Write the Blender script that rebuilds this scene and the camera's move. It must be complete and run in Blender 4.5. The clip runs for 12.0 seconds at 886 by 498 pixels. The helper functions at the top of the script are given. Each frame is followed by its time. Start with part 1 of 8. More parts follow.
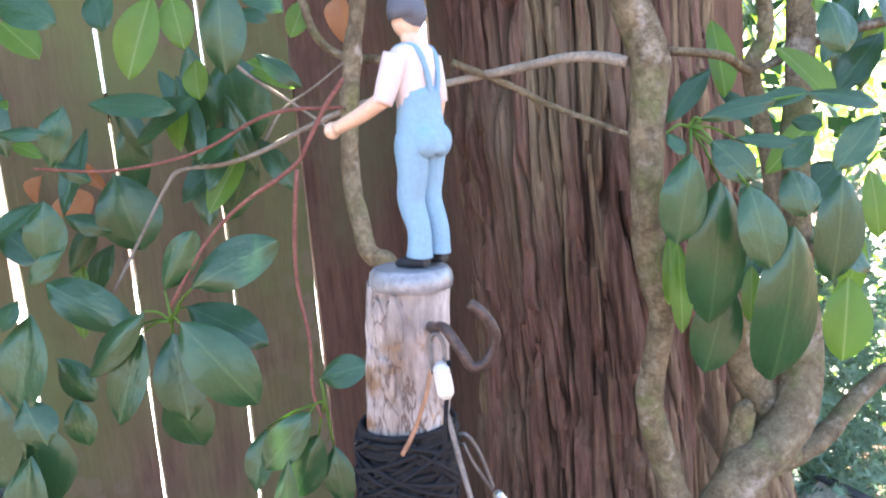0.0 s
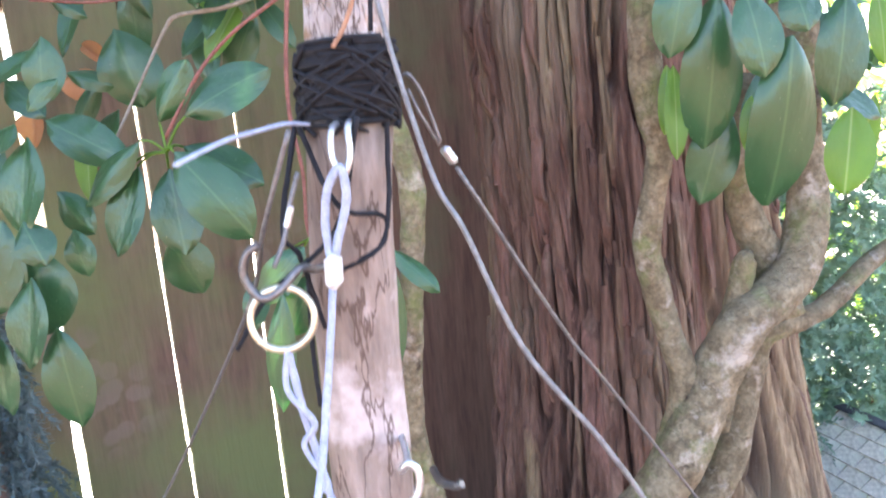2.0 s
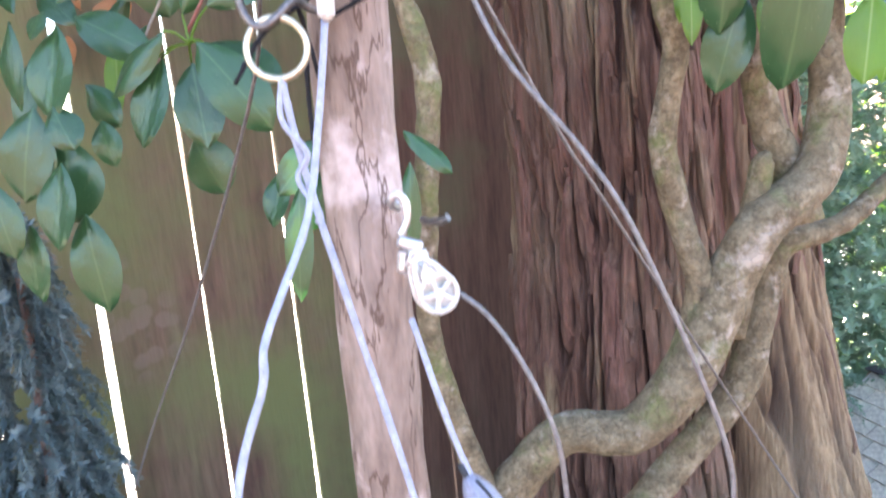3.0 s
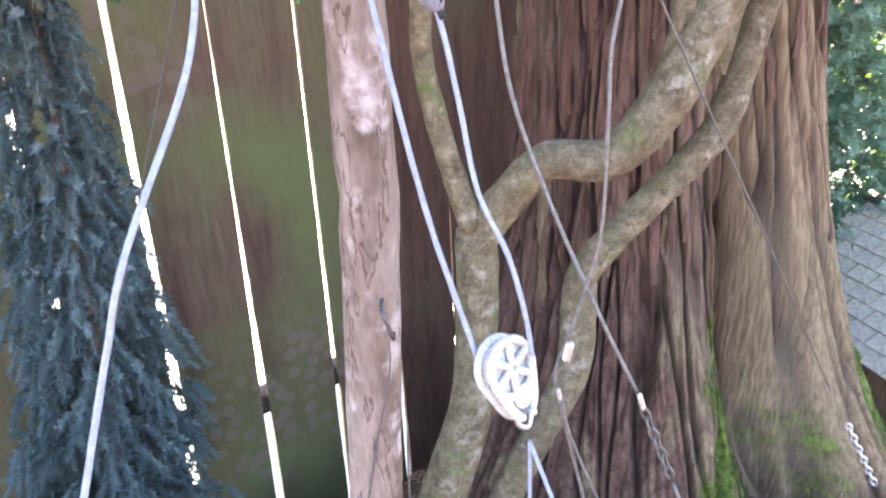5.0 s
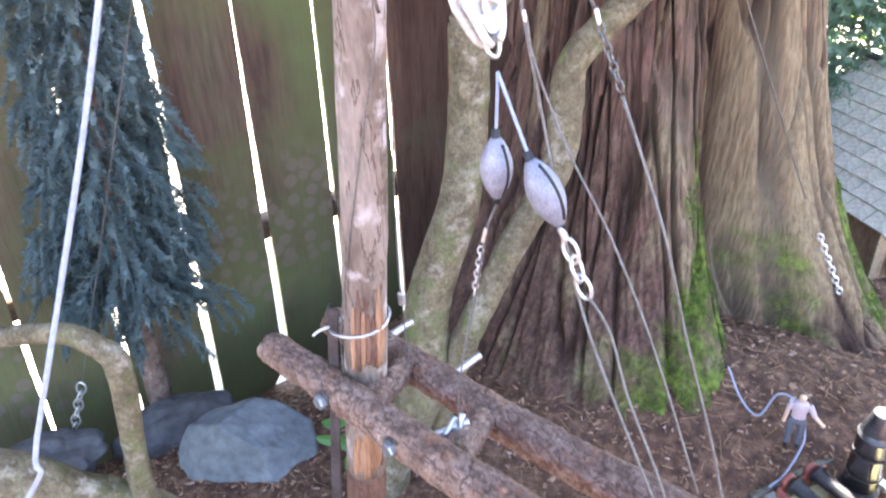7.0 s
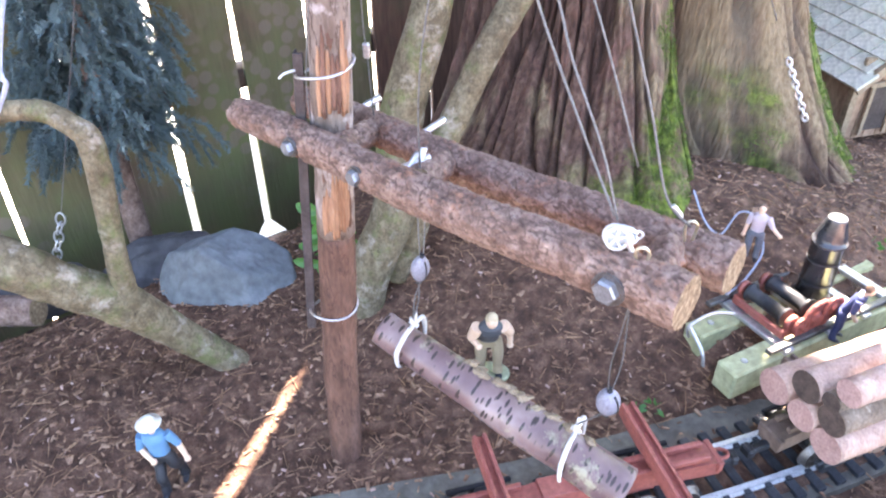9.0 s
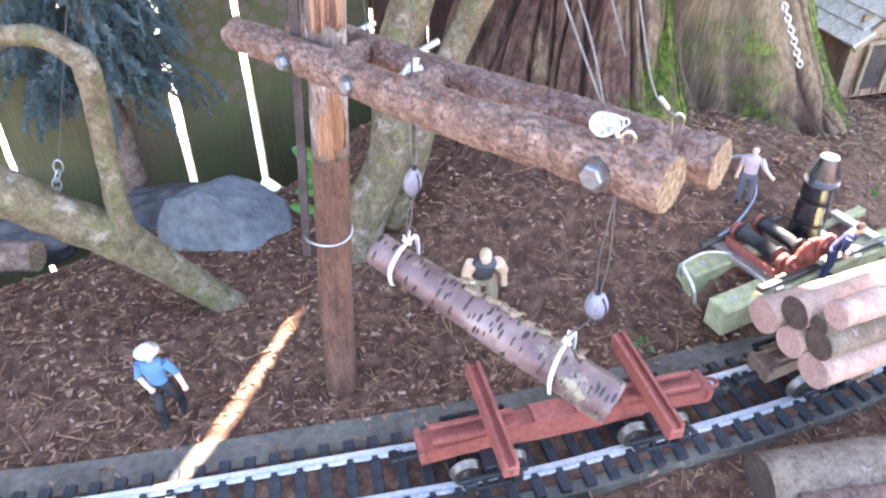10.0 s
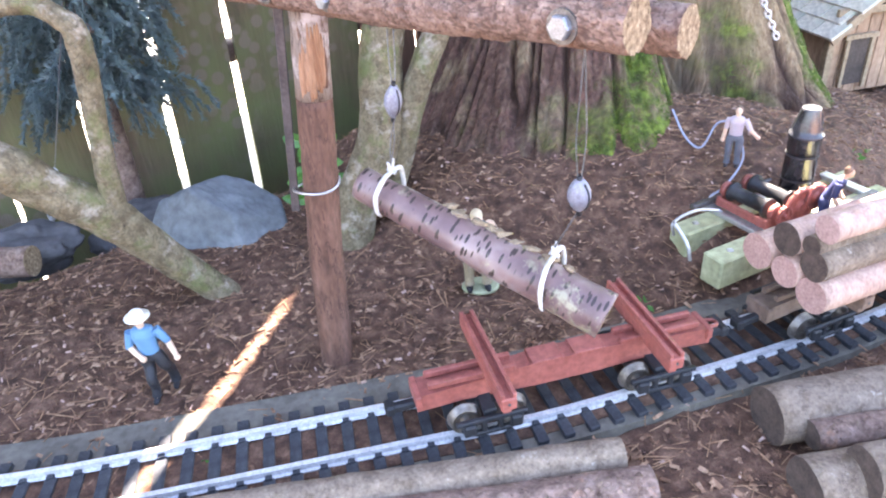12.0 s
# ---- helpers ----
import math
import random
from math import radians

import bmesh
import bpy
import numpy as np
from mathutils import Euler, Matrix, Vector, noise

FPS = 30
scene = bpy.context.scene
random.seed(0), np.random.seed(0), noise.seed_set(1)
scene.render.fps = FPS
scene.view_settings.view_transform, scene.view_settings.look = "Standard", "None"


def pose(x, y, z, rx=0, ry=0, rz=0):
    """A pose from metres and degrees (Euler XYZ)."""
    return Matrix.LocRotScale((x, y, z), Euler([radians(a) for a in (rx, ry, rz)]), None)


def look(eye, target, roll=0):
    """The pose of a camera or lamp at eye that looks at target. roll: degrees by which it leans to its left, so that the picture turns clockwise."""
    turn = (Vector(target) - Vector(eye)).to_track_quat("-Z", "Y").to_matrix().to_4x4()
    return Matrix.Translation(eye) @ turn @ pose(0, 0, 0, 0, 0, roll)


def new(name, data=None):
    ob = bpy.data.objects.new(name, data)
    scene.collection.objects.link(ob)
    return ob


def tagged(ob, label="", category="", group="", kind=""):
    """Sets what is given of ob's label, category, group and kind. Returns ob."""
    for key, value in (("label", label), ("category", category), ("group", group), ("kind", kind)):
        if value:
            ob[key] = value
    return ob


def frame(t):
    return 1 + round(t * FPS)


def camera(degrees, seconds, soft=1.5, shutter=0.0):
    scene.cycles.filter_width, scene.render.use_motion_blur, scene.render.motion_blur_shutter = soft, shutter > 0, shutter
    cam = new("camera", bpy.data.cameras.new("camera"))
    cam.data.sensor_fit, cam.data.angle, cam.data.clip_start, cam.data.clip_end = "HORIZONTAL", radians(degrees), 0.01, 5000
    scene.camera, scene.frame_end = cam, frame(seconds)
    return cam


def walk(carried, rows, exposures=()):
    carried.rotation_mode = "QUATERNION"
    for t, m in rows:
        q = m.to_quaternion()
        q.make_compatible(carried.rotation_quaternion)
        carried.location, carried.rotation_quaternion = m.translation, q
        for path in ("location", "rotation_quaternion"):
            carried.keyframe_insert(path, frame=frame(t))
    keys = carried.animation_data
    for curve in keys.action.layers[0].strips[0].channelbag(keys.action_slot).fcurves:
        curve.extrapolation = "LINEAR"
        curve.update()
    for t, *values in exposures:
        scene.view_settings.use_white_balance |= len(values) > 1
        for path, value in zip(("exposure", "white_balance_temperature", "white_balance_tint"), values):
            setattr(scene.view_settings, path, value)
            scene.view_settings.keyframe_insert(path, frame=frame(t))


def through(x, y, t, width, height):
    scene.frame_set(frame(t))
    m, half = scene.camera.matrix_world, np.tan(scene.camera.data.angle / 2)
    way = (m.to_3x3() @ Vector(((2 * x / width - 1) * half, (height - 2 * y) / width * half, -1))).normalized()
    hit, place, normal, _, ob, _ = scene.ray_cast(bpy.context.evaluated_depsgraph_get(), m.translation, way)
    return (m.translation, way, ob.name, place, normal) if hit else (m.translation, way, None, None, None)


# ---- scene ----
cam = camera(63.4, 12.0, soft=2.1, shutter=0.4)
METRES, EYE, TILT, LEAN, TURN = 0.72, 1.084, -9.0, 5.0, 0.0
ROWS = [
    (0.0, 0.0, 0.0, 0.0, 0.0, -0.0, -0.0),
    (0.5, 0.0051, 0.0026, -0.0247, 0.39, -0.33, 0.42),
    (1.0, 0.0114, 0.0052, -0.0579, 0.87, -1.4, 0.66),
    (1.5, 0.0198, 0.0082, -0.0903, 1.37, -1.62, 0.33),
    (2.0, 0.035, 0.0007, -0.1369, 2.23, -2.25, -0.05),
    (2.5, 0.0447, -0.0052, -0.1815, 3.4, -2.27, -0.08),
    (3.0, 0.0534, -0.0134, -0.2341, 4.74, -3.19, -0.43),
    (3.5, 0.0705, -0.0329, -0.284, 5.28, -6.65, -1.47),
    (5.5, 0.1058, -0.0989, -0.4305, 7.09, -15.66, -3.48),
    (6.0, 0.1127, -0.1203, -0.4639, 7.49, -17.85, -3.83),
    (6.5, 0.1236, -0.1466, -0.5, 7.13, -19.9, -3.63),
    (7.0, 0.1359, -0.1671, -0.5357, 7.17, -21.74, -4.26),
    (9.0, 0.1801, -0.2541, -0.6805, 6.19, -27.86, -4.82),
    (9.5, 0.1874, -0.2714, -0.7087, 5.97, -28.4, -4.49),
    (10.0, 0.1969, -0.295, -0.7379, 6.22, -29.08, -4.94),
    (10.5, 0.2064, -0.3162, -0.7648, 5.88, -29.7, -4.29),
    (11.0, 0.2126, -0.3321, -0.7932, 5.51, -28.83, -3.64),
    (11.5, 0.2199, -0.3427, -0.8329, 5.41, -26.24, -3.17),
    (12.0, 0.233, -0.3601, -0.8769, 5.38, -23.47, -2.34),
]
walk(cam, [(t, pose(0, 0, EYE, TILT, LEAN, TURN) @ pose(METRES * x, METRES * y, METRES * z, 90 + pitch, roll, yaw)) for t, x, y, z, yaw, pitch, roll in ROWS],
     [(0.0, 4.29, 6500, 12), (0.7, 4.54, 6550, 13), (1.5, 4.69, 6600, 14), (2.5, 4.69, 6700, 14), (3.5, 4.61, 6800, 15), (6.0, 4.69, 6900, 16), (9.0, 4.94, 7200, 18), (12.0, 4.99, 7250, 19)])


# ---- world, sun, exposure ----
SUN_TO = Vector((0.163, 0.987, 1.6)).normalized()
world = bpy.data.worlds.new("world")
scene.world = world
world.use_nodes = True
sky = world.node_tree.nodes.new("ShaderNodeTexSky")
sky.sky_type, sky.sun_disc = "NISHITA", False
sky.sun_elevation = math.asin(SUN_TO.z)
sky.sun_rotation = math.atan2(SUN_TO.x, SUN_TO.y)
background = world.node_tree.nodes["Background"]
world.node_tree.links.new(sky.outputs[0], background.inputs[0])
background.inputs[1].default_value = 0.06
sun = new("sun", bpy.data.lights.new("sun", "SUN"))
sun.data.energy, sun.data.angle, sun.data.color = 5.0, radians(0.5), (1.0, 0.95, 0.86)
sun.matrix_world = look((0, 0, 5), Vector((0, 0, 5)) - SUN_TO)


# ---- materials ----
def nodes_of(name, rough=0.7, metal=0.0, spec=0.4):
    m = bpy.data.materials.new(name)
    m.use_nodes = True
    nt = m.node_tree
    b = nt.nodes["Principled BSDF"]
    b.inputs["Roughness"].default_value, b.inputs["Metallic"].default_value = rough, metal
    b.inputs["Specular IOR Level"].default_value = spec
    return m, nt, b


def rgb(c):
    return (c[0], c[1], c[2], 1.0)


def noise_node(nt, scale, detail=4.0, stretch=(1, 1, 1), rough=0.6, space="Object"):
    tc = nt.nodes.new("ShaderNodeTexCoord")
    mp = nt.nodes.new("ShaderNodeMapping")
    mp.inputs["Scale"].default_value = stretch
    n = nt.nodes.new("ShaderNodeTexNoise")
    n.inputs["Scale"].default_value, n.inputs["Detail"].default_value = scale, detail
    n.inputs["Roughness"].default_value = rough
    nt.links.new(tc.outputs[space], mp.inputs[0])
    nt.links.new(mp.outputs[0], n.inputs["Vector"])
    return n


def ramp(nt, fac, stops):
    r = nt.nodes.new("ShaderNodeValToRGB")
    while len(r.color_ramp.elements) < len(stops):
        r.color_ramp.elements.new(0.5)
    for e, (p, c) in zip(r.color_ramp.elements, stops):
        e.position, e.color = p, rgb(c)
    nt.links.new(fac, r.inputs[0])
    return r.outputs[0]


def mixed(nt, fac, a, b, mode="MIX"):
    m = nt.nodes.new("ShaderNodeMix")
    m.data_type, m.blend_type = "RGBA", mode
    for sock, v in ((m.inputs[0], fac), (m.inputs[6], a), (m.inputs[7], b)):
        if isinstance(v, bpy.types.NodeSocket):
            nt.links.new(v, sock)
        else:
            sock.default_value = v if isinstance(v, float) else rgb(v)
    return m.outputs[2]


def bump(nt, b, height, dist=0.002, strength=0.6):
    n = nt.nodes.new("ShaderNodeBump")
    n.inputs["Strength"].default_value, n.inputs["Distance"].default_value = strength, dist
    nt.links.new(height, n.inputs["Height"])
    nt.links.new(n.outputs[0], b.inputs["Normal"])


def rough_mat(name, cols, scale=40.0, stretch=(1, 1, 1), rough=0.8, metal=0.0, spec=0.3, dist=0.001, stain=None, fine=6.0, crack=None):
    """Two scales of noise: cols spread over the coarse one, grain and relief from the fine one; stain: (colour, scale, from, to)."""
    m, nt, b = nodes_of(name, rough, metal, spec)
    n = noise_node(nt, scale, 5, stretch)
    k = len(cols)
    c = ramp(nt, n.outputs["Fac"], [(0.3 + 0.42 * i / max(1, k - 1), col) for i, col in enumerate(cols)])
    f = noise_node(nt, scale * fine, 3, stretch)
    c = mixed(nt, 0.55, c, ramp(nt, f.outputs["Fac"], [(0.3, (0.45, 0.45, 0.45)), (0.7, (1.25, 1.25, 1.25))]), "MULTIPLY")
    if stain:
        s = noise_node(nt, stain[1], 6)
        c = mixed(nt, ramp(nt, s.outputs["Fac"], [(stain[2], (0, 0, 0)), (stain[3], (1, 1, 1))]), c, stain[0])
    if crack:
        q = noise_node(nt, crack[1], 4, crack[2], 0.6)
        off = nt.nodes.new("ShaderNodeMath")
        off.operation = "SUBTRACT"
        nt.links.new(q.outputs["Fac"], off.inputs[0])
        off.inputs[1].default_value = 0.56
        line = nt.nodes.new("ShaderNodeMath")
        line.operation = "ABSOLUTE"
        nt.links.new(off.outputs[0], line.inputs[0])
        c = mixed(nt, ramp(nt, line.outputs[0], [(0.003, (0.85, 0.85, 0.85)), (0.02, (0, 0, 0))]), c, crack[0])
    oi = nt.nodes.new("ShaderNodeObjectInfo")
    c = mixed(nt, 0.3, c, ramp(nt, oi.outputs["Random"], [(0, (0.75, 0.75, 0.75)), (1, (1.2, 1.2, 1.2))]), "MULTIPLY")
    nt.links.new(c, b.inputs["Base Color"])
    h = nt.nodes.new("ShaderNodeMath")
    h.operation = "ADD"
    nt.links.new(n.outputs["Fac"], h.inputs[0])
    nt.links.new(f.outputs["Fac"], h.inputs[1])
    bump(nt, b, h.outputs[0], dist)
    return m


def leaf_mat(name, low, high, rough=0.38, through=0.25, rib=None):
    m, nt, b = nodes_of(name, rough, 0, 0.5)
    n = noise_node(nt, 2.2, 4)
    oi = nt.nodes.new("ShaderNodeObjectInfo")
    c = mixed(nt, n.outputs["Fac"], low, high)
    c = mixed(nt, 0.6, c, ramp(nt, oi.outputs["Random"], [(0, (0.7, 0.75, 0.7)), (1, (1.25, 1.2, 1.1))]), "MULTIPLY")
    spots = noise_node(nt, 26.0, 2)
    c = mixed(nt, ramp(nt, spots.outputs["Fac"], [(0.7, (0, 0, 0)), (0.78, (0.5, 0.5, 0.5))]), c, (0.25, 0.27, 0.16))
    if rib:
        tc = nt.nodes.new("ShaderNodeTexCoord")
        xyz = nt.nodes.new("ShaderNodeSeparateXYZ")
        nt.links.new(tc.outputs["Object"], xyz.inputs[0])
        ab = nt.nodes.new("ShaderNodeMath")
        ab.operation = "ABSOLUTE"
        nt.links.new(xyz.outputs[1], ab.inputs[0])
        c = mixed(nt, ramp(nt, ab.outputs[0], [(0.008, (0.7, 0.7, 0.7)), (0.03, (0, 0, 0))]), c, rib)
    nt.links.new(c, b.inputs["Base Color"])
    b.inputs["Transmission Weight"].default_value = 0.0
    tr = nt.nodes.new("ShaderNodeBsdfTranslucent")
    nt.links.new(mixed(nt, 0.5, c, (high[0] * 1.6, high[1] * 1.8, high[2])), tr.inputs[0])
    mx = nt.nodes.new("ShaderNodeMixShader")
    mx.inputs[0].default_value = through
    nt.links.new(b.outputs[0], mx.inputs[1])
    nt.links.new(tr.outputs[0], mx.inputs[2])
    nt.links.new(mx.outputs[0], nt.nodes["Material Output"].inputs[0])
    bump(nt, b, noise_node(nt, 5.0, 2).outputs["Fac"], 0.004, 0.25)
    return m


def plated_bark(name, cols, crack, patches, cell=130.0, rough=0.9, depth=0.003):
    """Bark in small uneven plates with dark cracks between, and patches (colour, scale, from, to) of lichen or moss over them."""
    m, nt, b = nodes_of(name, rough, 0, 0.25)
    v = noise_node(nt, cell * 0.55, 5, rough=0.65)
    off = nt.nodes.new("ShaderNodeMath")
    off.operation = "SUBTRACT"
    nt.links.new(v.outputs["Fac"], off.inputs[0])
    off.inputs[1].default_value = 0.5
    line = nt.nodes.new("ShaderNodeMath")
    line.operation = "ABSOLUTE"
    nt.links.new(off.outputs[0], line.inputs[0])
    n = noise_node(nt, 62, 7, rough=0.68)
    k = len(cols)
    c = ramp(nt, n.outputs["Fac"], [(0.28 + 0.46 * i / (k - 1), col) for i, col in enumerate(cols)])
    f = noise_node(nt, 300, 3)
    c = mixed(nt, 0.6, c, ramp(nt, f.outputs["Fac"], [(0.3, (0.5, 0.5, 0.5)), (0.7, (1.35, 1.35, 1.35))]), "MULTIPLY")
    for col, scale, lo, hi in patches:
        s = noise_node(nt, scale, 6, rough=0.7)
        c = mixed(nt, ramp(nt, s.outputs["Fac"], [(lo, (0, 0, 0)), (hi, (0.85, 0.85, 0.85))]), c, col)
    if crack:
        c = mixed(nt, ramp(nt, line.outputs[0], [(0.004, (0.8, 0.8, 0.8)), (0.028, (0, 0, 0))]), c, crack)
    oi = nt.nodes.new("ShaderNodeObjectInfo")
    c = mixed(nt, 0.3, c, ramp(nt, oi.outputs["Random"], [(0, (0.75, 0.75, 0.75)), (1, (1.2, 1.2, 1.2))]), "MULTIPLY")
    nt.links.new(c, b.inputs["Base Color"])
    h = nt.nodes.new("ShaderNodeMath")
    h.operation = "ADD"
    nt.links.new(ramp(nt, line.outputs[0], [(0.0, (0, 0, 0)), (0.05, (0.5, 0.5, 0.5))]), h.inputs[0])
    nt.links.new(n.outputs["Fac"], h.inputs[1])
    bump(nt, b, h.outputs[0], depth, 0.8)
    return m


LIMB = plated_bark("lichened_limb", [(0.085, 0.065, 0.04), (0.17, 0.135, 0.085), (0.27, 0.225, 0.155)], None, [((0.36, 0.31, 0.26), 34, 0.55, 0.66), ((0.11, 0.13, 0.045), 22, 0.52, 0.68), ((0.05, 0.035, 0.025), 80, 0.62, 0.7)], 120, depth=0.0025)
BARK = plated_bark("flaky_bark", [(0.11, 0.065, 0.052), (0.23, 0.15, 0.122), (0.35, 0.25, 0.215)], None, [((0.36, 0.2, 0.14), 40, 0.6, 0.68), ((0.06, 0.035, 0.026), 95, 0.6, 0.66)], 190, depth=0.0035)
GREY_LOG = plated_bark("grey_barked_log", [(0.11, 0.078, 0.055), (0.2, 0.15, 0.115), (0.28, 0.22, 0.17)], None, [((0.12, 0.085, 0.06), 45, 0.58, 0.66), ((0.38, 0.33, 0.28), 60, 0.62, 0.7)], 70, depth=0.0015)
MULCH = rough_mat("mulch", [(0.036, 0.017, 0.011), (0.1, 0.05, 0.032), (0.21, 0.12, 0.08)], 70, dist=0.004)
CHIP = rough_mat("wood_chip", [(0.07, 0.034, 0.02), (0.22, 0.12, 0.075), (0.46, 0.3, 0.2)], 60, dist=0.001)
NEEDLE_LITTER = rough_mat("dry_litter", [(0.17, 0.09, 0.05), (0.42, 0.25, 0.15)], 50, dist=0.0005)
GAP_SHEET = rough_mat("pale_gap_sheet", [(0.5, 0.48, 0.43), (0.62, 0.6, 0.55)], 30, dist=0.002)
BOARD = rough_mat("fence_board", [(0.075, 0.04, 0.03), (0.13, 0.08, 0.056), (0.125, 0.1, 0.06)], 5, (5, 5, 0.6), dist=0.002, stain=((0.115, 0.125, 0.05), 4.0, 0.36, 0.62))


def lichen_on(m, col, scale, radius, mask_scale, lo, hi):
    """Roundish lichen patches, in some parts of the surface only."""
    nt = m.node_tree
    b = nt.nodes["Principled BSDF"]
    old = b.inputs["Base Color"].links[0].from_socket
    v = nt.nodes.new("ShaderNodeTexVoronoi")
    v.inputs["Scale"].default_value = scale
    tc = nt.nodes.new("ShaderNodeTexCoord")
    nt.links.new(tc.outputs["Object"], v.inputs["Vector"])
    spot = ramp(nt, v.outputs["Distance"], [(radius * 0.75, (0.75, 0.75, 0.75)), (radius, (0, 0, 0))])
    area = ramp(nt, noise_node(nt, mask_scale, 2).outputs["Fac"], [(lo, (0, 0, 0)), (hi, (1, 1, 1))])
    nt.links.new(mixed(nt, mixed(nt, 1.0, spot, area, "MULTIPLY"), old, col), b.inputs["Base Color"])


lichen_on(BOARD, (0.165, 0.12, 0.092), 38, 0.5, 3.1, 0.56, 0.66)
BOARD_RED = rough_mat("red_brown_fence_board", [(0.075, 0.036, 0.026), (0.125, 0.066, 0.047), (0.155, 0.09, 0.064)], 5, (5, 5, 0.6), dist=0.002, stain=((0.11, 0.1, 0.055), 4.0, 0.56, 0.74))
FENCE_RAIL = rough_mat("fence_rail", [(0.05, 0.03, 0.022), (0.09, 0.055, 0.04)], 12, (1, 1, 4))
CONCRETE = rough_mat("grey_board", [(0.09, 0.08, 0.068), (0.17, 0.155, 0.13)], 18, dist=0.001)
STONE = rough_mat("grey_stone", [(0.1, 0.112, 0.122), (0.19, 0.205, 0.22)], 12, dist=0.0015, stain=((0.24, 0.26, 0.28), 14, 0.55, 0.72))
DARK_STONE = rough_mat("dark_stone", [(0.05, 0.048, 0.05), (0.11, 0.105, 0.11)], 14, dist=0.002)
TWIG = rough_mat("grey_twig", [(0.16, 0.13, 0.1), (0.34, 0.3, 0.25)], 60, dist=0.0005)
RED_TWIG = rough_mat("red_twig", [(0.13, 0.05, 0.04), (0.24, 0.1, 0.08)], 60, dist=0.0005)
POLE_WOOD = rough_mat("peeled_pole", [(0.11, 0.075, 0.058), (0.205, 0.155, 0.13), (0.285, 0.23, 0.205)], 16, (3, 3, 0.8), dist=0.0015, stain=((0.4, 0.34, 0.33), 30, 0.55, 0.66), crack=((0.06, 0.035, 0.025), 28, (3, 3, 0.6)))
POLE_FOOT = rough_mat("red_brown_pole_foot", [(0.06, 0.03, 0.022), (0.13, 0.065, 0.046), (0.19, 0.105, 0.078)], 20, (3, 3, 0.8), dist=0.0012, crack=((0.05, 0.025, 0.02), 30, (3, 3, 0.6)))
POLE_TOP = rough_mat("weathered_pole", [(0.13, 0.1, 0.085), (0.33, 0.28, 0.26), (0.5, 0.45, 0.44)], 42, (2.2, 2.2, 0.7), dist=0.0018, stain=((0.2, 0.12, 0.07), 60, 0.56, 0.66), crack=((0.07, 0.045, 0.035), 60, (2.4, 2.4, 0.6)))
SPLIT = rough_mat("split_wood", [(0.22, 0.1, 0.055), (0.42, 0.24, 0.15)], 22, (6, 6, 0.5), dist=0.001)
END_GRAIN = rough_mat("log_end_grain", [(0.09, 0.055, 0.03), (0.24, 0.165, 0.1), (0.42, 0.32, 0.21)], 260, dist=0.0006)
PINK_END = rough_mat("pink_log_end", [(0.34, 0.2, 0.18), (0.46, 0.29, 0.26)], 70, dist=0.0003)
DARK_END = rough_mat("dark_log_end", [(0.05, 0.035, 0.03), (0.12, 0.085, 0.07)], 90, dist=0.0006)
PALE_LOG = rough_mat("peeled_pale_log", [(0.32, 0.19, 0.15), (0.5, 0.35, 0.29)], 22, (3, 3, 1), dist=0.0005)
RED_PAINT = rough_mat("oxide_red_paint", [(0.27, 0.075, 0.06), (0.34, 0.105, 0.085)], 30, rough=0.55, spec=0.4, dist=0.0003)
BLACK_PLASTIC = rough_mat("black_plastic", [(0.012, 0.013, 0.016), (0.03, 0.031, 0.036)], 40, rough=0.5, dist=0.0003)
TIE_PLASTIC = rough_mat("black_tie", [(0.02, 0.022, 0.028), (0.055, 0.058, 0.066)], 60, rough=0.65, dist=0.0004)
RAIL_METAL = rough_mat("aluminium_rail", [(0.5, 0.5, 0.52), (0.72, 0.72, 0.74)], 60, rough=0.45, metal=0.35, dist=0.0002)
STEEL = rough_mat("galvanised_steel", [(0.5, 0.5, 0.52), (0.7, 0.7, 0.72)], 120, rough=0.4, metal=0.85, dist=0.0002)
DARK_STEEL = rough_mat("dark_steel", [(0.09, 0.085, 0.085), (0.2, 0.19, 0.19)], 120, rough=0.45, metal=0.8, dist=0.0002)
WHITE_CORD = rough_mat("white_cord", [(0.24, 0.27, 0.36), (0.38, 0.41, 0.52)], 300, rough=0.7, dist=0.0003)
GREY_WIRE = rough_mat("grey_wire", [(0.1, 0.095, 0.095), (0.22, 0.21, 0.21)], 400, rough=0.45, metal=0.4, dist=0.0003)
WHITE_PLASTIC = rough_mat("white_plastic", [(0.5, 0.48, 0.45), (0.62, 0.6, 0.58)], 90, rough=0.45, dist=0.0002)
LEAD = rough_mat("lead_weight", [(0.19, 0.195, 0.25), (0.29, 0.3, 0.37)], 150, rough=0.55, metal=0.3, dist=0.0003)
BLACK_CORD = rough_mat("black_cord", [(0.004, 0.004, 0.006), (0.016, 0.017, 0.022)], 300, rough=0.85, dist=0.0004)
RUSTY = rough_mat("rusty_dark_steel", [(0.035, 0.024, 0.022), (0.12, 0.085, 0.075)], 200, rough=0.5, metal=0.5, dist=0.0003)
BOLT_STEEL = rough_mat("zinc_bolt", [(0.22, 0.23, 0.25), (0.36, 0.37, 0.4)], 150, rough=0.4, metal=0.7, dist=0.0002)
WHEEL_METAL = rough_mat("worn_wheel_metal", [(0.1, 0.085, 0.075), (0.24, 0.21, 0.19)], 120, rough=0.45, metal=0.7, dist=0.0002)
BRASS = rough_mat("old_brass_ring", [(0.55, 0.48, 0.34), (0.7, 0.65, 0.52)], 120, rough=0.35, metal=0.85, dist=0.0002)
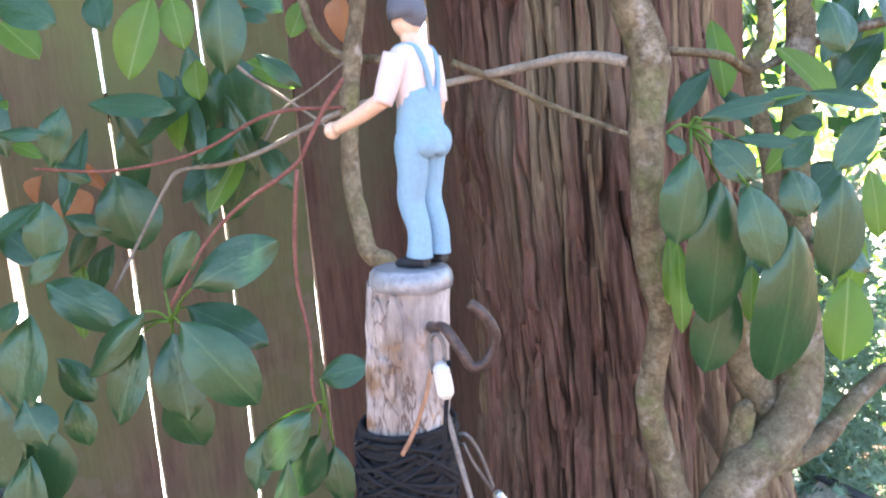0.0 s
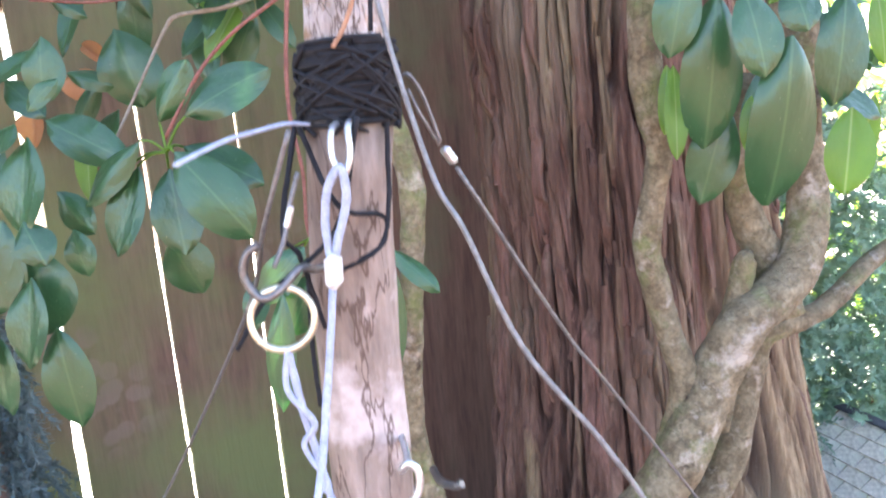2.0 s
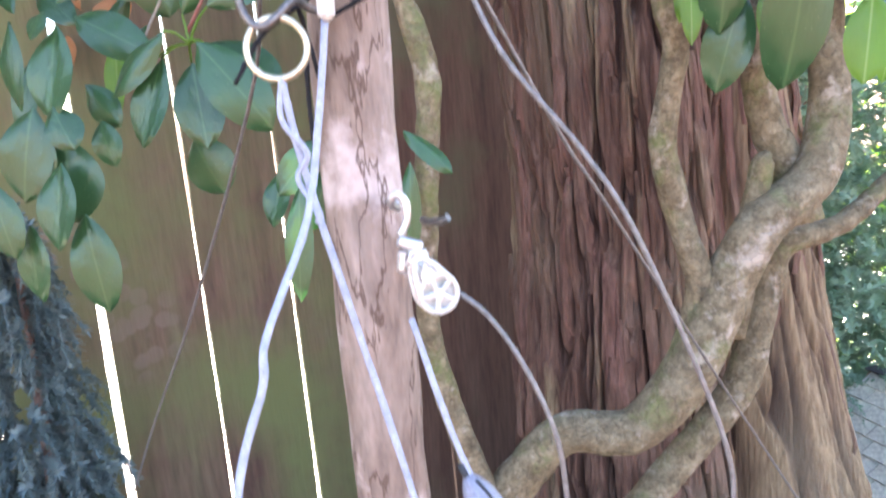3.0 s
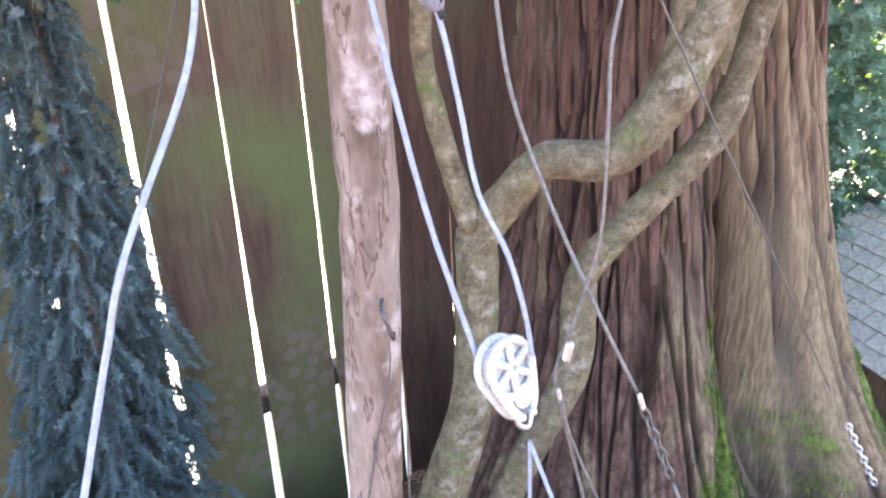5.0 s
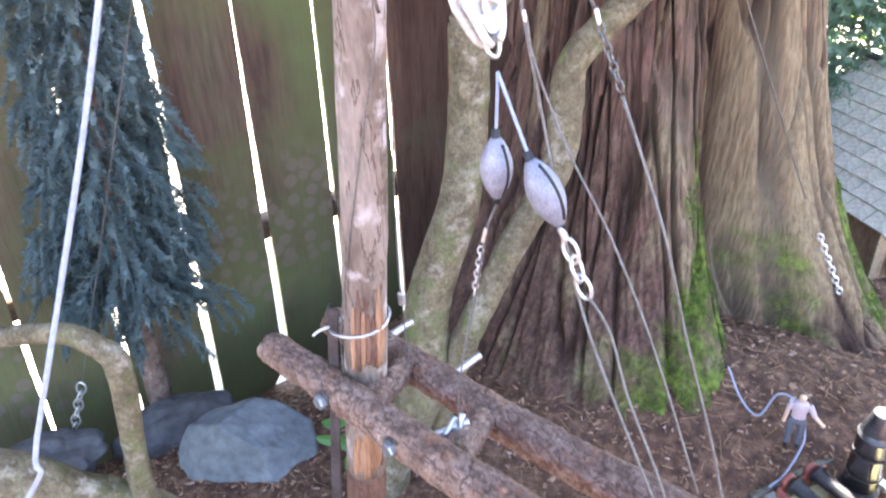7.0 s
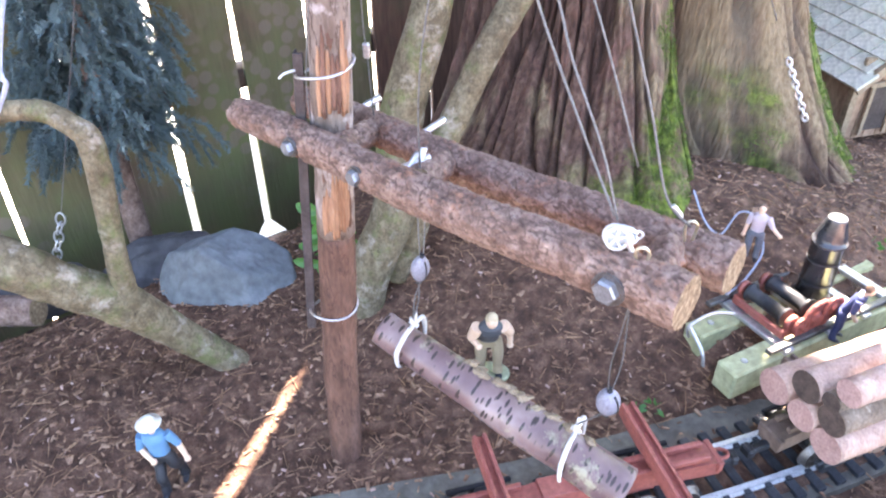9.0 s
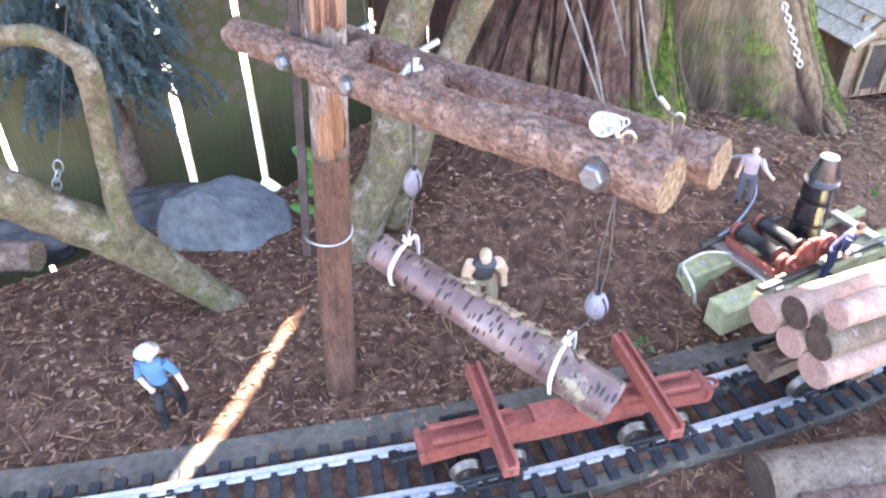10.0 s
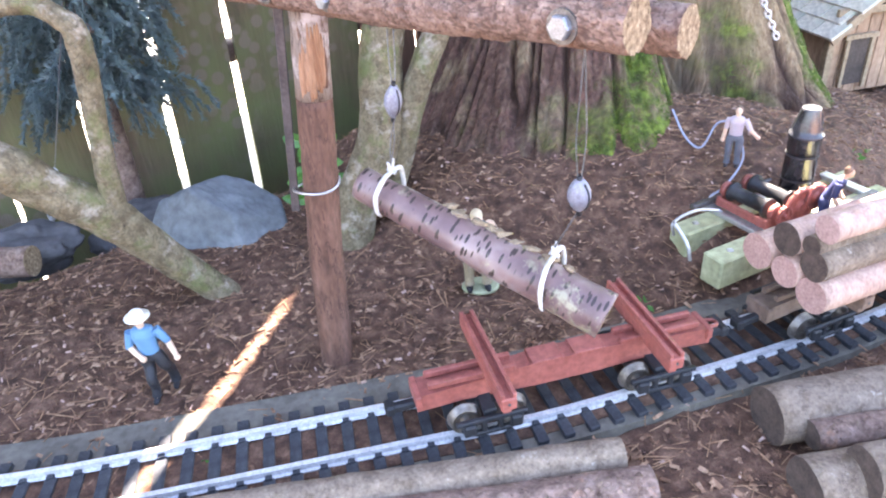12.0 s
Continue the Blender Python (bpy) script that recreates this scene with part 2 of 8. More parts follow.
GREEN_LUMBER = rough_mat("greenish_treated_lumber", [(0.3, 0.31, 0.17), (0.44, 0.43, 0.26)], 18, (1, 1, 1), dist=0.0006)
SHINGLE = rough_mat("weathered_shingle", [(0.5, 0.44, 0.36), (0.74, 0.68, 0.58)], 30, dist=0.001, stain=((0.42, 0.44, 0.34), 12, 0.55, 0.72))
HUT_WOOD = rough_mat("brown_hut_board", [(0.27, 0.155, 0.095), (0.46, 0.3, 0.2)], 25, (1, 1, 0.4), dist=0.0008)
HUT_TRIM = rough_mat("tan_hut_trim", [(0.3, 0.21, 0.13), (0.4, 0.29, 0.19)], 25, dist=0.0005)
LEAF = leaf_mat("rhododendron_leaf", (0.013, 0.048, 0.02), (0.036, 0.094, 0.038), 0.3, 0.12, (0.055, 0.115, 0.045))
# lighter copy of the leaf green, with light from behind put into its colour
LEAF_PALE = leaf_mat("backlit_tint_leaf", (0.07, 0.16, 0.03), (0.16, 0.28, 0.05), 0.42, 0.5, (0.3, 0.38, 0.14))
LEAF_DEAD = leaf_mat("dead_leaf", (0.22, 0.085, 0.035), (0.38, 0.18, 0.09), 0.6, 0.25)
SPRUCE = leaf_mat("blue_spruce_needle", (0.05, 0.082, 0.09), (0.15, 0.205, 0.225), 0.6, 0.1)
JUNIPER = leaf_mat("juniper_spray", (0.1, 0.19, 0.14), (0.24, 0.35, 0.27), 0.6, 0.25)
FAR_LEAF = leaf_mat("sunlit_far_leaf", (0.17, 0.3, 0.045), (0.4, 0.54, 0.12), 0.5, 0.6)
MOSS = rough_mat("moss", [(0.055, 0.09, 0.012), (0.12, 0.17, 0.03)], 120, dist=0.003)
FLAKE = rough_mat("pale_bark_flake", [(0.16, 0.11, 0.07), (0.36, 0.27, 0.18)], 90, dist=0.0006)
CAR_BROWN = rough_mat("brown_car_wood", [(0.13, 0.085, 0.065), (0.22, 0.15, 0.12)], 30, rough=0.7, dist=0.0004)
SKIN = rough_mat("painted_skin", [(0.62, 0.42, 0.3), (0.7, 0.5, 0.38)], 60, rough=0.5, dist=0.0001)


def bark_material():
    m, nt, b = nodes_of("cedar_bark", 0.9, 0, 0.2)
    n = noise_node(nt, 16, 6, (3.2, 3.2, 0.45))
    c = ramp(nt, n.outputs["Fac"], [(0.3, (0.075, 0.04, 0.03)), (0.5, (0.125, 0.07, 0.054)), (0.72, (0.19, 0.12, 0.092))])
    f = noise_node(nt, 60, 4, (3, 3, 0.35))
    c = mixed(nt, 0.7, c, ramp(nt, f.outputs["Fac"], [(0.32, (0.5, 0.5, 0.5)), (0.68, (1.3, 1.3, 1.3))]), "MULTIPLY")
    oi = nt.nodes.new("ShaderNodeObjectInfo")
    c = mixed(nt, 0.3, c, ramp(nt, oi.outputs["Random"], [(0, (0.7, 0.66, 0.62)), (1, (1.3, 1.25, 1.15))]), "MULTIPLY")
    # grooves are coloured darker by the mesh's relief: crevice shade put into the colour
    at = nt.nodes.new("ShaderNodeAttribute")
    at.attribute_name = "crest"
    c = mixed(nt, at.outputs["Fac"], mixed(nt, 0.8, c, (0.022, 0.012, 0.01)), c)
    grey = noise_node(nt, 3.0, 3, (1, 1, 0.5))
    c = mixed(nt, ramp(nt, grey.outputs["Fac"], [(0.5, (0, 0, 0)), (0.72, (0.6, 0.6, 0.6))]), c, (0.27, 0.22, 0.15))
    # long olive-tan and mauve streaks down the bark
    for seed, col, lo, hi in ((0.0, (0.26, 0.2, 0.12), 0.56, 0.66), (5.0, (0.17, 0.085, 0.07), 0.54, 0.64)):
        st = noise_node(nt, 22 + seed, 2, (1, 1, 0.06))
        sf = ramp(nt, st.outputs["Fac"], [(lo, (0, 0, 0)), (hi, (0.6, 0.6, 0.6))])
        mul = nt.nodes.new("ShaderNodeMath")
        mul.operation = "MULTIPLY"
        nt.links.new(sf, mul.inputs[0])
        nt.links.new(at.outputs["Fac"], mul.inputs[1])
        c = mixed(nt, mul.outputs[0], c, mixed(nt, 0.8, col, ramp(nt, f.outputs["Fac"], [(0.32, (0.5, 0.5, 0.5)), (0.68, (1.4, 1.4, 1.4))]), "MULTIPLY"))
    # the side towards the open garden is bleached olive-tan
    old = nt.nodes.new("ShaderNodeAttribute")
    old.attribute_name = "worn"
    pale = nt.nodes.new("ShaderNodeMath")
    pale.operation = "MULTIPLY"
    nt.links.new(old.outputs["Fac"], pale.inputs[0])
    nt.links.new(at.outputs["Fac"], pale.inputs[1])
    tan = mixed(nt, 0.8, (0.25, 0.185, 0.115), ramp(nt, f.outputs["Fac"], [(0.32, (0.55, 0.5, 0.45)), (0.68, (1.35, 1.35, 1.3))]), "MULTIPLY")
    c = mixed(nt, mixed(nt, 1.0, pale.outputs[0], (0.75, 0.75, 0.75), "MULTIPLY"), c, tan)
    moss = nt.nodes.new("ShaderNodeAttribute")
    moss.attribute_name = "moss"
    g = noise_node(nt, 70, 4)
    green = ramp(nt, g.outputs["Fac"], [(0.36, (0.03, 0.05, 0.008)), (0.5, (0.07, 0.1, 0.016)), (0.66, (0.155, 0.205, 0.035))])
    tuft = noise_node(nt, 26, 6, rough=0.7)
    cover = nt.nodes.new("ShaderNodeMath")
    cover.operation = "MULTIPLY"
    nt.links.new(moss.outputs["Fac"], cover.inputs[0])
    nt.links.new(ramp(nt, tuft.outputs["Fac"], [(0.36, (0.0, 0.0, 0.0)), (0.52, (0.95, 0.95, 0.95))]), cover.inputs[1])
    c = mixed(nt, cover.outputs[0], c, green)
    nt.links.new(c, b.inputs["Base Color"])
    bump(nt, b, f.outputs["Fac"], 0.008, 0.9)
    return m


CEDAR = bark_material()


# ---- mesh tools ----
def link(name, bm, mat, smooth=True):
    me = bpy.data.meshes.new(name)
    bm.to_mesh(me)
    bm.free()
    for mm in (mat if isinstance(mat, (list, tuple)) else [mat]):
        me.materials.append(mm)
    if smooth:
        for p in me.polygons:
            p.use_smooth = len(p.vertices) <= 4
    return new(name, me)


def part(name, bm, mat, parent, label="", smooth=True):
    ob = link(name, bm, mat, smooth)
    ob.parent = parent
    if label:
        tagged(ob, label)
    return ob


def empty(name, m=None):
    ob = new(name)
    ob.empty_display_size = 0.01
    if m is not None:
        ob.matrix_world = m
    return ob


def glide(pts, per=6):
    """A smooth line through pts."""
    P = [Vector(p) for p in pts]
    if len(P) < 3:
        return [P[0].lerp(P[-1], i / per) for i in range(per + 1)]
    P = [2 * P[0] - P[1]] + P + [2 * P[-1] - P[-2]]
    out = []
    for i in range(1, len(P) - 2):
        a, b, c, d = P[i - 1:i + 3]
        for k in range(per):
            t = k / per
            out.append(0.5 * (2 * b + (c - a) * t + (2 * a - 5 * b + 4 * c - d) * t * t + (3 * b - a - 3 * c + d) * t ** 3))
    out.append(P[-2])
    return out


def tube(pts, radii, segs=10, per=6, rough=0.0, freq=60.0, bm=None, caps=True, cap_mat=0, squash=1.0, straight=False):
    """A tapered tube along pts; rough: the relief of its skin in metres."""
    bm = bm or bmesh.new()
    line = [Vector(p) for p in pts] if straight else glide(pts, per)
    n = len(line)
    R = radii if isinstance(radii, (list, tuple)) else [radii, radii]
    def rad(i):
        f = i / (n - 1) * (len(R) - 1)
        k = min(int(f), len(R) - 2)
        return R[k] + (R[k + 1] - R[k]) * (f - k)
    up = Vector((0, 0, 1)) if abs((line[1] - line[0]).normalized().z) < 0.9 else Vector((0, 1, 0))
    rings = []
    for i, p in enumerate(line):
        d = (line[min(i + 1, n - 1)] - line[max(i - 1, 0)]).normalized()
        x = d.cross(up)
        if x.length < 1e-4:
            x = d.orthogonal()
        x.normalize()
        up = x.cross(d).normalized()
        ring = []
        for s in range(segs):
            a = 2 * math.pi * s / segs
            v = x * math.cos(a) + up * math.sin(a) * squash
            r = rad(i)
            q = p + v * r
            if rough:
                r += rough * (noise.noise(q * freq) + 0.5 * noise.noise(q * freq * 2.7))
                q = p + v * r
            ring.append(bm.verts.new(q))
        rings.append(ring)
    for a, b in zip(rings, rings[1:]):
        for s in range(segs):
            bm.faces.new((a[s], a[(s + 1) % segs], b[(s + 1) % segs], b[s]))
    if caps:
        for ring, flip in ((rings[0], False), (rings[-1], True)):
            f = bm.faces.new(ring if flip else list(reversed(ring)))
            f.material_index = cap_mat
            f.smooth = False
    return bm


def box(sx, sy, sz, m=None, bevel=0.0, bm=None):
    bm = bm or bmesh.new()
    r = bmesh.ops.create_cube(bm, size=1.0, matrix=(m or Matrix()) @ Matrix.Diagonal((sx, sy, sz, 1)))
    if bevel:
        es = list({e for v in r["verts"] for e in v.link_edges})
        bmesh.ops.bevel(bm, geom=es, offset=bevel, segments=1, affect="EDGES", clamp_overlap=True)
    return bm


def lathe(profile, segs=20, m=None, bm=None):
    """profile: rows (radius, z), from the bottom up."""
    bm = bm or bmesh.new()
    m = m or Matrix()
    rings = [[bm.verts.new(m @ Vector((r * math.cos(2 * math.pi * s / segs), r * math.sin(2 * math.pi * s / segs), z))) for s in range(segs)] for r, z in profile]
    for a, b in zip(rings, rings[1:]):
        for s in range(segs):
            bm.faces.new((a[s], a[(s + 1) % segs], b[(s + 1) % segs], b[s]))
    bm.faces.new(list(reversed(rings[0])))
    bm.faces.new(rings[-1])
    return bm


def hoop(c, r, thick, normal, mat, sx=1.0):
    m = Matrix.Translation(c) @ Vector(normal).to_track_quat("Z", "Y").to_matrix().to_4x4()
    pts = [m @ Vector((r * sx * math.cos(a), r * math.sin(a), 0)) for a in [2 * math.pi * i / 28 for i in range(29)]]
    return tube(pts, [thick, thick], 9, straight=True, caps=False)


def smooth_step(a, b, x):
    """0 at a, 1 at b."""
    t = min(1, max(0, (x - a) / (b - a)))
    return t * t * (3 - 2 * t)


# ---- ground ----
FN = Vector((-0.685, 0.728, 0))      # the fence's normal, away from the track
FD = Vector((0.728, 0.685, 0))       # along the fence
FENCE_OFF = 0.877


def lie(x, y):
    """The height of the ground."""
    f = -0.685 * x + 0.728 * y
    z = -0.175 * smooth_step(0.58, 0.88, f)
    z += 0.022 * math.exp(-(((x - 0.38) / 0.14) ** 2 + ((y - 0.37) / 0.065) ** 2)) * smooth_step(0.05, 0.1, y - 0.195 - 0.49 * (x - 0.25))
    z -= 0.12 * smooth_step(0.878, 0.9, f)
    z += 0.06 * math.exp(-(((x - 0.30) / 0.26) ** 2 + ((y - 0.62) / 0.17) ** 2))
    z += 0.055 * smooth_step(0.56, 0.41, math.hypot(x - 0.22, y - 0.88))
    z -= 0.06 * smooth_step(0.75, 1.1, y) * smooth_step(0.35, 0.6, x)
    return z


def ground_at(x, y):
    z = lie(x, y)
    if abs(x) < 2 and abs(y) < 2:
        p = Vector((x, y, 0))
        z += 0.006 * noise.noise(p * 9) + 0.004 * noise.noise(p * 37) + 0.0035 * noise.noise(p * 95)
    return z - 0.003


def ground_sheet():
    nx, ny = 260, 260
    def spread(i, n, a, b, far):
        u = i / (n - 1) * 2 - 1
        c, h = (a + b) / 2, (b - a) / 2
        v = abs(u)
        return c + math.copysign(h * v / 0.9 if v < 0.9 else h + (far - h) * ((v - 0.9) / 0.1) ** 3, u)
    xs = [spread(i, nx, -0.9, 1.1, 400) for i in range(nx)]
    ys = [spread(j, ny, -0.35, 1.5, 400) for j in range(ny)]
    verts, faces = [], []
    for y in ys:
        for x in xs:
            verts.append((x, y, ground_at(x, y)))
    for j in range(ny - 1):
        for i in range(nx - 1):
            a = j * nx + i
            faces.append((a, a + 1, a + nx + 1, a + nx))
    me = bpy.data.meshes.new("ground")
    me.from_pydata(verts, [], faces)
    me.materials.append(MULCH)
    for p in me.polygons:
        p.use_smooth = True
    return tagged(new("ground", me), "dark brown bark mulch strewn with chips and needles", "ground", kind="structure")


ground_sheet()


def beyond_fence():
    """A pale sheet added behind the fence, so that sunlit white fills its gaps."""
    bm = bmesh.new()
    o = FN * (FENCE_OFF + 0.012)
    vs = [bm.verts.new(o + FD * a + FN * b + Vector((0, 0, -0.185))) for a, b in ((-6, 0), (8, 0), (8, 7), (-6, 7))]
    bm.faces.new(vs)
    tagged(link("pavement", bm, GAP_SHEET), "pale sheet added behind the wooden fence to whiten its gaps", "pavement", kind="structure")


beyond_fence()


# ---- fence ----
def fence():
    f = tagged(empty("fence"), "weathered brown board fence, green with algae, light in its gaps", "fence", kind="structure")
    width = 0.1275
    start = FD.dot(Vector((-0.481, 0.752, 0)))   # one gap lies here
    # half the width of each gap low down and high up, and how far the gap leans
    gaps = {-3: (0.003, 0.003, 0.036), -2: (0.0035, 0.003, 0.036), -1: (0.0045, 0.004, 0.033), 0: (0.0075, 0.0052, 0.024), 1: (0.0072, 0.002, 0.014), 2: (0.0045, 0.0027, 0.008), 3: (0.0055, 0.002, 0.003), 4: (0.003, 0.0, 0.0)}
    def edge(i, z):
        """The gap before board i: where its middle lies and half its width."""
        low, high, lean = gaps.get(i, (0.0, 0.0, 0.036 if i < -3 else 0.0))
        w = low + (high - low) * smooth_step(0.08, 0.5, z)
        if i == 1:
            w *= 1 + 0.25 * smooth_step(0.6, 0.8, z)
        # unseen slit, added and shaped to throw a sun streak on the mulch
        if i == 5 and 1.19 < z < 2.25:
            w = 0.0115 + 0.004 * noise.noise(Vector((7.7, z * 13, 2))) - 0.003 * max(0, noise.noise(Vector((1, z * 31, 5))))
        mid = lean * (min(0.95, max(-0.2, z)) - 0.45)
        return start + i * width + mid, w
    for i in range(-11, 14):
        bm = bmesh.new()
        rows = 150
        ring = []
        # unseen tops, stepped down on the right to let sun reach the boiler
        top = 2.4 if i < 6 else 2.05
        b0, b1 = (-0.142 if i == 1 else -0.3), (-0.142 if i == 0 else -0.3)     # lower corners cut off higher beside one gap
        for k in range(rows + 1):
            z = -0.3 + (top + 0.3) * k / rows
            m0, h0 = edge(i, z)
            m1, h1 = edge(i + 1, z)
            j0 = 0.0012 * noise.noise(Vector((i * 3.1, z * 6, 0))) + 0.0007 * noise.noise(Vector((i * 3.1, z * 40, 0)))
            j1 = 0.0012 * noise.noise(Vector((i * 3.1 + 3.1, z * 6, 0))) + 0.0007 * noise.noise(Vector((i * 3.1 + 3.1, z * 40, 3)))
            p0, p1 = m0 + h0 + (j0 if h0 else 0), m1 - h1 - (j1 if h1 else 0)
            ring.append([bm.verts.new(FD * q + FN * (FENCE_OFF + d) + Vector((0, 0, max(z, u)))) for q, d, u in ((p0, 0, b0), (p1, 0, b1), (p1, 0.007, b1), (p0, 0.007, b0))])
        for a, b in zip(ring, ring[1:]):
            for q in range(4):
                bm.faces.new((a[q], a[(q + 1) % 4], b[(q + 1) % 4], b[q]))
        bm.faces.new(list(reversed(ring[0])))
        bm.faces.new(ring[-1])
        part("board", bm, BOARD if i < 3 else BOARD_RED, f, "" if i < 3 else "red-brown board with little algae", smooth=False)
    for z in (0.14, 1.15, 2.33):
        m = Matrix.Translation(FN * (FENCE_OFF + 0.03) + FD * (start + 0.15) + Vector((0, 0, z))) @ Matrix.Rotation(math.atan2(FD.y, FD.x), 4, "Z")
        part("rail", box(3.1, 0.04, 0.035, m, 0.003), FENCE_RAIL, f, "dark horizontal rail")


fence()


# ---- cedar trunk ----
def trunk_skin(a, z):
    """A point of the trunk's skin at an angle and a height, how far it stands on a crest, and how mossy it is."""
    fl = math.exp(-max(z, 0.03) / 0.17)
    cx = 0.205 + 0.035 * fl - 0.016 * smooth_step(0.7, 1.1, z)
    cy = 1.0 - 0.06 * math.exp(-max(z, 0) / 0.5) - 0.09 * fl
    ca, sa = math.cos(a), math.sin(a)
    r = 0.166 + 0.045 * math.exp(-max(z, 0) / 0.45)
    # buttress roots at the foot and long shallow flutes above
    lobes = 0.07 + 0.23 * max(0, math.cos(a - radians(258))) ** 2.2 + 0.05 * max(0, math.cos(a - radians(185))) ** 4
    r += fl * lobes - 0.2 * math.exp(-max(z, 0) / 0.45) * max(0, math.cos(a - radians(302))) ** 42
    r += 0.088 * math.exp(-max(z, 0) / 0.5) * max(0, math.cos(a - radians(328))) ** 6
    r += (0.062 - 0.062 * min(max(z, 0), 1.2)) * max(0, math.cos(a - radians(352))) ** 3
    r += 0.009 * math.cos(5 * a + 1.2) + 0.006 * math.cos(9 * a + z * 1.3)
    low = 1 - smooth_step(0.0, 0.6, z)
    w = noise.noise(Vector((ca * 1.2, sa * 1.2, z * 1.5))) * 0.012
    q = Vector((ca * 0.27 + w, sa * 0.27 + w, z * 0.1))
    # long flat strips parted by narrow furrows; short plates with cross cracks towards the foot
    n1 = noise.noise(q * 38 + Vector((0, 0, z * 1.2)))
    n2 = noise.noise(q * 88 + Vector((7, 3, z * 5)))
    n3 = noise.noise(q * 210 + Vector((1, 3, z * 14)))
    n4 = noise.noise(Vector((ca * 8 + 3 * w, sa * 8, z * 24)))
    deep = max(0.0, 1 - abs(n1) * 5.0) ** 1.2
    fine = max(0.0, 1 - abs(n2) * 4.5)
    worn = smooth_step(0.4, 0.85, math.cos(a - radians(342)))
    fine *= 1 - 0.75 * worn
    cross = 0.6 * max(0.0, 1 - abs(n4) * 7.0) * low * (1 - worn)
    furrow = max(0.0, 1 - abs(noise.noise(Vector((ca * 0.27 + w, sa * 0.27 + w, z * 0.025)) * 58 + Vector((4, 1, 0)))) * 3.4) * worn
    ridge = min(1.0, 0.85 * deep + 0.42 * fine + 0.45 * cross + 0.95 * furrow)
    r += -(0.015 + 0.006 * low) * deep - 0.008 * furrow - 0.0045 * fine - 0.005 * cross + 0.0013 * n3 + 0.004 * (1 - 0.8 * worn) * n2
    r += 0.008 * noise.noise(q * 17 + Vector((3, 9, z * 1.5))) + 0.002 * low * noise.noise(Vector((ca * 5, sa * 5, z * 11)))
    mo = noise.noise(Vector((ca * 1.5, sa * 1.5, z * 3.2)) * 2.3) + 0.6 * noise.noise(Vector((ca, sa, z * 4)) * 9)
    side = 0.95 * max(0, math.cos(a - radians(285))) ** 40 + 2.3 * max(0, math.cos(a - radians(347))) ** 30 * (1 - smooth_step(0.16, 0.34, z)) + 0.9 * max(0, math.cos(a - radians(313))) ** 110 * (1 - smooth_step(0.16, 0.3, z)) + 1.0 * max(0, math.cos(a - radians(266))) ** 16 * (1 - smooth_step(0.08, 0.24, z))
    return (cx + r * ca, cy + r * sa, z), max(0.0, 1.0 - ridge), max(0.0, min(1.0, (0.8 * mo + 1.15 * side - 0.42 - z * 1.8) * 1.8))


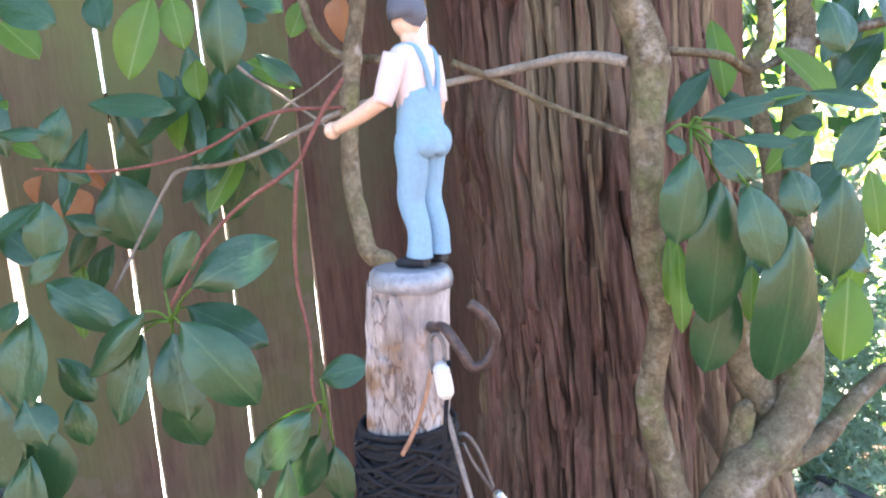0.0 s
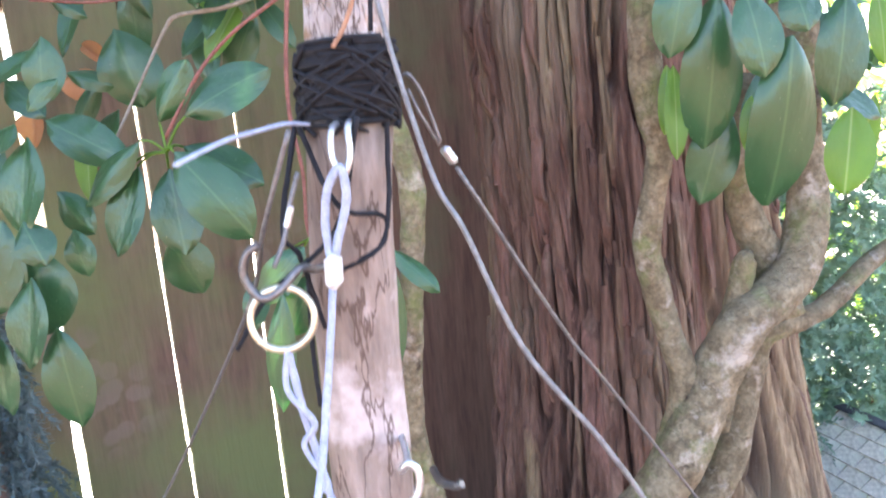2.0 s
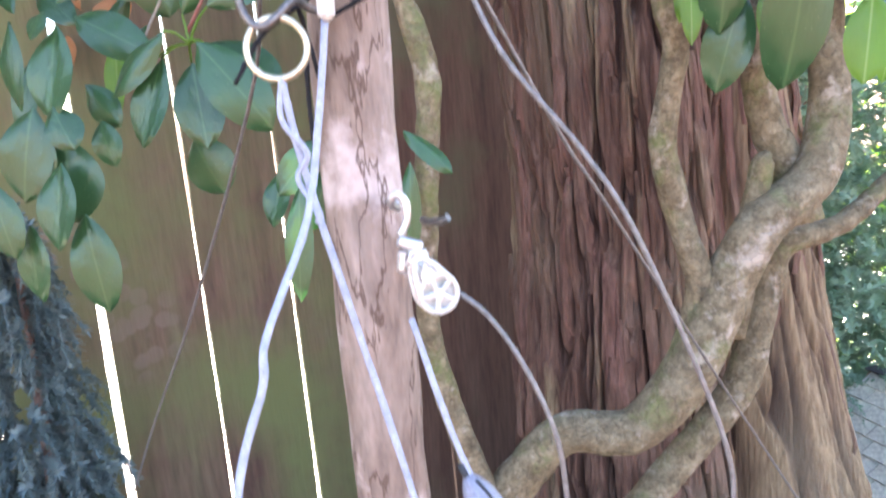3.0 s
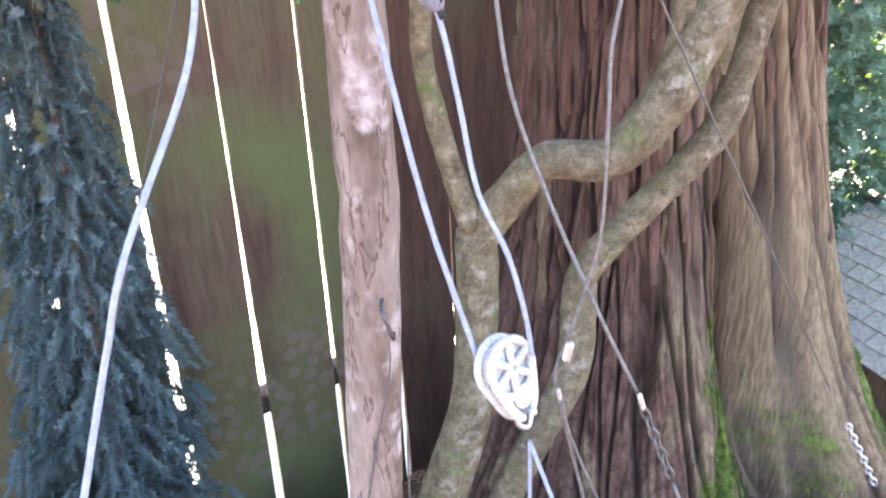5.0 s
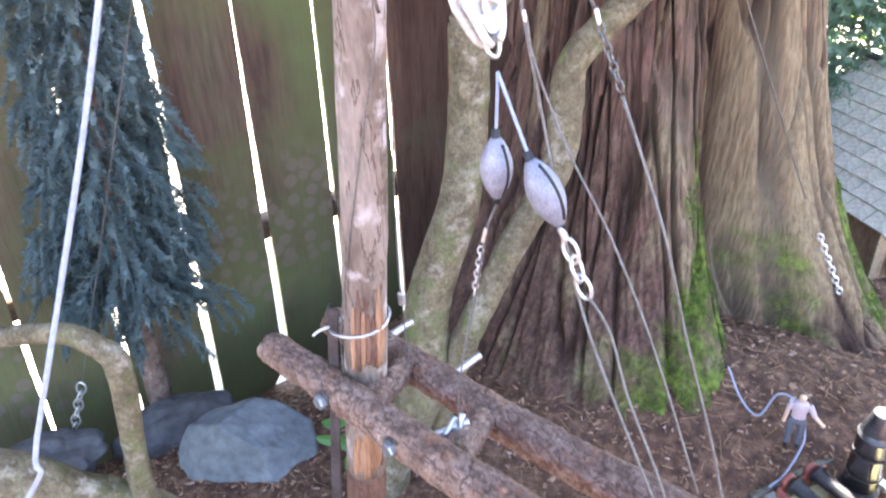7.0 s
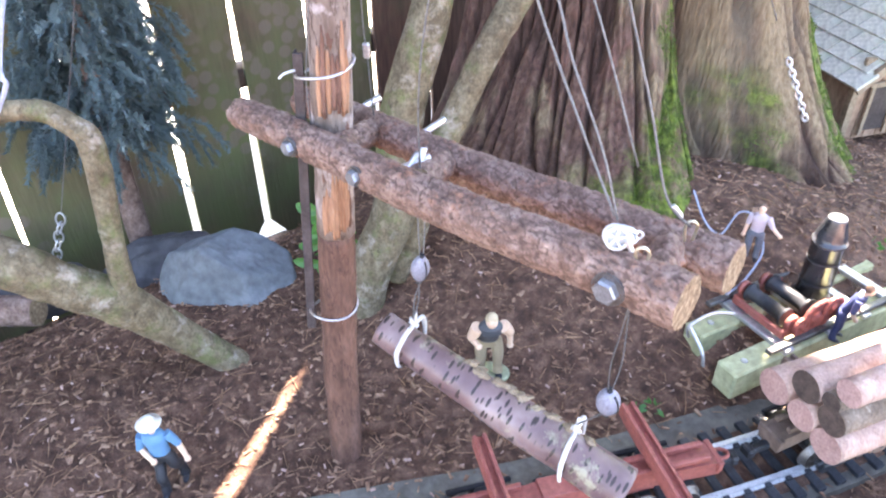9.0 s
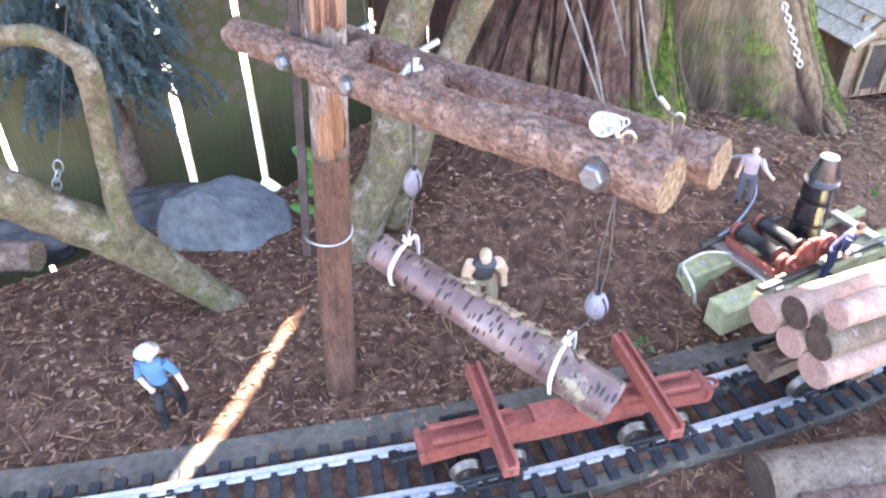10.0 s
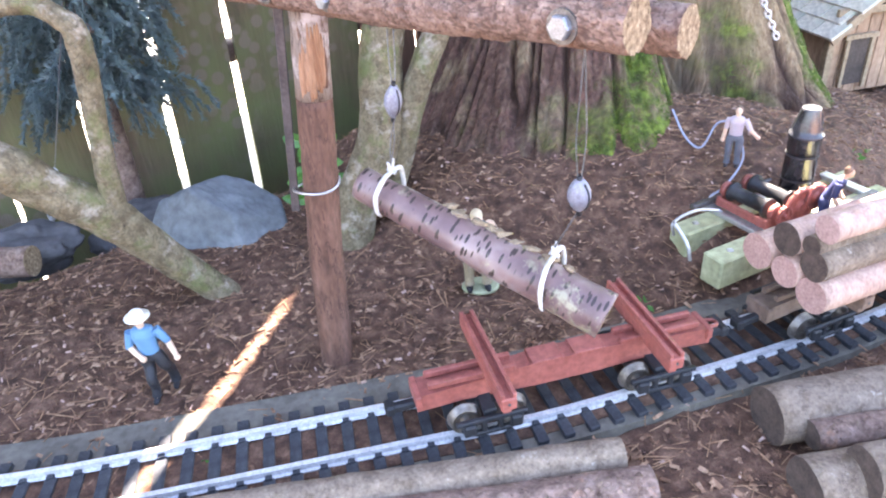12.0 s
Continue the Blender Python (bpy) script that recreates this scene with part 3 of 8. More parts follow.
def cedar():
    tree = tagged(empty("cedar_tree", pose(0.22, 0.95, 0)), "large cedar with stringy red-brown bark and moss at its foot", "tree")
    nt_, nz = 620, 330
    verts, crest, moss, worn = [], [], [], []
    top = 3.2
    # finer steps round the side towards the camera
    angles = [radians(182 + 190 * s / 540) for s in range(540)] + [radians(372 + 170 * s / 80) for s in range(80)]
    for k in range(nz + 1):
        z = -0.12 + (1.5 * (k / 280) if k <= 280 else 1.5 + (top - 1.5) * (k - 280) / 50)
        for s in range(nt_):
            a = angles[s]
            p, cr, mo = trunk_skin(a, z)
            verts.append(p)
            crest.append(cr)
            moss.append(mo)
            worn.append(smooth_step(0.5, 0.9, math.cos(a - radians(345))))
    faces = []
    for k in range(nz):
        for s in range(nt_):
            faces.append((k * nt_ + s, k * nt_ + (s + 1) % nt_, (k + 1) * nt_ + (s + 1) % nt_, (k + 1) * nt_ + s))
    me = bpy.data.meshes.new("trunk")
    me.from_pydata(verts, [], faces)
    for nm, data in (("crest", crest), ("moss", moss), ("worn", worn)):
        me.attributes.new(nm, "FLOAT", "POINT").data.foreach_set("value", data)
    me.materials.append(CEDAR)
    for p in me.polygons:
        p.use_smooth = True
    ob = new("trunk", me)
    ob.parent = tree
    ob.matrix_parent_inverse = tree.matrix_world.inverted()
    # moss tufts where it grows thickest
    rnd = random.Random(12)
    tv, tf = [], []
    while len(tf) < 9000:
        a, z = radians(rnd.uniform(235, 365)), rnd.uniform(-0.02, 0.42)
        p, _, mo = trunk_skin(a, z)
        if mo < rnd.uniform(0.3, 0.9) or noise.noise(Vector(p) * 26) < -0.05:
            continue
        d = Vector((math.cos(a), math.sin(a), 0)) + Vector((rnd.gauss(0, 0.6), rnd.gauss(0, 0.6), rnd.gauss(0.1, 0.6)))
        d = d.normalized() * rnd.uniform(0.002, 0.005)
        w = d.orthogonal().normalized() * 0.0009
        k, p = len(tv), Vector(p)
        tv += [p - w, p + w, p + d + w * 0.4, p + d - w * 0.4]
        tf.append((k, k + 1, k + 2, k + 3))
    mo_me = bpy.data.meshes.new("moss")
    mo_me.from_pydata(tv, [], tf)
    mo_me.materials.append(MOSS)
    mo_ob = new("moss", mo_me)
    mo_ob.parent = tree
    mo_ob.matrix_parent_inverse = tree.matrix_world.inverted()
    tagged(mo_ob, "bright green moss tufts on the roots", kind="stuff")
    # loose strips of bark standing off the trunk
    rnd = random.Random(41)
    for i in range(120):
        a0 = radians(rnd.uniform(185, 362))
        z0 = rnd.uniform(0.34, 1.15)
        L = rnd.uniform(0.1, 0.42) * (0.5 if z0 < 0.25 else 1)
        w = rnd.uniform(0.004, 0.0095)
        lift = rnd.uniform(0.0002, 0.0022)
        end = rnd.choice((0.0, 0.0, 0.0, 0.005))
        sl = rnd.uniform(-0.05, 0.05)
        bm = bmesh.new()
        rows = []
        n = 14
        for k in range(n + 1):
            f = k / n
            z = z0 + L * f
            a = a0 + sl * f + 0.03 * noise.noise(Vector((i, f * 3, 0)))
            ww = w * (0.35 + 0.65 * math.sin(math.pi * (0.08 + 0.84 * f)) ** 0.6) * (1 + 0.3 * noise.noise(Vector((i * 2.1, f * 5, 1))))
            p, _, _ = trunk_skin(a, z)
            p = Vector(p)
            out = Vector((math.cos(a), math.sin(a), 0))
            tan = Vector((-math.sin(a), math.cos(a), 0))
            h = lift + end * max(0, f - 0.6) / 0.4
            rows.append([bm.verts.new(p + tan * ww * u + out * v) for u, v in ((-1, h - 0.004), (-0.8, h), (0, h + 0.0015), (0.8, h), (1, h - 0.004))])
        for r0, r1 in zip(rows, rows[1:]):
            for j in range(4):
                bm.faces.new((r0[j], r0[j + 1], r1[j + 1], r1[j]))
        me2 = bpy.data.meshes.new("bark_strip")
        bm.to_mesh(me2)
        cnt = len(bm.verts)
        bm.free()
        me2.attributes.new("crest", "FLOAT", "POINT").data.foreach_set("value", [1.0] * cnt)
        me2.attributes.new("moss", "FLOAT", "POINT").data.foreach_set("value", [0.0] * cnt)
        me2.materials.append(CEDAR)
        o = new("bark_strip", me2)
        o.parent = ob
    return tree


CEDAR_TREE = cedar()


# ---- the spar pole ----
POLE = [(-0.0855, 0.2155, -0.04), (-0.0766, 0.214, 0.119), (-0.0535, 0.215, 0.40), (-0.0425, 0.2145, 0.54), (-0.0305, 0.209, 0.70), (-0.027, 0.204, 0.82), (-0.0240, 0.199, 0.94), (-0.0160, 0.1935, 1.013), (-0.0129, 0.192, 1.0466)]


def pole_at(z):
    """The middle of the slightly bowed pole at a height."""
    k = [p[2] for p in POLE]
    return Vector((float(np.interp(z, k, [p[0] for p in POLE])), float(np.interp(z, k, [p[1] for p in POLE])), z))


def spar():
    p = tagged(empty("spar_pole", Matrix.Translation(pole_at(0))), "tall peeled brown pole standing in the mulch", "pole")
    def piece(name, z0, z1, r0, r1, mat, rough, label, segs=36):
        pts = [pole_at(z0 + (z1 - z0) * i / 40) for i in range(41)]
        ob = part(name, tube(pts, [r0, r1], segs, straight=True, rough=rough, freq=70), mat, p, label)
        ob.matrix_parent_inverse = p.matrix_world.inverted()
        return ob
    piece("foot", -0.04, 0.284, 0.0168, 0.0156, POLE_FOOT, 0.001, "dark red-brown lower end")
    piece("lower_shaft", 0.284, 0.985, 0.0158, 0.0128, POLE_WOOD, 0.0012, "peeled reddish-brown shaft with knots")
    piece("upper_shaft", 0.985, 1.0455, 0.0121, 0.0113, POLE_TOP, 0.0011, "weathered grey top with torn bark")
    rnd = random.Random(17)
    for i in range(26):
        z = rnd.uniform(1.006, 1.038) if i < 10 else rnd.uniform(0.33, 0.95)
        a = radians(rnd.uniform(200, 340))
        r = 0.0113 + 0.0039 * (1.04 - z) / 0.75
        out = Vector((math.cos(a), math.sin(a), 0))
        bm = bmesh.new()
        bmesh.ops.create_icosphere(bm, subdivisions=3, radius=1)
        L = rnd.uniform(0.003, 0.007) if i < 10 else rnd.uniform(0.003, 0.009)
        for v in bm.verts:
            v.co *= 1 + 0.5 * noise.noise(v.co * 1.7 + Vector((i, 0, 0)))
            v.co = Vector((v.co.x * 0.0009, v.co.y * L * 0.36, v.co.z * L * 1.2))
        m = Matrix.Translation(pole_at(z) + out * r) @ Matrix.Rotation(a, 4, "Z")
        bm.transform(m)
        o = part("bark_patch", bm, POLE_TOP if i < 10 else rnd.choice((POLE_WOOD, POLE_WOOD, POLE_FOOT)), p)
        o.matrix_parent_inverse = p.matrix_world.inverted()
    for z, a, k in ((0.577, 195, 1.0), (0.565, 300, 1.2), (0.70, 285, 0.9), (0.64, 240, 0.7), (0.50, 265, 1.0), (0.46, 285, 0.9), (0.20, 280, 0.8), (0.78, 250, 0.8)):
        out = Vector((math.cos(radians(a)), math.sin(radians(a)), 0))
        c = pole_at(z) + out * (0.0152 - 0.0031 * (z - 0.284) / 0.7 - 0.001)
        bm = hoop(c, 0.0034 * k, 0.0011, out, None, 0.8)
        bmesh.ops.create_uvsphere(bm, u_segments=10, v_segments=6, radius=0.0026 * k, matrix=Matrix.Translation(c) @ out.to_track_quat("Z", "Y").to_matrix().to_4x4() @ Matrix.Diagonal((1, 1, 0.35, 1)))
        o = part("knot", bm, POLE_FOOT, p, "dark knot")
        o.matrix_parent_inverse = p.matrix_world.inverted()
    return p


SPAR = spar()


# ---- rough beams, hanging log ----
def log_between(name, a, b, r0, r1, mats, rough=0.0015, freq=60, segs=24, per=40):
    a, b = Vector(a), Vector(b)
    pts = [a.lerp(b, i / per) for i in range(per + 1)]
    return link(name, tube(pts, [r0, r1], segs, straight=True, rough=rough, freq=freq, cap_mat=1), mats)


def scaly_log(name, a, b, r0, r1, mats, seed, segs=80, per=280):
    """A log in flaky bark: small uneven plates parted by cracks, some deep rings, knots, sawn ends."""
    a, b = Vector(a), Vector(b)
    ax = (b - a).normalized()
    x = ax.orthogonal().normalized()
    y = ax.cross(x)
    L = (b - a).length
    rnd = random.Random(seed)
    rings = [rnd.uniform(0.08, 0.95) * L for _ in range(4)]
    knots = [(rnd.uniform(0.05, 0.95) * L, rnd.uniform(0, 6.28), rnd.uniform(0.0012, 0.003)) for _ in range(9)]
    verts, crest, faces = [], [], []
    for i in range(per + 1):
        s = L * i / per
        bow = 0.0016 * math.sin(s * 9 + seed) + 0.001 * math.sin(s * 23)
        for q in range(segs):
            t = 2 * math.pi * q / segs
            u = x * math.cos(t) + y * math.sin(t)
            r = r0 + (r1 - r0) * i / per
            p = Vector((math.cos(t) * r / 0.0042, math.sin(t) * r / 0.0042, s / 0.0082 + seed * 10))
            p += 0.35 * noise.noise_vector(p * 1.3)
            d, pts = noise.voronoi(p)
            gap = smooth_step(0.02, 0.2, d[1] - d[0])
            tilt = noise.noise(pts[0] * 3.7)
            ringed = 1.0
            for z in rings:
                dz = abs(s - z - 0.004 * noise.noise(Vector((math.cos(t) * 2, math.sin(t) * 2, z * 90))))
                ringed = min(ringed, smooth_step(0.0003, 0.0013, dz) if noise.noise(Vector((math.cos(t), math.sin(t), z * 50))) > -0.1 else 1.0)
            h = 0.0011 * (gap - 1) + 0.0009 * tilt + 0.0008 * noise.noise(p * 4) + 0.0012 * noise.noise(u * 2 + Vector((0, 0, s * 40))) - 0.0022 * (1 - ringed)
            for kz, kt, kr in knots:
                e = ((s - kz) ** 2 + ((math.cos(t) - math.cos(kt)) ** 2 + (math.sin(t) - math.sin(kt)) ** 2) * r * r) / (kr * kr)
                if e < 4:
                    h += 0.0016 * math.exp(-e)
            verts.append(a + ax * s + x * bow + u * (r + h))
            crest.append(min(gap * (0.75 + 0.4 * tilt), ringed))
    for i in range(per):
        for q in range(segs):
            faces.append((i * segs + q, i * segs + (q + 1) % segs, (i + 1) * segs + (q + 1) % segs, (i + 1) * segs + q))
    n = len(faces)
    for i, c in ((0, a), (per, b)):
        mid = len(verts)
        verts.append(c)
        crest.append(1.0)
        for q in range(segs):
            e = (i * segs + q, i * segs + (q + 1) % segs)
            faces.append((mid, e[1], e[0]) if i == 0 else (mid, e[0], e[1]))
    me = bpy.data.meshes.new(name)
    me.from_pydata([tuple(v) for v in verts], [], faces)
    me.attributes.new("crest", "FLOAT", "POINT").data.foreach_set("value", crest)
    for m in mats:
        me.materials.append(m)
    for i, p in enumerate(me.polygons):
        p.use_smooth = i < n
        p.material_index = 0 if i < n else 1
    return new(name, me)


def scaly_material():
    m, nt, b = nodes_of("scaly_bark", 0.85, 0, 0.3)
    n = noise_node(nt, 70, 6, rough=0.7)
    c = ramp(nt, n.outputs["Fac"], [(0.3, (0.085, 0.048, 0.036)), (0.48, (0.175, 0.108, 0.084)), (0.62, (0.26, 0.175, 0.142)), (0.75, (0.4, 0.3, 0.255))])
    red = noise_node(nt, 34, 5, rough=0.7)
    c = mixed(nt, ramp(nt, red.outputs["Fac"], [(0.56, (0, 0, 0)), (0.66, (0.7, 0.7, 0.7))]), c, (0.3, 0.14, 0.085))
    f = noise_node(nt, 420, 3)
    c = mixed(nt, 0.6, c, ramp(nt, f.outputs["Fac"], [(0.3, (0.55, 0.55, 0.55)), (0.7, (1.3, 1.3, 1.3))]), "MULTIPLY")
    at = nt.nodes.new("ShaderNodeAttribute")
    at.attribute_name = "crest"
    c = mixed(nt, ramp(nt, at.outputs["Fac"], [(0.0, (0.15, 0.15, 0.15)), (0.45, (1, 1, 1))]), (0.07, 0.04, 0.03), c)
    nt.links.new(c, b.inputs["Base Color"])
    bump(nt, b, f.outputs["Fac"], 0.0009, 0.7)
    return m


SCALY = scaly_material()


def boom():
    """Two parallel bark-covered logs bolted round the pole."""
    t = tagged(empty("log_boom", pose(-0.07, 0.21, 0.37)), "two parallel bark-covered logs bolted together as a boom round the pole", "boom")
    inv = t.matrix_world.inverted()
    def keep(ob, label=""):
        ob.parent, ob.matrix_parent_inverse = t, inv
        if label:
            tagged(ob, label)
        return ob
    n0, n1 = Vector((-0.139, 0.245, 0.372)), Vector((0.172, 0.024, 0.385))
    f0, f1 = Vector((-0.108, 0.303, 0.356)), Vector((0.211, 0.082, 0.366))
    keep(scaly_log("boom_log", n0, n1, 0.0126, 0.015, [SCALY, END_GRAIN], 3), "flaky bark log with sawn pale end")
    keep(scaly_log("boom_log", f0, f1, 0.0128, 0.0156, [SCALY, END_GRAIN], 8), "flaky bark log with sawn pale end")
    side = (f0 - n0)
    along = (n1 - n0).normalized()
    for s in (0.29, 0.50, 0.945):
        a = n0.lerp(n1, s)
        b = f0.lerp(f1, s - 0.05)
        keep(scaly_log("cross_piece", a.lerp(b, 0.15), b.lerp(a, 0.15), 0.0105, 0.0105, [SCALY, END_GRAIN], s * 20, 44, 36), "short cross log between the boom logs")
    out = (n1 - n0).cross(Vector((0, 0, 1))).normalized()
    if out.y > 0:
        out = -out
    for s, r in ((0.215, 0.0056), (0.40, 0.0056), (0.905, 0.0072)):
        c = n0.lerp(n1, s) + out * 0.0135
        m = Matrix.Translation(c) @ out.to_track_quat("Z", "Y").to_matrix().to_4x4()
        bolt = keep(link("bolt", lathe([(r * 1.0, 0.0), (r, 0.004), (r * 0.86, 0.0052)], 6, m), BOLT_STEEL, False), "hexagonal zinc bolt head")
        w = keep(link("washer", lathe([(r * 1.35, -0.001), (r * 1.35, 0.0006)], 18, m), DARK_STEEL, False))
    for s in (0.14, 0.33):
        c = f0.lerp(f1, s) - out * 0.012
        d = (-out + Vector((0.25, 0, 0.25))).normalized()
        keep(link("bolt_shank", tube([c, c + d * 0.028], [0.003, 0.003], 10), STEEL), "bright threaded bolt end")


boom()

LOG_A, LOG_B = Vector((-0.018, 0.161, 0.2285)), Vector((0.175, 0.078, 0.158))


def hanging_log():
    ob = log_between("hanging_log", LOG_A, LOG_B, 0.0136, 0.0186, [CHERRY, END_GRAIN], 0.0012, 30, 48, 90)
    tagged(ob, "cherry log with dark dashes hanging from two pairs of tongs", "log")


def cherry_bark():
    m, nt, b = nodes_of("cherry_bark", 0.42, 0, 0.5)
    axis = (LOG_B - LOG_A).normalized()
    tc = nt.nodes.new("ShaderNodeTexCoord")
    mp = nt.nodes.new("ShaderNodeMapping")
    mp.vector_type = "POINT"
    q = axis.to_track_quat("Z", "Y").inverted().to_euler()
    mp.inputs["Rotation"].default_value = q
    nt.links.new(tc.outputs["Object"], mp.inputs[0])
    mp2 = nt.nodes.new("ShaderNodeMapping")
    mp2.inputs["Scale"].default_value = (0.9, 0.9, 3.2)
    nt.links.new(mp.outputs[0], mp2.inputs[0])
    n = nt.nodes.new("ShaderNodeTexNoise")
    n.inputs["Scale"].default_value, n.inputs["Detail"].default_value = 26, 4
    nt.links.new(mp.outputs[0], n.inputs["Vector"])
    c = ramp(nt, n.outputs["Fac"], [(0.32, (0.085, 0.045, 0.047)), (0.55, (0.17, 0.108, 0.104)), (0.75, (0.3, 0.23, 0.215))])
    v = nt.nodes.new("ShaderNodeTexVoronoi")
    v.inputs["Scale"].default_value = 74
    nt.links.new(mp2.outputs[0], v.inputs["Vector"])
    dash = ramp(nt, v.outputs["Distance"], [(0.27, (1, 1, 1)), (0.33, (0, 0, 0))])
    c = mixed(nt, dash, c, (0.022, 0.012, 0.01))
    # grey-green lichen crusts
    crust = noise_node(nt, 30, 7, rough=0.75)
    c = mixed(nt, ramp(nt, crust.outputs["Fac"], [(0.55, (0, 0, 0)), (0.63, (0.85, 0.85, 0.85))]), c, (0.27, 0.25, 0.17))
    nt.links.new(c, b.inputs["Base Color"])
    bump(nt, b, n.outputs["Fac"], 0.002)
    return m


CHERRY = cherry_bark()
hanging_log()


# ---- track ----
TRACK = [(-1.0, -0.155), (-0.7, -0.085), (-0.34, -0.004), (-0.21, 0.033), (0.0, 0.1), (0.12, 0.139), (0.255, 0.197), (0.36, 0.245), (0.46, 0.298), (0.6, 0.39), (0.8, 0.56), (1.0, 0.76)]
RAIL_Z = 0.0195


def track_line():
    pts = glide([(x, y, 0) for x, y in TRACK], 30)
    out, dist = [pts[0]], [0.0]
    for p in pts[1:]:
        dist.append(dist[-1] + (p - out[-1]).length)
        out.append(p)
    return out, dist


LINE, DIST = track_line()


def on_track(s):
    """The place on the track's middle and its direction, s metres from its left end."""
    i = max(0, min(len(LINE) - 2, int(np.searchsorted(DIST, s)) - 1))
    f = (s - DIST[i]) / (DIST[i + 1] - DIST[i])
    return LINE[i].lerp(LINE[i + 1], f), (LINE[i + 1] - LINE[i]).normalized()


def track_s(x):
    return float(np.interp(x, [p.x for p in LINE], DIST))


def sweep(profile, z, off, s0, s1, step=0.02, bm=None):
    """A bar with the outline profile (sideways, up) along the track."""
    bm = bm or bmesh.new()
    n = max(2, int((s1 - s0) / step))
    rings = []
    for i in range(n + 1):
        p, d = on_track(s0 + (s1 - s0) * i / n)
        side = Vector((-d.y, d.x, 0))
        rings.append([bm.verts.new(p + side * (off + u) + Vector((0, 0, z + v))) for u, v in profile])
    k = len(profile)
    for a, b in zip(rings, rings[1:]):
        for q in range(k):
            bm.faces.new((a[q], a[(q + 1) % k], b[(q + 1) % k], b[q]))
    bm.faces.new(list(reversed(rings[0])))
    bm.faces.new(rings[-1])
    return bm


GAUGE = 0.05
RAIL_SHAPE = [(-0.0035, 0), (0.0035, 0), (0.0035, 0.0012), (0.001, 0.002), (0.001, 0.0062), (0.0024, 0.0068), (0.0024, 0.009), (-0.0024, 0.009), (-0.0024, 0.0068), (-0.001, 0.0062), (-0.001, 0.002), (-0.0035, 0.0012)]


def track():
    s0, s1 = 0.25, DIST[-1] - 0.05
    bed = sweep([(-0.052, -0.02), (0.078, -0.02), (0.078, 0), (-0.052, 0)], 0.0065, 0, s0, s1)
    tagged(link("track_board", bed, CONCRETE, False), "weathered grey-green roofing board under the track", "board", kind="structure")
    dirt = sweep([(-0.038, -0.004), (0.04, -0.004), (0.04, 0), (-0.038, 0)], 0.0092, 0, s0, s1, 0.008)
    for v in dirt.verts:
        v.co.z += 0.0012 * noise.noise(v.co * 80)
    tagged(link("track_bed", dirt, MULCH), "brown dirt between the black ties", "track bed", kind="structure")
    t = tagged(empty("model_track", Matrix.Translation(on_track(0.5)[0])), "garden railway track with silver rails on black plastic ties", "track")
    inv = t.matrix_world.inverted()
    for side in (-1, 1):
        ob = part("rail", sweep(RAIL_SHAPE, RAIL_Z - 0.009, side * (GAUGE / 2), s0, s1), RAIL_METAL, t, "silver aluminium rail", False)
        ob.matrix_parent_inverse = inv
    me = None
    s = s0 + 0.01
    while s < s1:
        p, d = on_track(s)
        if me is None:
            bm = box(0.0105, 0.098, 0.006, None, 0.0008)
            for v in (-1, 1):
                box(0.006, 0.011, 0.003, Matrix.Translation((0, v * GAUGE / 2, 0.004)), 0, bm)
            me = bpy.data.meshes.new("tie")
            bm.to_mesh(me)
            bm.free()
            me.materials.append(TIE_PLASTIC)
        ob = new("tie", me)
        ob.parent, ob.matrix_parent_inverse = t, inv
        ob.matrix_basis = Matrix.Translation(p + Vector((0, 0, 0.0088))) @ Matrix.Rotation(math.atan2(d.y, d.x), 4, "Z")
        s += 0.0235


track()


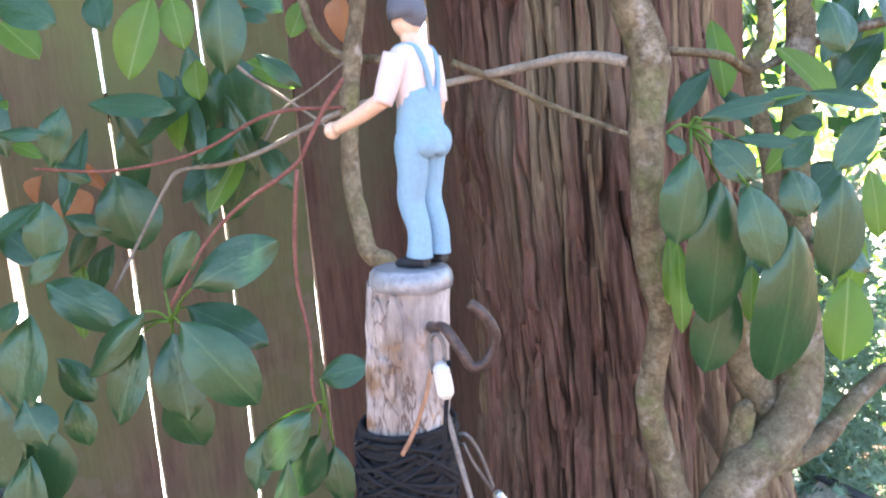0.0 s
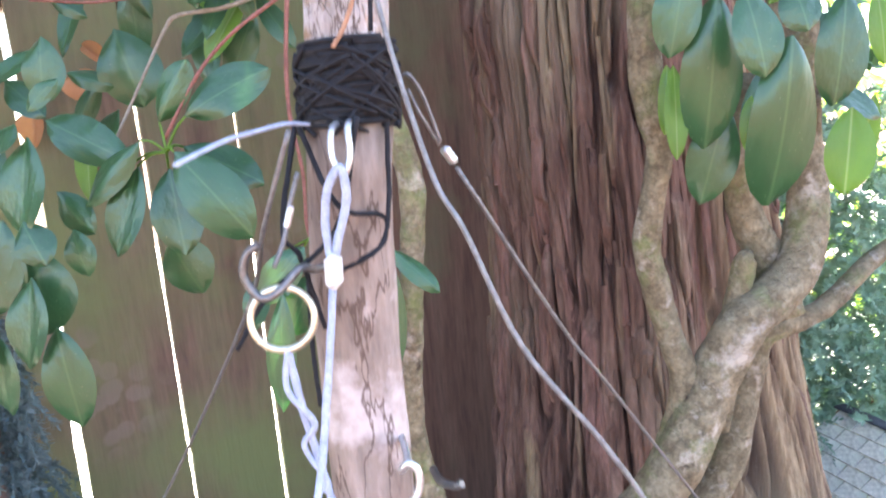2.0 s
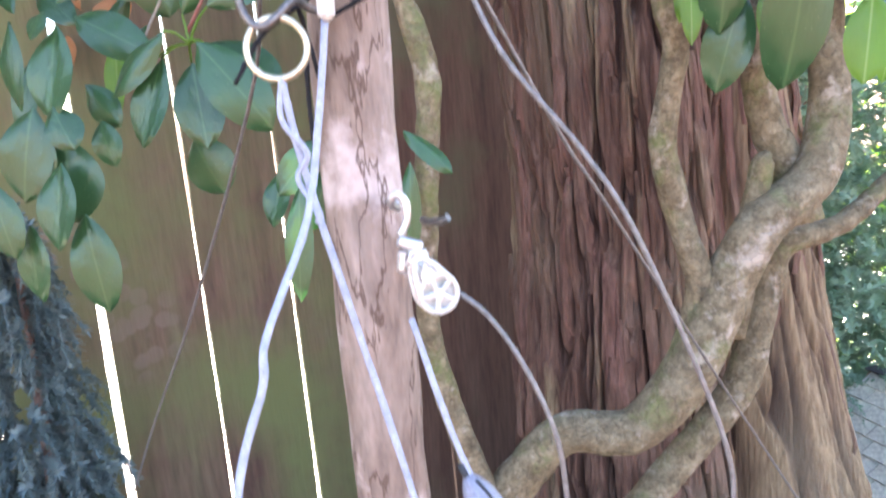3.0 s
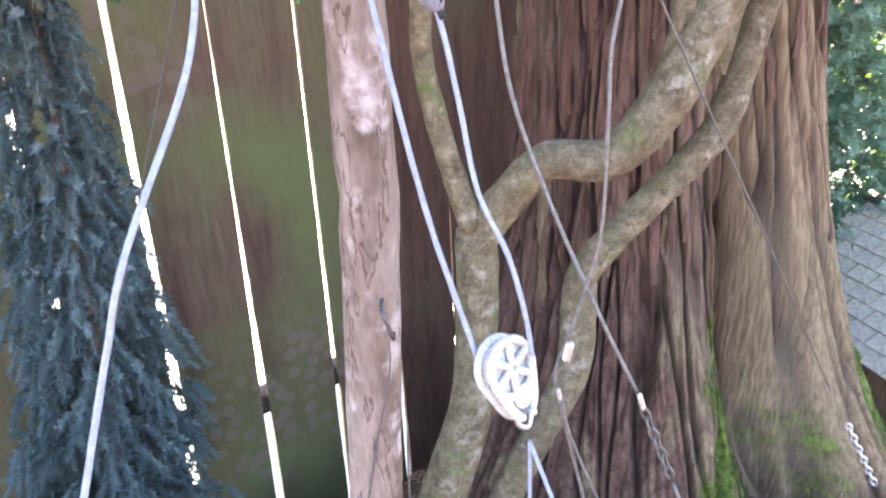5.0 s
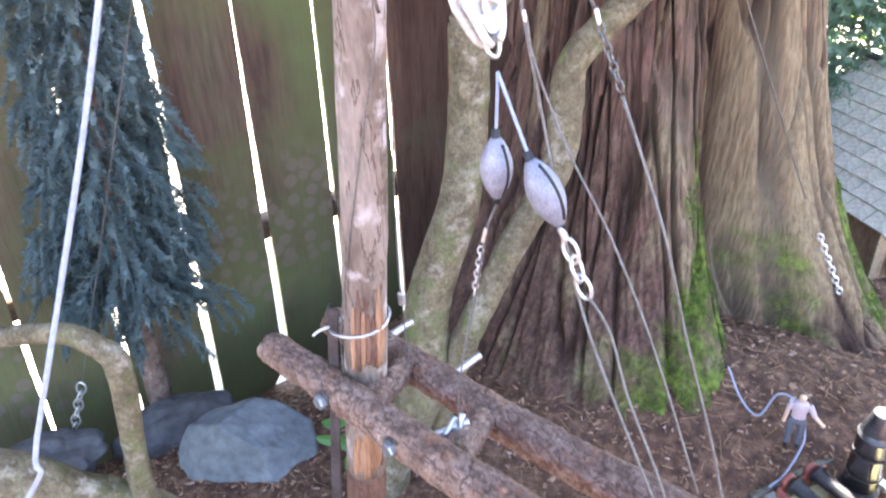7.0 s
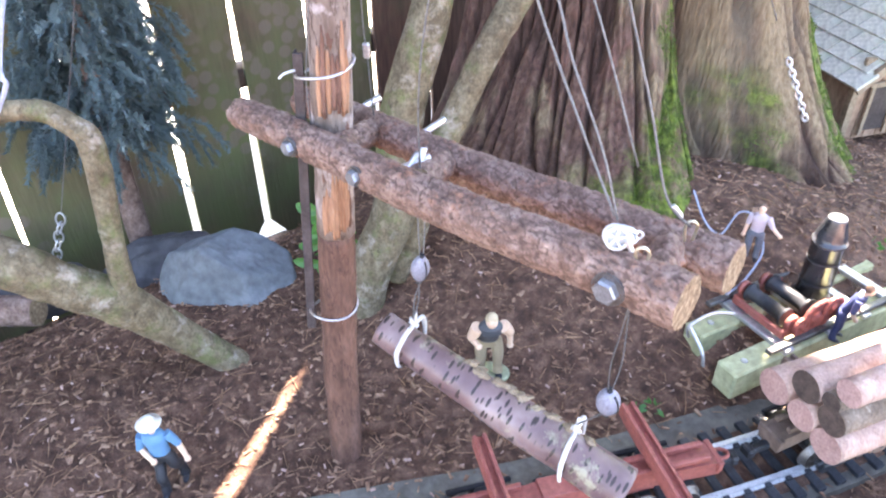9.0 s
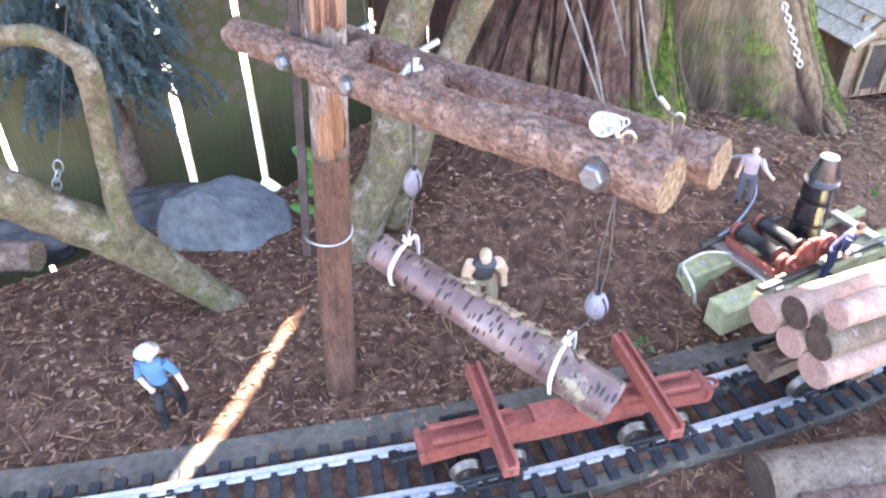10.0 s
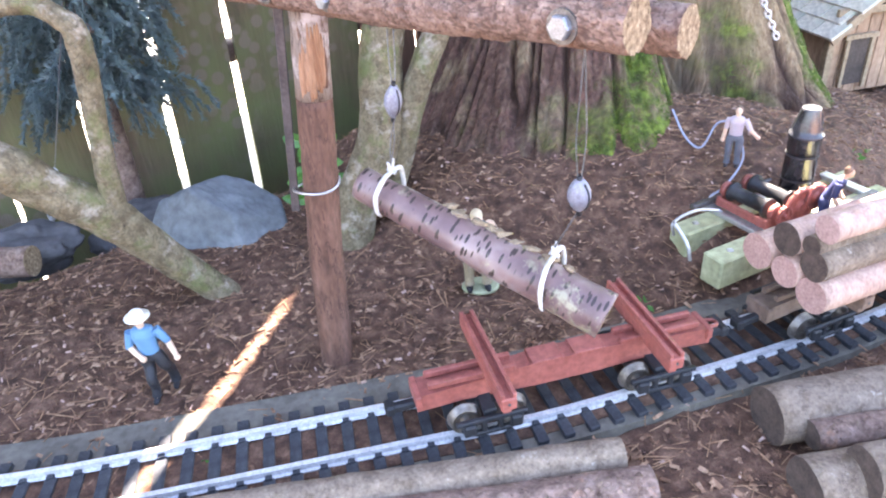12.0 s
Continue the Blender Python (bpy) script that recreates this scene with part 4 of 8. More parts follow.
# ---- log cars ----
def log_car(name, s, body_mat, label, body_label):
    """A skeleton log car: a spine with two bunks, on two four-wheeled trucks; x runs along the track."""
    p, d = on_track(s)
    d = on_track(s + 0.07)[0] - on_track(s - 0.11)[0]
    car = tagged(empty(name, Matrix.Translation(p + Vector((0, 0, RAIL_Z))) @ Matrix.Rotation(math.atan2(d.y, d.x), 4, "Z")), label, "log car", "log cars on the track")
    L = 0.282
    bm = bmesh.new()
    # the spine: thick in the middle, thin over the trucks
    prof = [(-L / 2, 0.024, 0.041, 0.0125), (-0.10, 0.025, 0.042, 0.0115), (-0.045, 0.02, 0.0445, 0.009), (-0.03, 0.02, 0.0455, 0.0098), (0.03, 0.02, 0.0455, 0.0098), (0.045, 0.02, 0.0445, 0.009), (0.10, 0.025, 0.042, 0.0115), (L / 2, 0.024, 0.041, 0.0125)]
    rings = [[bm.verts.new((x, y, z)) for y, z in ((-w, z0), (w, z0), (w, z1), (-w, z1))] for x, z0, z1, w in prof]
    for a, b in zip(rings, rings[1:]):
        for q in range(4):
            bm.faces.new((a[q], a[(q + 1) % 4], b[(q + 1) % 4], b[q]))
    bm.faces.new(list(reversed(rings[0])))
    bm.faces.new(rings[-1])
    part("spine", bm, body_mat, car, body_label, False)
    for x0, x1 in ((-L / 2 + 0.012, -0.05), (0.05, L / 2 - 0.012)):
        for y in (-0.0078, 0.0078):
            part("rib", box(x1 - x0, 0.005, 0.006, Matrix.Translation(((x0 + x1) / 2, y, 0.0465)), 0.0007), body_mat, car, smooth=False)
    for x in (-0.081, 0.081):
        bx = math.copysign(0.0745, x)
        bunk = part("bunk", box(0.0135, 0.12, 0.012, Matrix.Translation((bx, -0.002, 0.057)), 0.0009), body_mat, car, "painted cross bunk", False)
        for q in (-0.0049, 0.0049):
            part("bunk_lip", box(0.0036, 0.118, 0.005, Matrix.Translation((bx + q, -0.002, 0.0652)), 0.0006), body_mat, bunk, smooth=False)
        part("bunk_web", box(0.0075, 0.11, 0.008, Matrix.Translation((bx, -0.002, 0.0475)), 0.0006), body_mat, bunk, smooth=False)
        for y in (-1, 1):
            part("rivet", lathe([(0.0016, -0.0006), (0.0012, 0.0008)], 10, Matrix.Translation((bx, y * 0.06 - 0.002, 0.0575)) @ Matrix.Rotation(radians(-90 * y), 4, "X")), DARK_STEEL, bunk)
        truck = None
        for y in (-0.0355, 0.0355):
            bm = box(0.064, 0.005, 0.005, Matrix.Translation((x, y, 0.0205)), 0.001)
            box(0.034, 0.0055, 0.0045, Matrix.Translation((x, y, 0.0065)), 0.001, bm)
            for q in (-1, 1):
                box(0.014, 0.005, 0.0045, Matrix.Translation((x + q * 0.0215, y, 0.0105)) @ Matrix.Rotation(radians(-q * 32), 4, "Y"), 0.001, bm)
                box(0.005, 0.0045, 0.012, Matrix.Translation((x + q * 0.0075, y, 0.0135)), 0.001, bm)
            if truck is None:
                truck = part("truck", bm, BLACK_PLASTIC, car, "black truck frame", False)
            else:
                part("side_frame", bm, BLACK_PLASTIC, truck, smooth=False)
        part("bolster", box(0.012, 0.062, 0.007, Matrix.Translation((x, 0, 0.022)), 0.001), BLACK_PLASTIC, truck, smooth=False)
        for ax in (-0.021, 0.021):
            part("axle", tube([(x + ax, -0.031, 0.0135), (x + ax, 0.031, 0.0135)], [0.0018, 0.0018], 8), DARK_STEEL, truck)
            part("journal_box", box(0.011, 0.006, 0.012, Matrix.Translation((x + ax, -0.0385, 0.0145)), 0.0015), BLACK_PLASTIC, truck, smooth=False)
            for y in (-1, 1):
                m = Matrix.Translation((x + ax, y * 0.0228, 0.0135)) @ Matrix.Rotation(radians(-90 * y), 4, "X")
                part("wheel", lathe([(0.0155, -0.0035), (0.0155, -0.0022), (0.0135, -0.0018), (0.0132, 0.004), (0.011, 0.0042), (0.0095, 0.0022), (0.005, 0.0022), (0.004, 0.0048)], 24, m), WHEEL_METAL, truck, "worn flanged metal wheel")
    for x in (-0.02, 0.02):
        part("spine_plate", box(0.03, 0.0215, 0.0022, Matrix.Translation((x, 0, 0.0466)), 0.0006), body_mat, car, smooth=False)
    for x in (-1, 1):
        if x > 0:
            part("draft_loop", hoop((x * (L / 2 + 0.006), 0, 0.036), 0.0068, 0.0018, (0, 0.25, 1), body_mat), body_mat, car, "small painted loop over the coupler")
        part("end_beam", box(0.006, 0.03, 0.012, Matrix.Translation((x * (L / 2 - 0.002), 0, 0.036)), 0.001), body_mat, car, smooth=False)
        part("coupler", box(0.022, 0.008, 0.008, Matrix.Translation((x * (L / 2 + 0.009), 0, 0.024)), 0.0015), BLACK_PLASTIC, car, "black coupler", False)
        part("coupler_knuckle", box(0.009, 0.014, 0.011, Matrix.Translation((x * (L / 2 + 0.022), 0.001, 0.024)), 0.002), BLACK_PLASTIC, car, smooth=False)
    return car


CAR_S = track_s(0.15)
log_car("log_car", CAR_S, RED_PAINT, "empty oxide-red model log car with two cross bunks", "oxide-red spine")
log_car("log_car", CAR_S + 0.345, CAR_BROWN, "brown model log car loaded with peeled logs", "weathered brown spine")


# ---- limbs, spruce, stone ----
def limb_tree():
    t = tagged(empty("mossy_limb", pose(-0.27, 0.345, -0.02)), "lichen-covered crooked limb leaning over the mulch", "branch")
    inv = t.matrix_world.inverted()
    a = part("main_limb", tube([(-0.62, 0.19, 0.27), (-0.5, 0.2, 0.26), (-0.392, 0.22, 0.223), (-0.361, 0.24, 0.185), (-0.326, 0.27, 0.137), (-0.295, 0.31, 0.058), (-0.238, 0.345, -0.035)], [0.0245, 0.0245, 0.024, 0.022, 0.024, 0.019, 0.017], 28, 14, 0.0016, 55), LIMB, t)
    b = part("side_limb", tube([(-0.318, 0.272, 0.13), (-0.304, 0.266, 0.225), (-0.289, 0.262, 0.322), (-0.300, 0.262, 0.345), (-0.336, 0.262, 0.359), (-0.43, 0.262, 0.345), (-0.6, 0.26, 0.33)], [0.013, 0.0105, 0.0115, 0.010, 0.0095, 0.009, 0.008], 22, 12, 0.001, 70), LIMB, t)
    for o in (a, b):
        o.matrix_parent_inverse = inv


limb_tree()


def rock(name, c, size, mat, label, seed, rz=0, sharp=0.35):
    bm = bmesh.new()
    bmesh.ops.create_icosphere(bm, subdivisions=5, radius=1)
    off = Vector((seed * 7.3, seed * 3.1, seed))
    for v in bm.verts:
        p = v.co.normalized()
        v.co = p * (1 + sharp * noise.noise(p * 1.3 + off) + 0.12 * noise.noise(p * 3.5 + off) + 0.03 * noise.noise(p * 11 + off))
        v.co = Vector((v.co.x * size[0], v.co.y * size[1], v.co.z * size[2]))
    ob = link(name, bm, mat)
    ob.matrix_world = pose(*c, 0, 0, rz)
    return tagged(ob, label, "rock")




def boulder():
    """A rounded heart-shaped block: a ball pared down by flat faces, then roughened."""
    bm = bmesh.new()
    bmesh.ops.create_icosphere(bm, subdivisions=6, radius=1)
    faces = [(Vector(n).normalized(), d) for n, d in (((-0.2, -1, 0.35), 0.56), ((0.75, -0.7, 0.5), 0.66), ((-0.8, -0.4, 0.75), 0.74), ((0.5, -0.1, 1), 0.62), ((-0.25, 0.2, 1), 0.78), ((1, 0.1, 0.1), 0.86), ((-1, 0, -0.15), 0.84), ((0.1, -0.6, -0.8), 0.7))]
    for v in bm.verts:
        p = v.co.normalized()
        r = 1.0
        for n, d in faces:
            c = p.dot(n)
            if c > 0:
                r = min(r, d / c)
        r = r * (1 + 0.05 * noise.noise(p * 2.1) + 0.018 * noise.noise(p * 7) + 0.008 * noise.noise(p * 23))
        v.co = Vector((p.x * r * 0.104, p.y * r * 0.07, p.z * r * 0.13))
    bmesh.ops.smooth_vert(bm, verts=bm.verts, factor=0.5, use_axis_x=True, use_axis_y=True, use_axis_z=True)
    ob = link("stone", bm, STONE)
    ob.matrix_world = pose(-0.306, 0.468, -0.026, 0, 0, 14)
    tagged(ob, "smooth blue-grey boulder lying before the fence", "rock")


boulder()
rock("dark_rock", (-0.46, 0.56, -0.055), (0.09, 0.05, 0.055), DARK_STONE, "dark flat rock half buried in mulch", 5, 30)
rock("dark_rock", (-0.60, 0.44, -0.02), (0.08, 0.04, 0.035), DARK_STONE, "dark flat rock half buried in mulch", 8, 35)


# ---- rhododendron ----
def leaf_mesh(name, mat, curl, fold, wave):
    """A leaf of length 1 along x and width 1 along y at its middle, facing up."""
    nx, half = 12, 3
    verts, faces = [], []
    for i in range(nx + 1):
        u = i / nx
        w = 0.5 * (math.sin(math.pi * min(1, max(0.001, u ** 1.12))) ** 0.62)
        w = max(w, 0.012)
        for j in range(-half, half + 1):
            v = j / half
            z = -curl * u * u + fold * abs(v) * w * 0.9 - 0.04 * v * v + wave * math.sin(u * 7 + v * 2) * abs(v)
            verts.append((u, v * w, z))
    k = 2 * half + 1
    for i in range(nx):
        for j in range(k - 1):
            a = i * k + j
            faces.append((a, a + k, a + k + 1, a + 1))
    me = bpy.data.meshes.new(name)
    me.from_pydata(verts, [], faces)
    me.materials.append(mat)
    for p in me.polygons:
        p.use_smooth = True
    return me


GREEN_LEAVES = [leaf_mesh("leaf", LEAF, 0.16, 0.1, 0.02), leaf_mesh("leaf", LEAF, 0.28, 0.02, 0.03), leaf_mesh("leaf", LEAF, 0.05, 0.16, 0.02), leaf_mesh("leaf", LEAF, 0.22, -0.12, 0.03)]
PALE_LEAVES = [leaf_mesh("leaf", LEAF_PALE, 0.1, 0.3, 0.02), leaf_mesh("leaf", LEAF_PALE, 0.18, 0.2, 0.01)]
DEAD_LEAVES = [leaf_mesh("leaf", LEAF_DEAD, 0.4, 0.6, 0.06), leaf_mesh("leaf", LEAF_DEAD, 0.25, 0.9, 0.05)]
LEAF_RND = random.Random(11)


def set_leaf(parent, meshes, base, tip, width, label=""):
    base, tip = Vector(base), Vector(tip)
    d = tip - base
    L = d.length
    x = d.normalized()
    face = Vector((LEAF_RND.uniform(-0.35, 0.35), -1, LEAF_RND.uniform(0.2, 0.9)))
    y = face.cross(x).normalized()
    z = x.cross(y).normalized()
    m = Matrix((x, y, z)).transposed().to_4x4()
    m.translation = base
    ob = new("leaf", LEAF_RND.choice(meshes))
    ob.parent = parent
    ob.matrix_parent_inverse = parent.matrix_world.inverted()
    ob.matrix_basis = m @ Matrix.Diagonal((L, width, min(L, width * 2.2), 1))
    if label:
        tagged(ob, label)
    return ob


LEAVES_RIGHT = [
    ((0.153, 0.45, 1.06), (0.141, 0.438, 1.006), 0.03),
    ((0.174, 0.46, 1.04), (0.167, 0.448, 0.946), 0.04),
    ((0.186, 0.48, 0.968), (0.164, 0.468, 0.909), 0.034),
    ((0.166, 0.45, 1.066), (0.188, 0.438, 1.042), 0.023),
    ((0.184, 0.44, 1.037), (0.196, 0.428, 0.988), 0.033),
    ((0.224, 0.47, 1.042), (0.233, 0.458, 1.015), 0.03),
    ((0.214, 0.445, 1.009), (0.207, 0.433, 0.906), 0.046),
    ((0.263, 0.48, 1.035), (0.256, 0.468, 0.965), 0.036),
]
LEAVES_RIGHT_UP = [
    ((0.163, 0.46, 1.08), (0.206, 0.448, 1.09), 0.014),
    ((0.196, 0.47, 1.085), (0.23, 0.458, 1.092), 0.015),
    ((0.229, 0.46, 1.09), (0.271, 0.448, 1.086), 0.016),
    ((0.275, 0.46, 1.074), (0.245, 0.448, 1.044), 0.022),
    ((0.184, 0.46, 1.066), (0.219, 0.448, 1.061), 0.01),
    ((0.141, 0.46, 1.073), (0.149, 0.448, 1.063), 0.011),
    ((0.234, 0.49, 1.073), (0.249, 0.478, 1.07), 0.012),
    ((0.259, 0.49, 1.149), (0.269, 0.478, 1.118), 0.029),
    ((0.244, 0.48, 1.063), (0.221, 0.468, 1.046), 0.017),
]
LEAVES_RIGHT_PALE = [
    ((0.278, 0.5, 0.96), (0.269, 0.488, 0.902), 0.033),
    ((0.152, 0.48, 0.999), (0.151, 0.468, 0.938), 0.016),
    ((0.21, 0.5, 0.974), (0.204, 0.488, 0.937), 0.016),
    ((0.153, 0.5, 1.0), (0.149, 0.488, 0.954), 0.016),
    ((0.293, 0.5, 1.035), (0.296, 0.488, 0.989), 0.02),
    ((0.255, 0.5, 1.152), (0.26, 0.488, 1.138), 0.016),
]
LEAVES_LEFT = [
    ((-0.203, 0.49, 0.994), (-0.178, 0.478, 1.032), 0.024),
    ((-0.18, 0.48, 0.996), (-0.124, 0.468, 1.025), 0.034),
    ((-0.232, 0.5, 0.967), (-0.289, 0.488, 1.006), 0.033),
    ((-0.215, 0.48, 0.983), (-0.261, 0.468, 0.945), 0.023),
    ((-0.224, 0.49, 0.965), (-0.246, 0.478, 0.903), 0.029),
    ((-0.206, 0.5, 0.961), (-0.199, 0.488, 0.898), 0.037),
    ((-0.192, 0.48, 0.973), (-0.143, 0.468, 0.915), 0.043),
    ((-0.201, 0.52, 0.975), (-0.142, 0.508, 0.949), 0.033),
    ((-0.232, 0.54, 0.906), (-0.214, 0.528, 0.859), 0.047),
]
LEAVES_LEFT_EDGE = [
    ((-0.282, 0.46, 0.992), (-0.294, 0.448, 0.928), 0.04),
    ((-0.298, 0.47, 0.915), (-0.298, 0.458, 0.854), 0.05),
    ((-0.314, 0.46, 0.925), (-0.307, 0.448, 0.889), 0.024),
    ((-0.287, 0.49, 0.952), (-0.264, 0.478, 0.922), 0.025),
    ((-0.288, 0.46, 1.002), (-0.298, 0.448, 0.987), 0.018),
    ((-0.264, 0.48, 1.03), (-0.286, 0.468, 1.012), 0.014),
    ((-0.283, 0.46, 1.109), (-0.248, 0.448, 1.108), 0.01),
    ((-0.253, 0.49, 1.126), (-0.266, 0.478, 1.089), 0.022),
    ((-0.288, 0.51, 1.063), (-0.292, 0.498, 1.018), 0.031),
    ((-0.311, 0.46, 0.938), (-0.331, 0.448, 0.873), 0.043),
]
LEAVES_TOP = [
    ((-0.274, 0.47, 1.192), (-0.233, 0.458, 1.175), 0.026),
    ((-0.224, 0.5, 1.201), (-0.217, 0.488, 1.172), 0.022),
    ((-0.132, 0.47, 1.194), (-0.136, 0.458, 1.137), 0.03),
    ((-0.17, 0.6, 1.165), (-0.162, 0.588, 1.091), 0.059),
    ((-0.25, 0.52, 1.128), (-0.187, 0.508, 1.122), 0.02),
    ((-0.224, 0.53, 1.097), (-0.188, 0.518, 1.132), 0.026),
    ((-0.277, 0.6, 1.076), (-0.26, 0.588, 1.014), 0.054),
    ((-0.135, 0.55, 1.156), (-0.103, 0.538, 1.132), 0.015),
    ((-0.132, 0.5, 1.178), (-0.112, 0.488, 1.173), 0.012),
    ((-0.283, 0.52, 1.089), (-0.255, 0.508, 1.075), 0.012),
]
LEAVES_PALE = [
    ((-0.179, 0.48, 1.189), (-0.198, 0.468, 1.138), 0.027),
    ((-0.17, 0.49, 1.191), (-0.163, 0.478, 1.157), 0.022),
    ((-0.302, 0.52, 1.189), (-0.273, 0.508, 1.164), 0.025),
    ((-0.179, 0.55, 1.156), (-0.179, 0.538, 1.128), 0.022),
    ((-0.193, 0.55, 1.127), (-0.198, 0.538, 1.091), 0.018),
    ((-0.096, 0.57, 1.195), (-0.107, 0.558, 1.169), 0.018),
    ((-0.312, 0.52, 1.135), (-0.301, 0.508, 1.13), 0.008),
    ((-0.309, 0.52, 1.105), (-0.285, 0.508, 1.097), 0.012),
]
LEAVES_LOW = [
    ((-0.102, 0.49, 0.921), (-0.069, 0.478, 0.933), 0.024),
    ((-0.112, 0.49, 0.897), (-0.149, 0.478, 0.86), 0.028),
    ((-0.11, 0.5, 0.875), (-0.132, 0.488, 0.83), 0.03),
    ((-0.102, 0.51, 0.861), (-0.097, 0.498, 0.817), 0.024),
    ((-0.154, 0.52, 0.875), (-0.166, 0.508, 0.831), 0.025),
]
LEAVES_BEHIND = [
    ((-0.044, 0.44, 0.899), (-0.012, 0.428, 0.874), 0.015),
    ((-0.047, 0.48, 0.875), (-0.051, 0.468, 0.804), 0.017),
    ((-0.13, 0.48, 0.866), (-0.141, 0.468, 0.778), 0.023),
]
LEAVES_DEAD = [
    ((-0.39, 0.76, 1.087), (-0.357, 0.748, 1.063), 0.018),
    ((-0.398, 0.76, 1.062), (-0.388, 0.748, 1.031), 0.042),
    ((-0.456, 0.76, 1.025), (-0.457, 0.748, 0.987), 0.027),
    ((-0.425, 0.76, 1.08), (-0.432, 0.748, 1.052), 0.018),
    ((-0.068, 0.56, 1.195), (-0.07, 0.548, 1.163), 0.019),
]
T1 = [(0.129, 0.5, 1.122), (0.112, 0.51, 1.128), (0.09, 0.52, 1.13), (0.052, 0.54, 1.127), (0.016, 0.56, 1.124), (-0.051, 0.56, 1.115), (-0.096, 0.56, 1.102), (-0.138, 0.56, 1.085), (-0.17, 0.56, 1.077), (-0.205, 0.56, 1.075), (-0.218, 0.56, 1.064), (-0.244, 0.56, 1.026), (-0.273, 0.56, 0.983)]
T2 = [(-0.037, 0.52, 1.14), (-0.07, 0.55, 1.149), (-0.087, 0.55, 1.164), (-0.095, 0.55, 1.191), (-0.095, 0.55, 1.207)]
T3 = [(0.011, 0.55, 1.137), (0.052, 0.55, 1.117), (0.085, 0.55, 1.098), (0.143, 0.55, 1.071)]
T4 = [(0.16, 0.52, 1.129), (0.201, 0.52, 1.122), (0.255, 0.6, 1.114), (0.297, 0.62, 1.126), (0.335, 0.62, 1.139), (0.391, 0.62, 1.148)]
T5 = [(0.265, 0.6, 1.186), (0.267, 0.6, 1.142), (0.255, 0.6, 1.112), (0.27, 0.6, 1.032), (0.271, 0.6, 0.975)]
T6 = [(-0.285, 0.5, 1.086), (-0.238, 0.5, 1.08), (-0.198, 0.5, 1.082), (-0.162, 0.5, 1.09), (-0.116, 0.5, 1.109), (-0.067, 0.5, 1.109)]
T7 = [(-0.201, 0.49, 0.982), (-0.172, 0.49, 1.022), (-0.145, 0.49, 1.047), (-0.103, 0.49, 1.072), (-0.091, 0.49, 1.088), (-0.077, 0.49, 1.11), (-0.063, 0.49, 1.127)]
T8 = [(-0.101, 0.49, 1.07), (-0.107, 0.49, 1.032), (-0.11, 0.49, 0.992), (-0.106, 0.49, 0.951), (-0.108, 0.49, 0.913), (-0.104, 0.49, 0.892)]
T9 = [(-0.157, 0.56, 1.155), (-0.14, 0.56, 1.139), (-0.12, 0.56, 1.124), (-0.096, 0.56, 1.105), (-0.08, 0.56, 1.091)]
T10 = [(-0.142, 0.58, 1.092), (-0.125, 0.58, 1.115), (-0.096, 0.58, 1.132), (-0.072, 0.58, 1.148)]


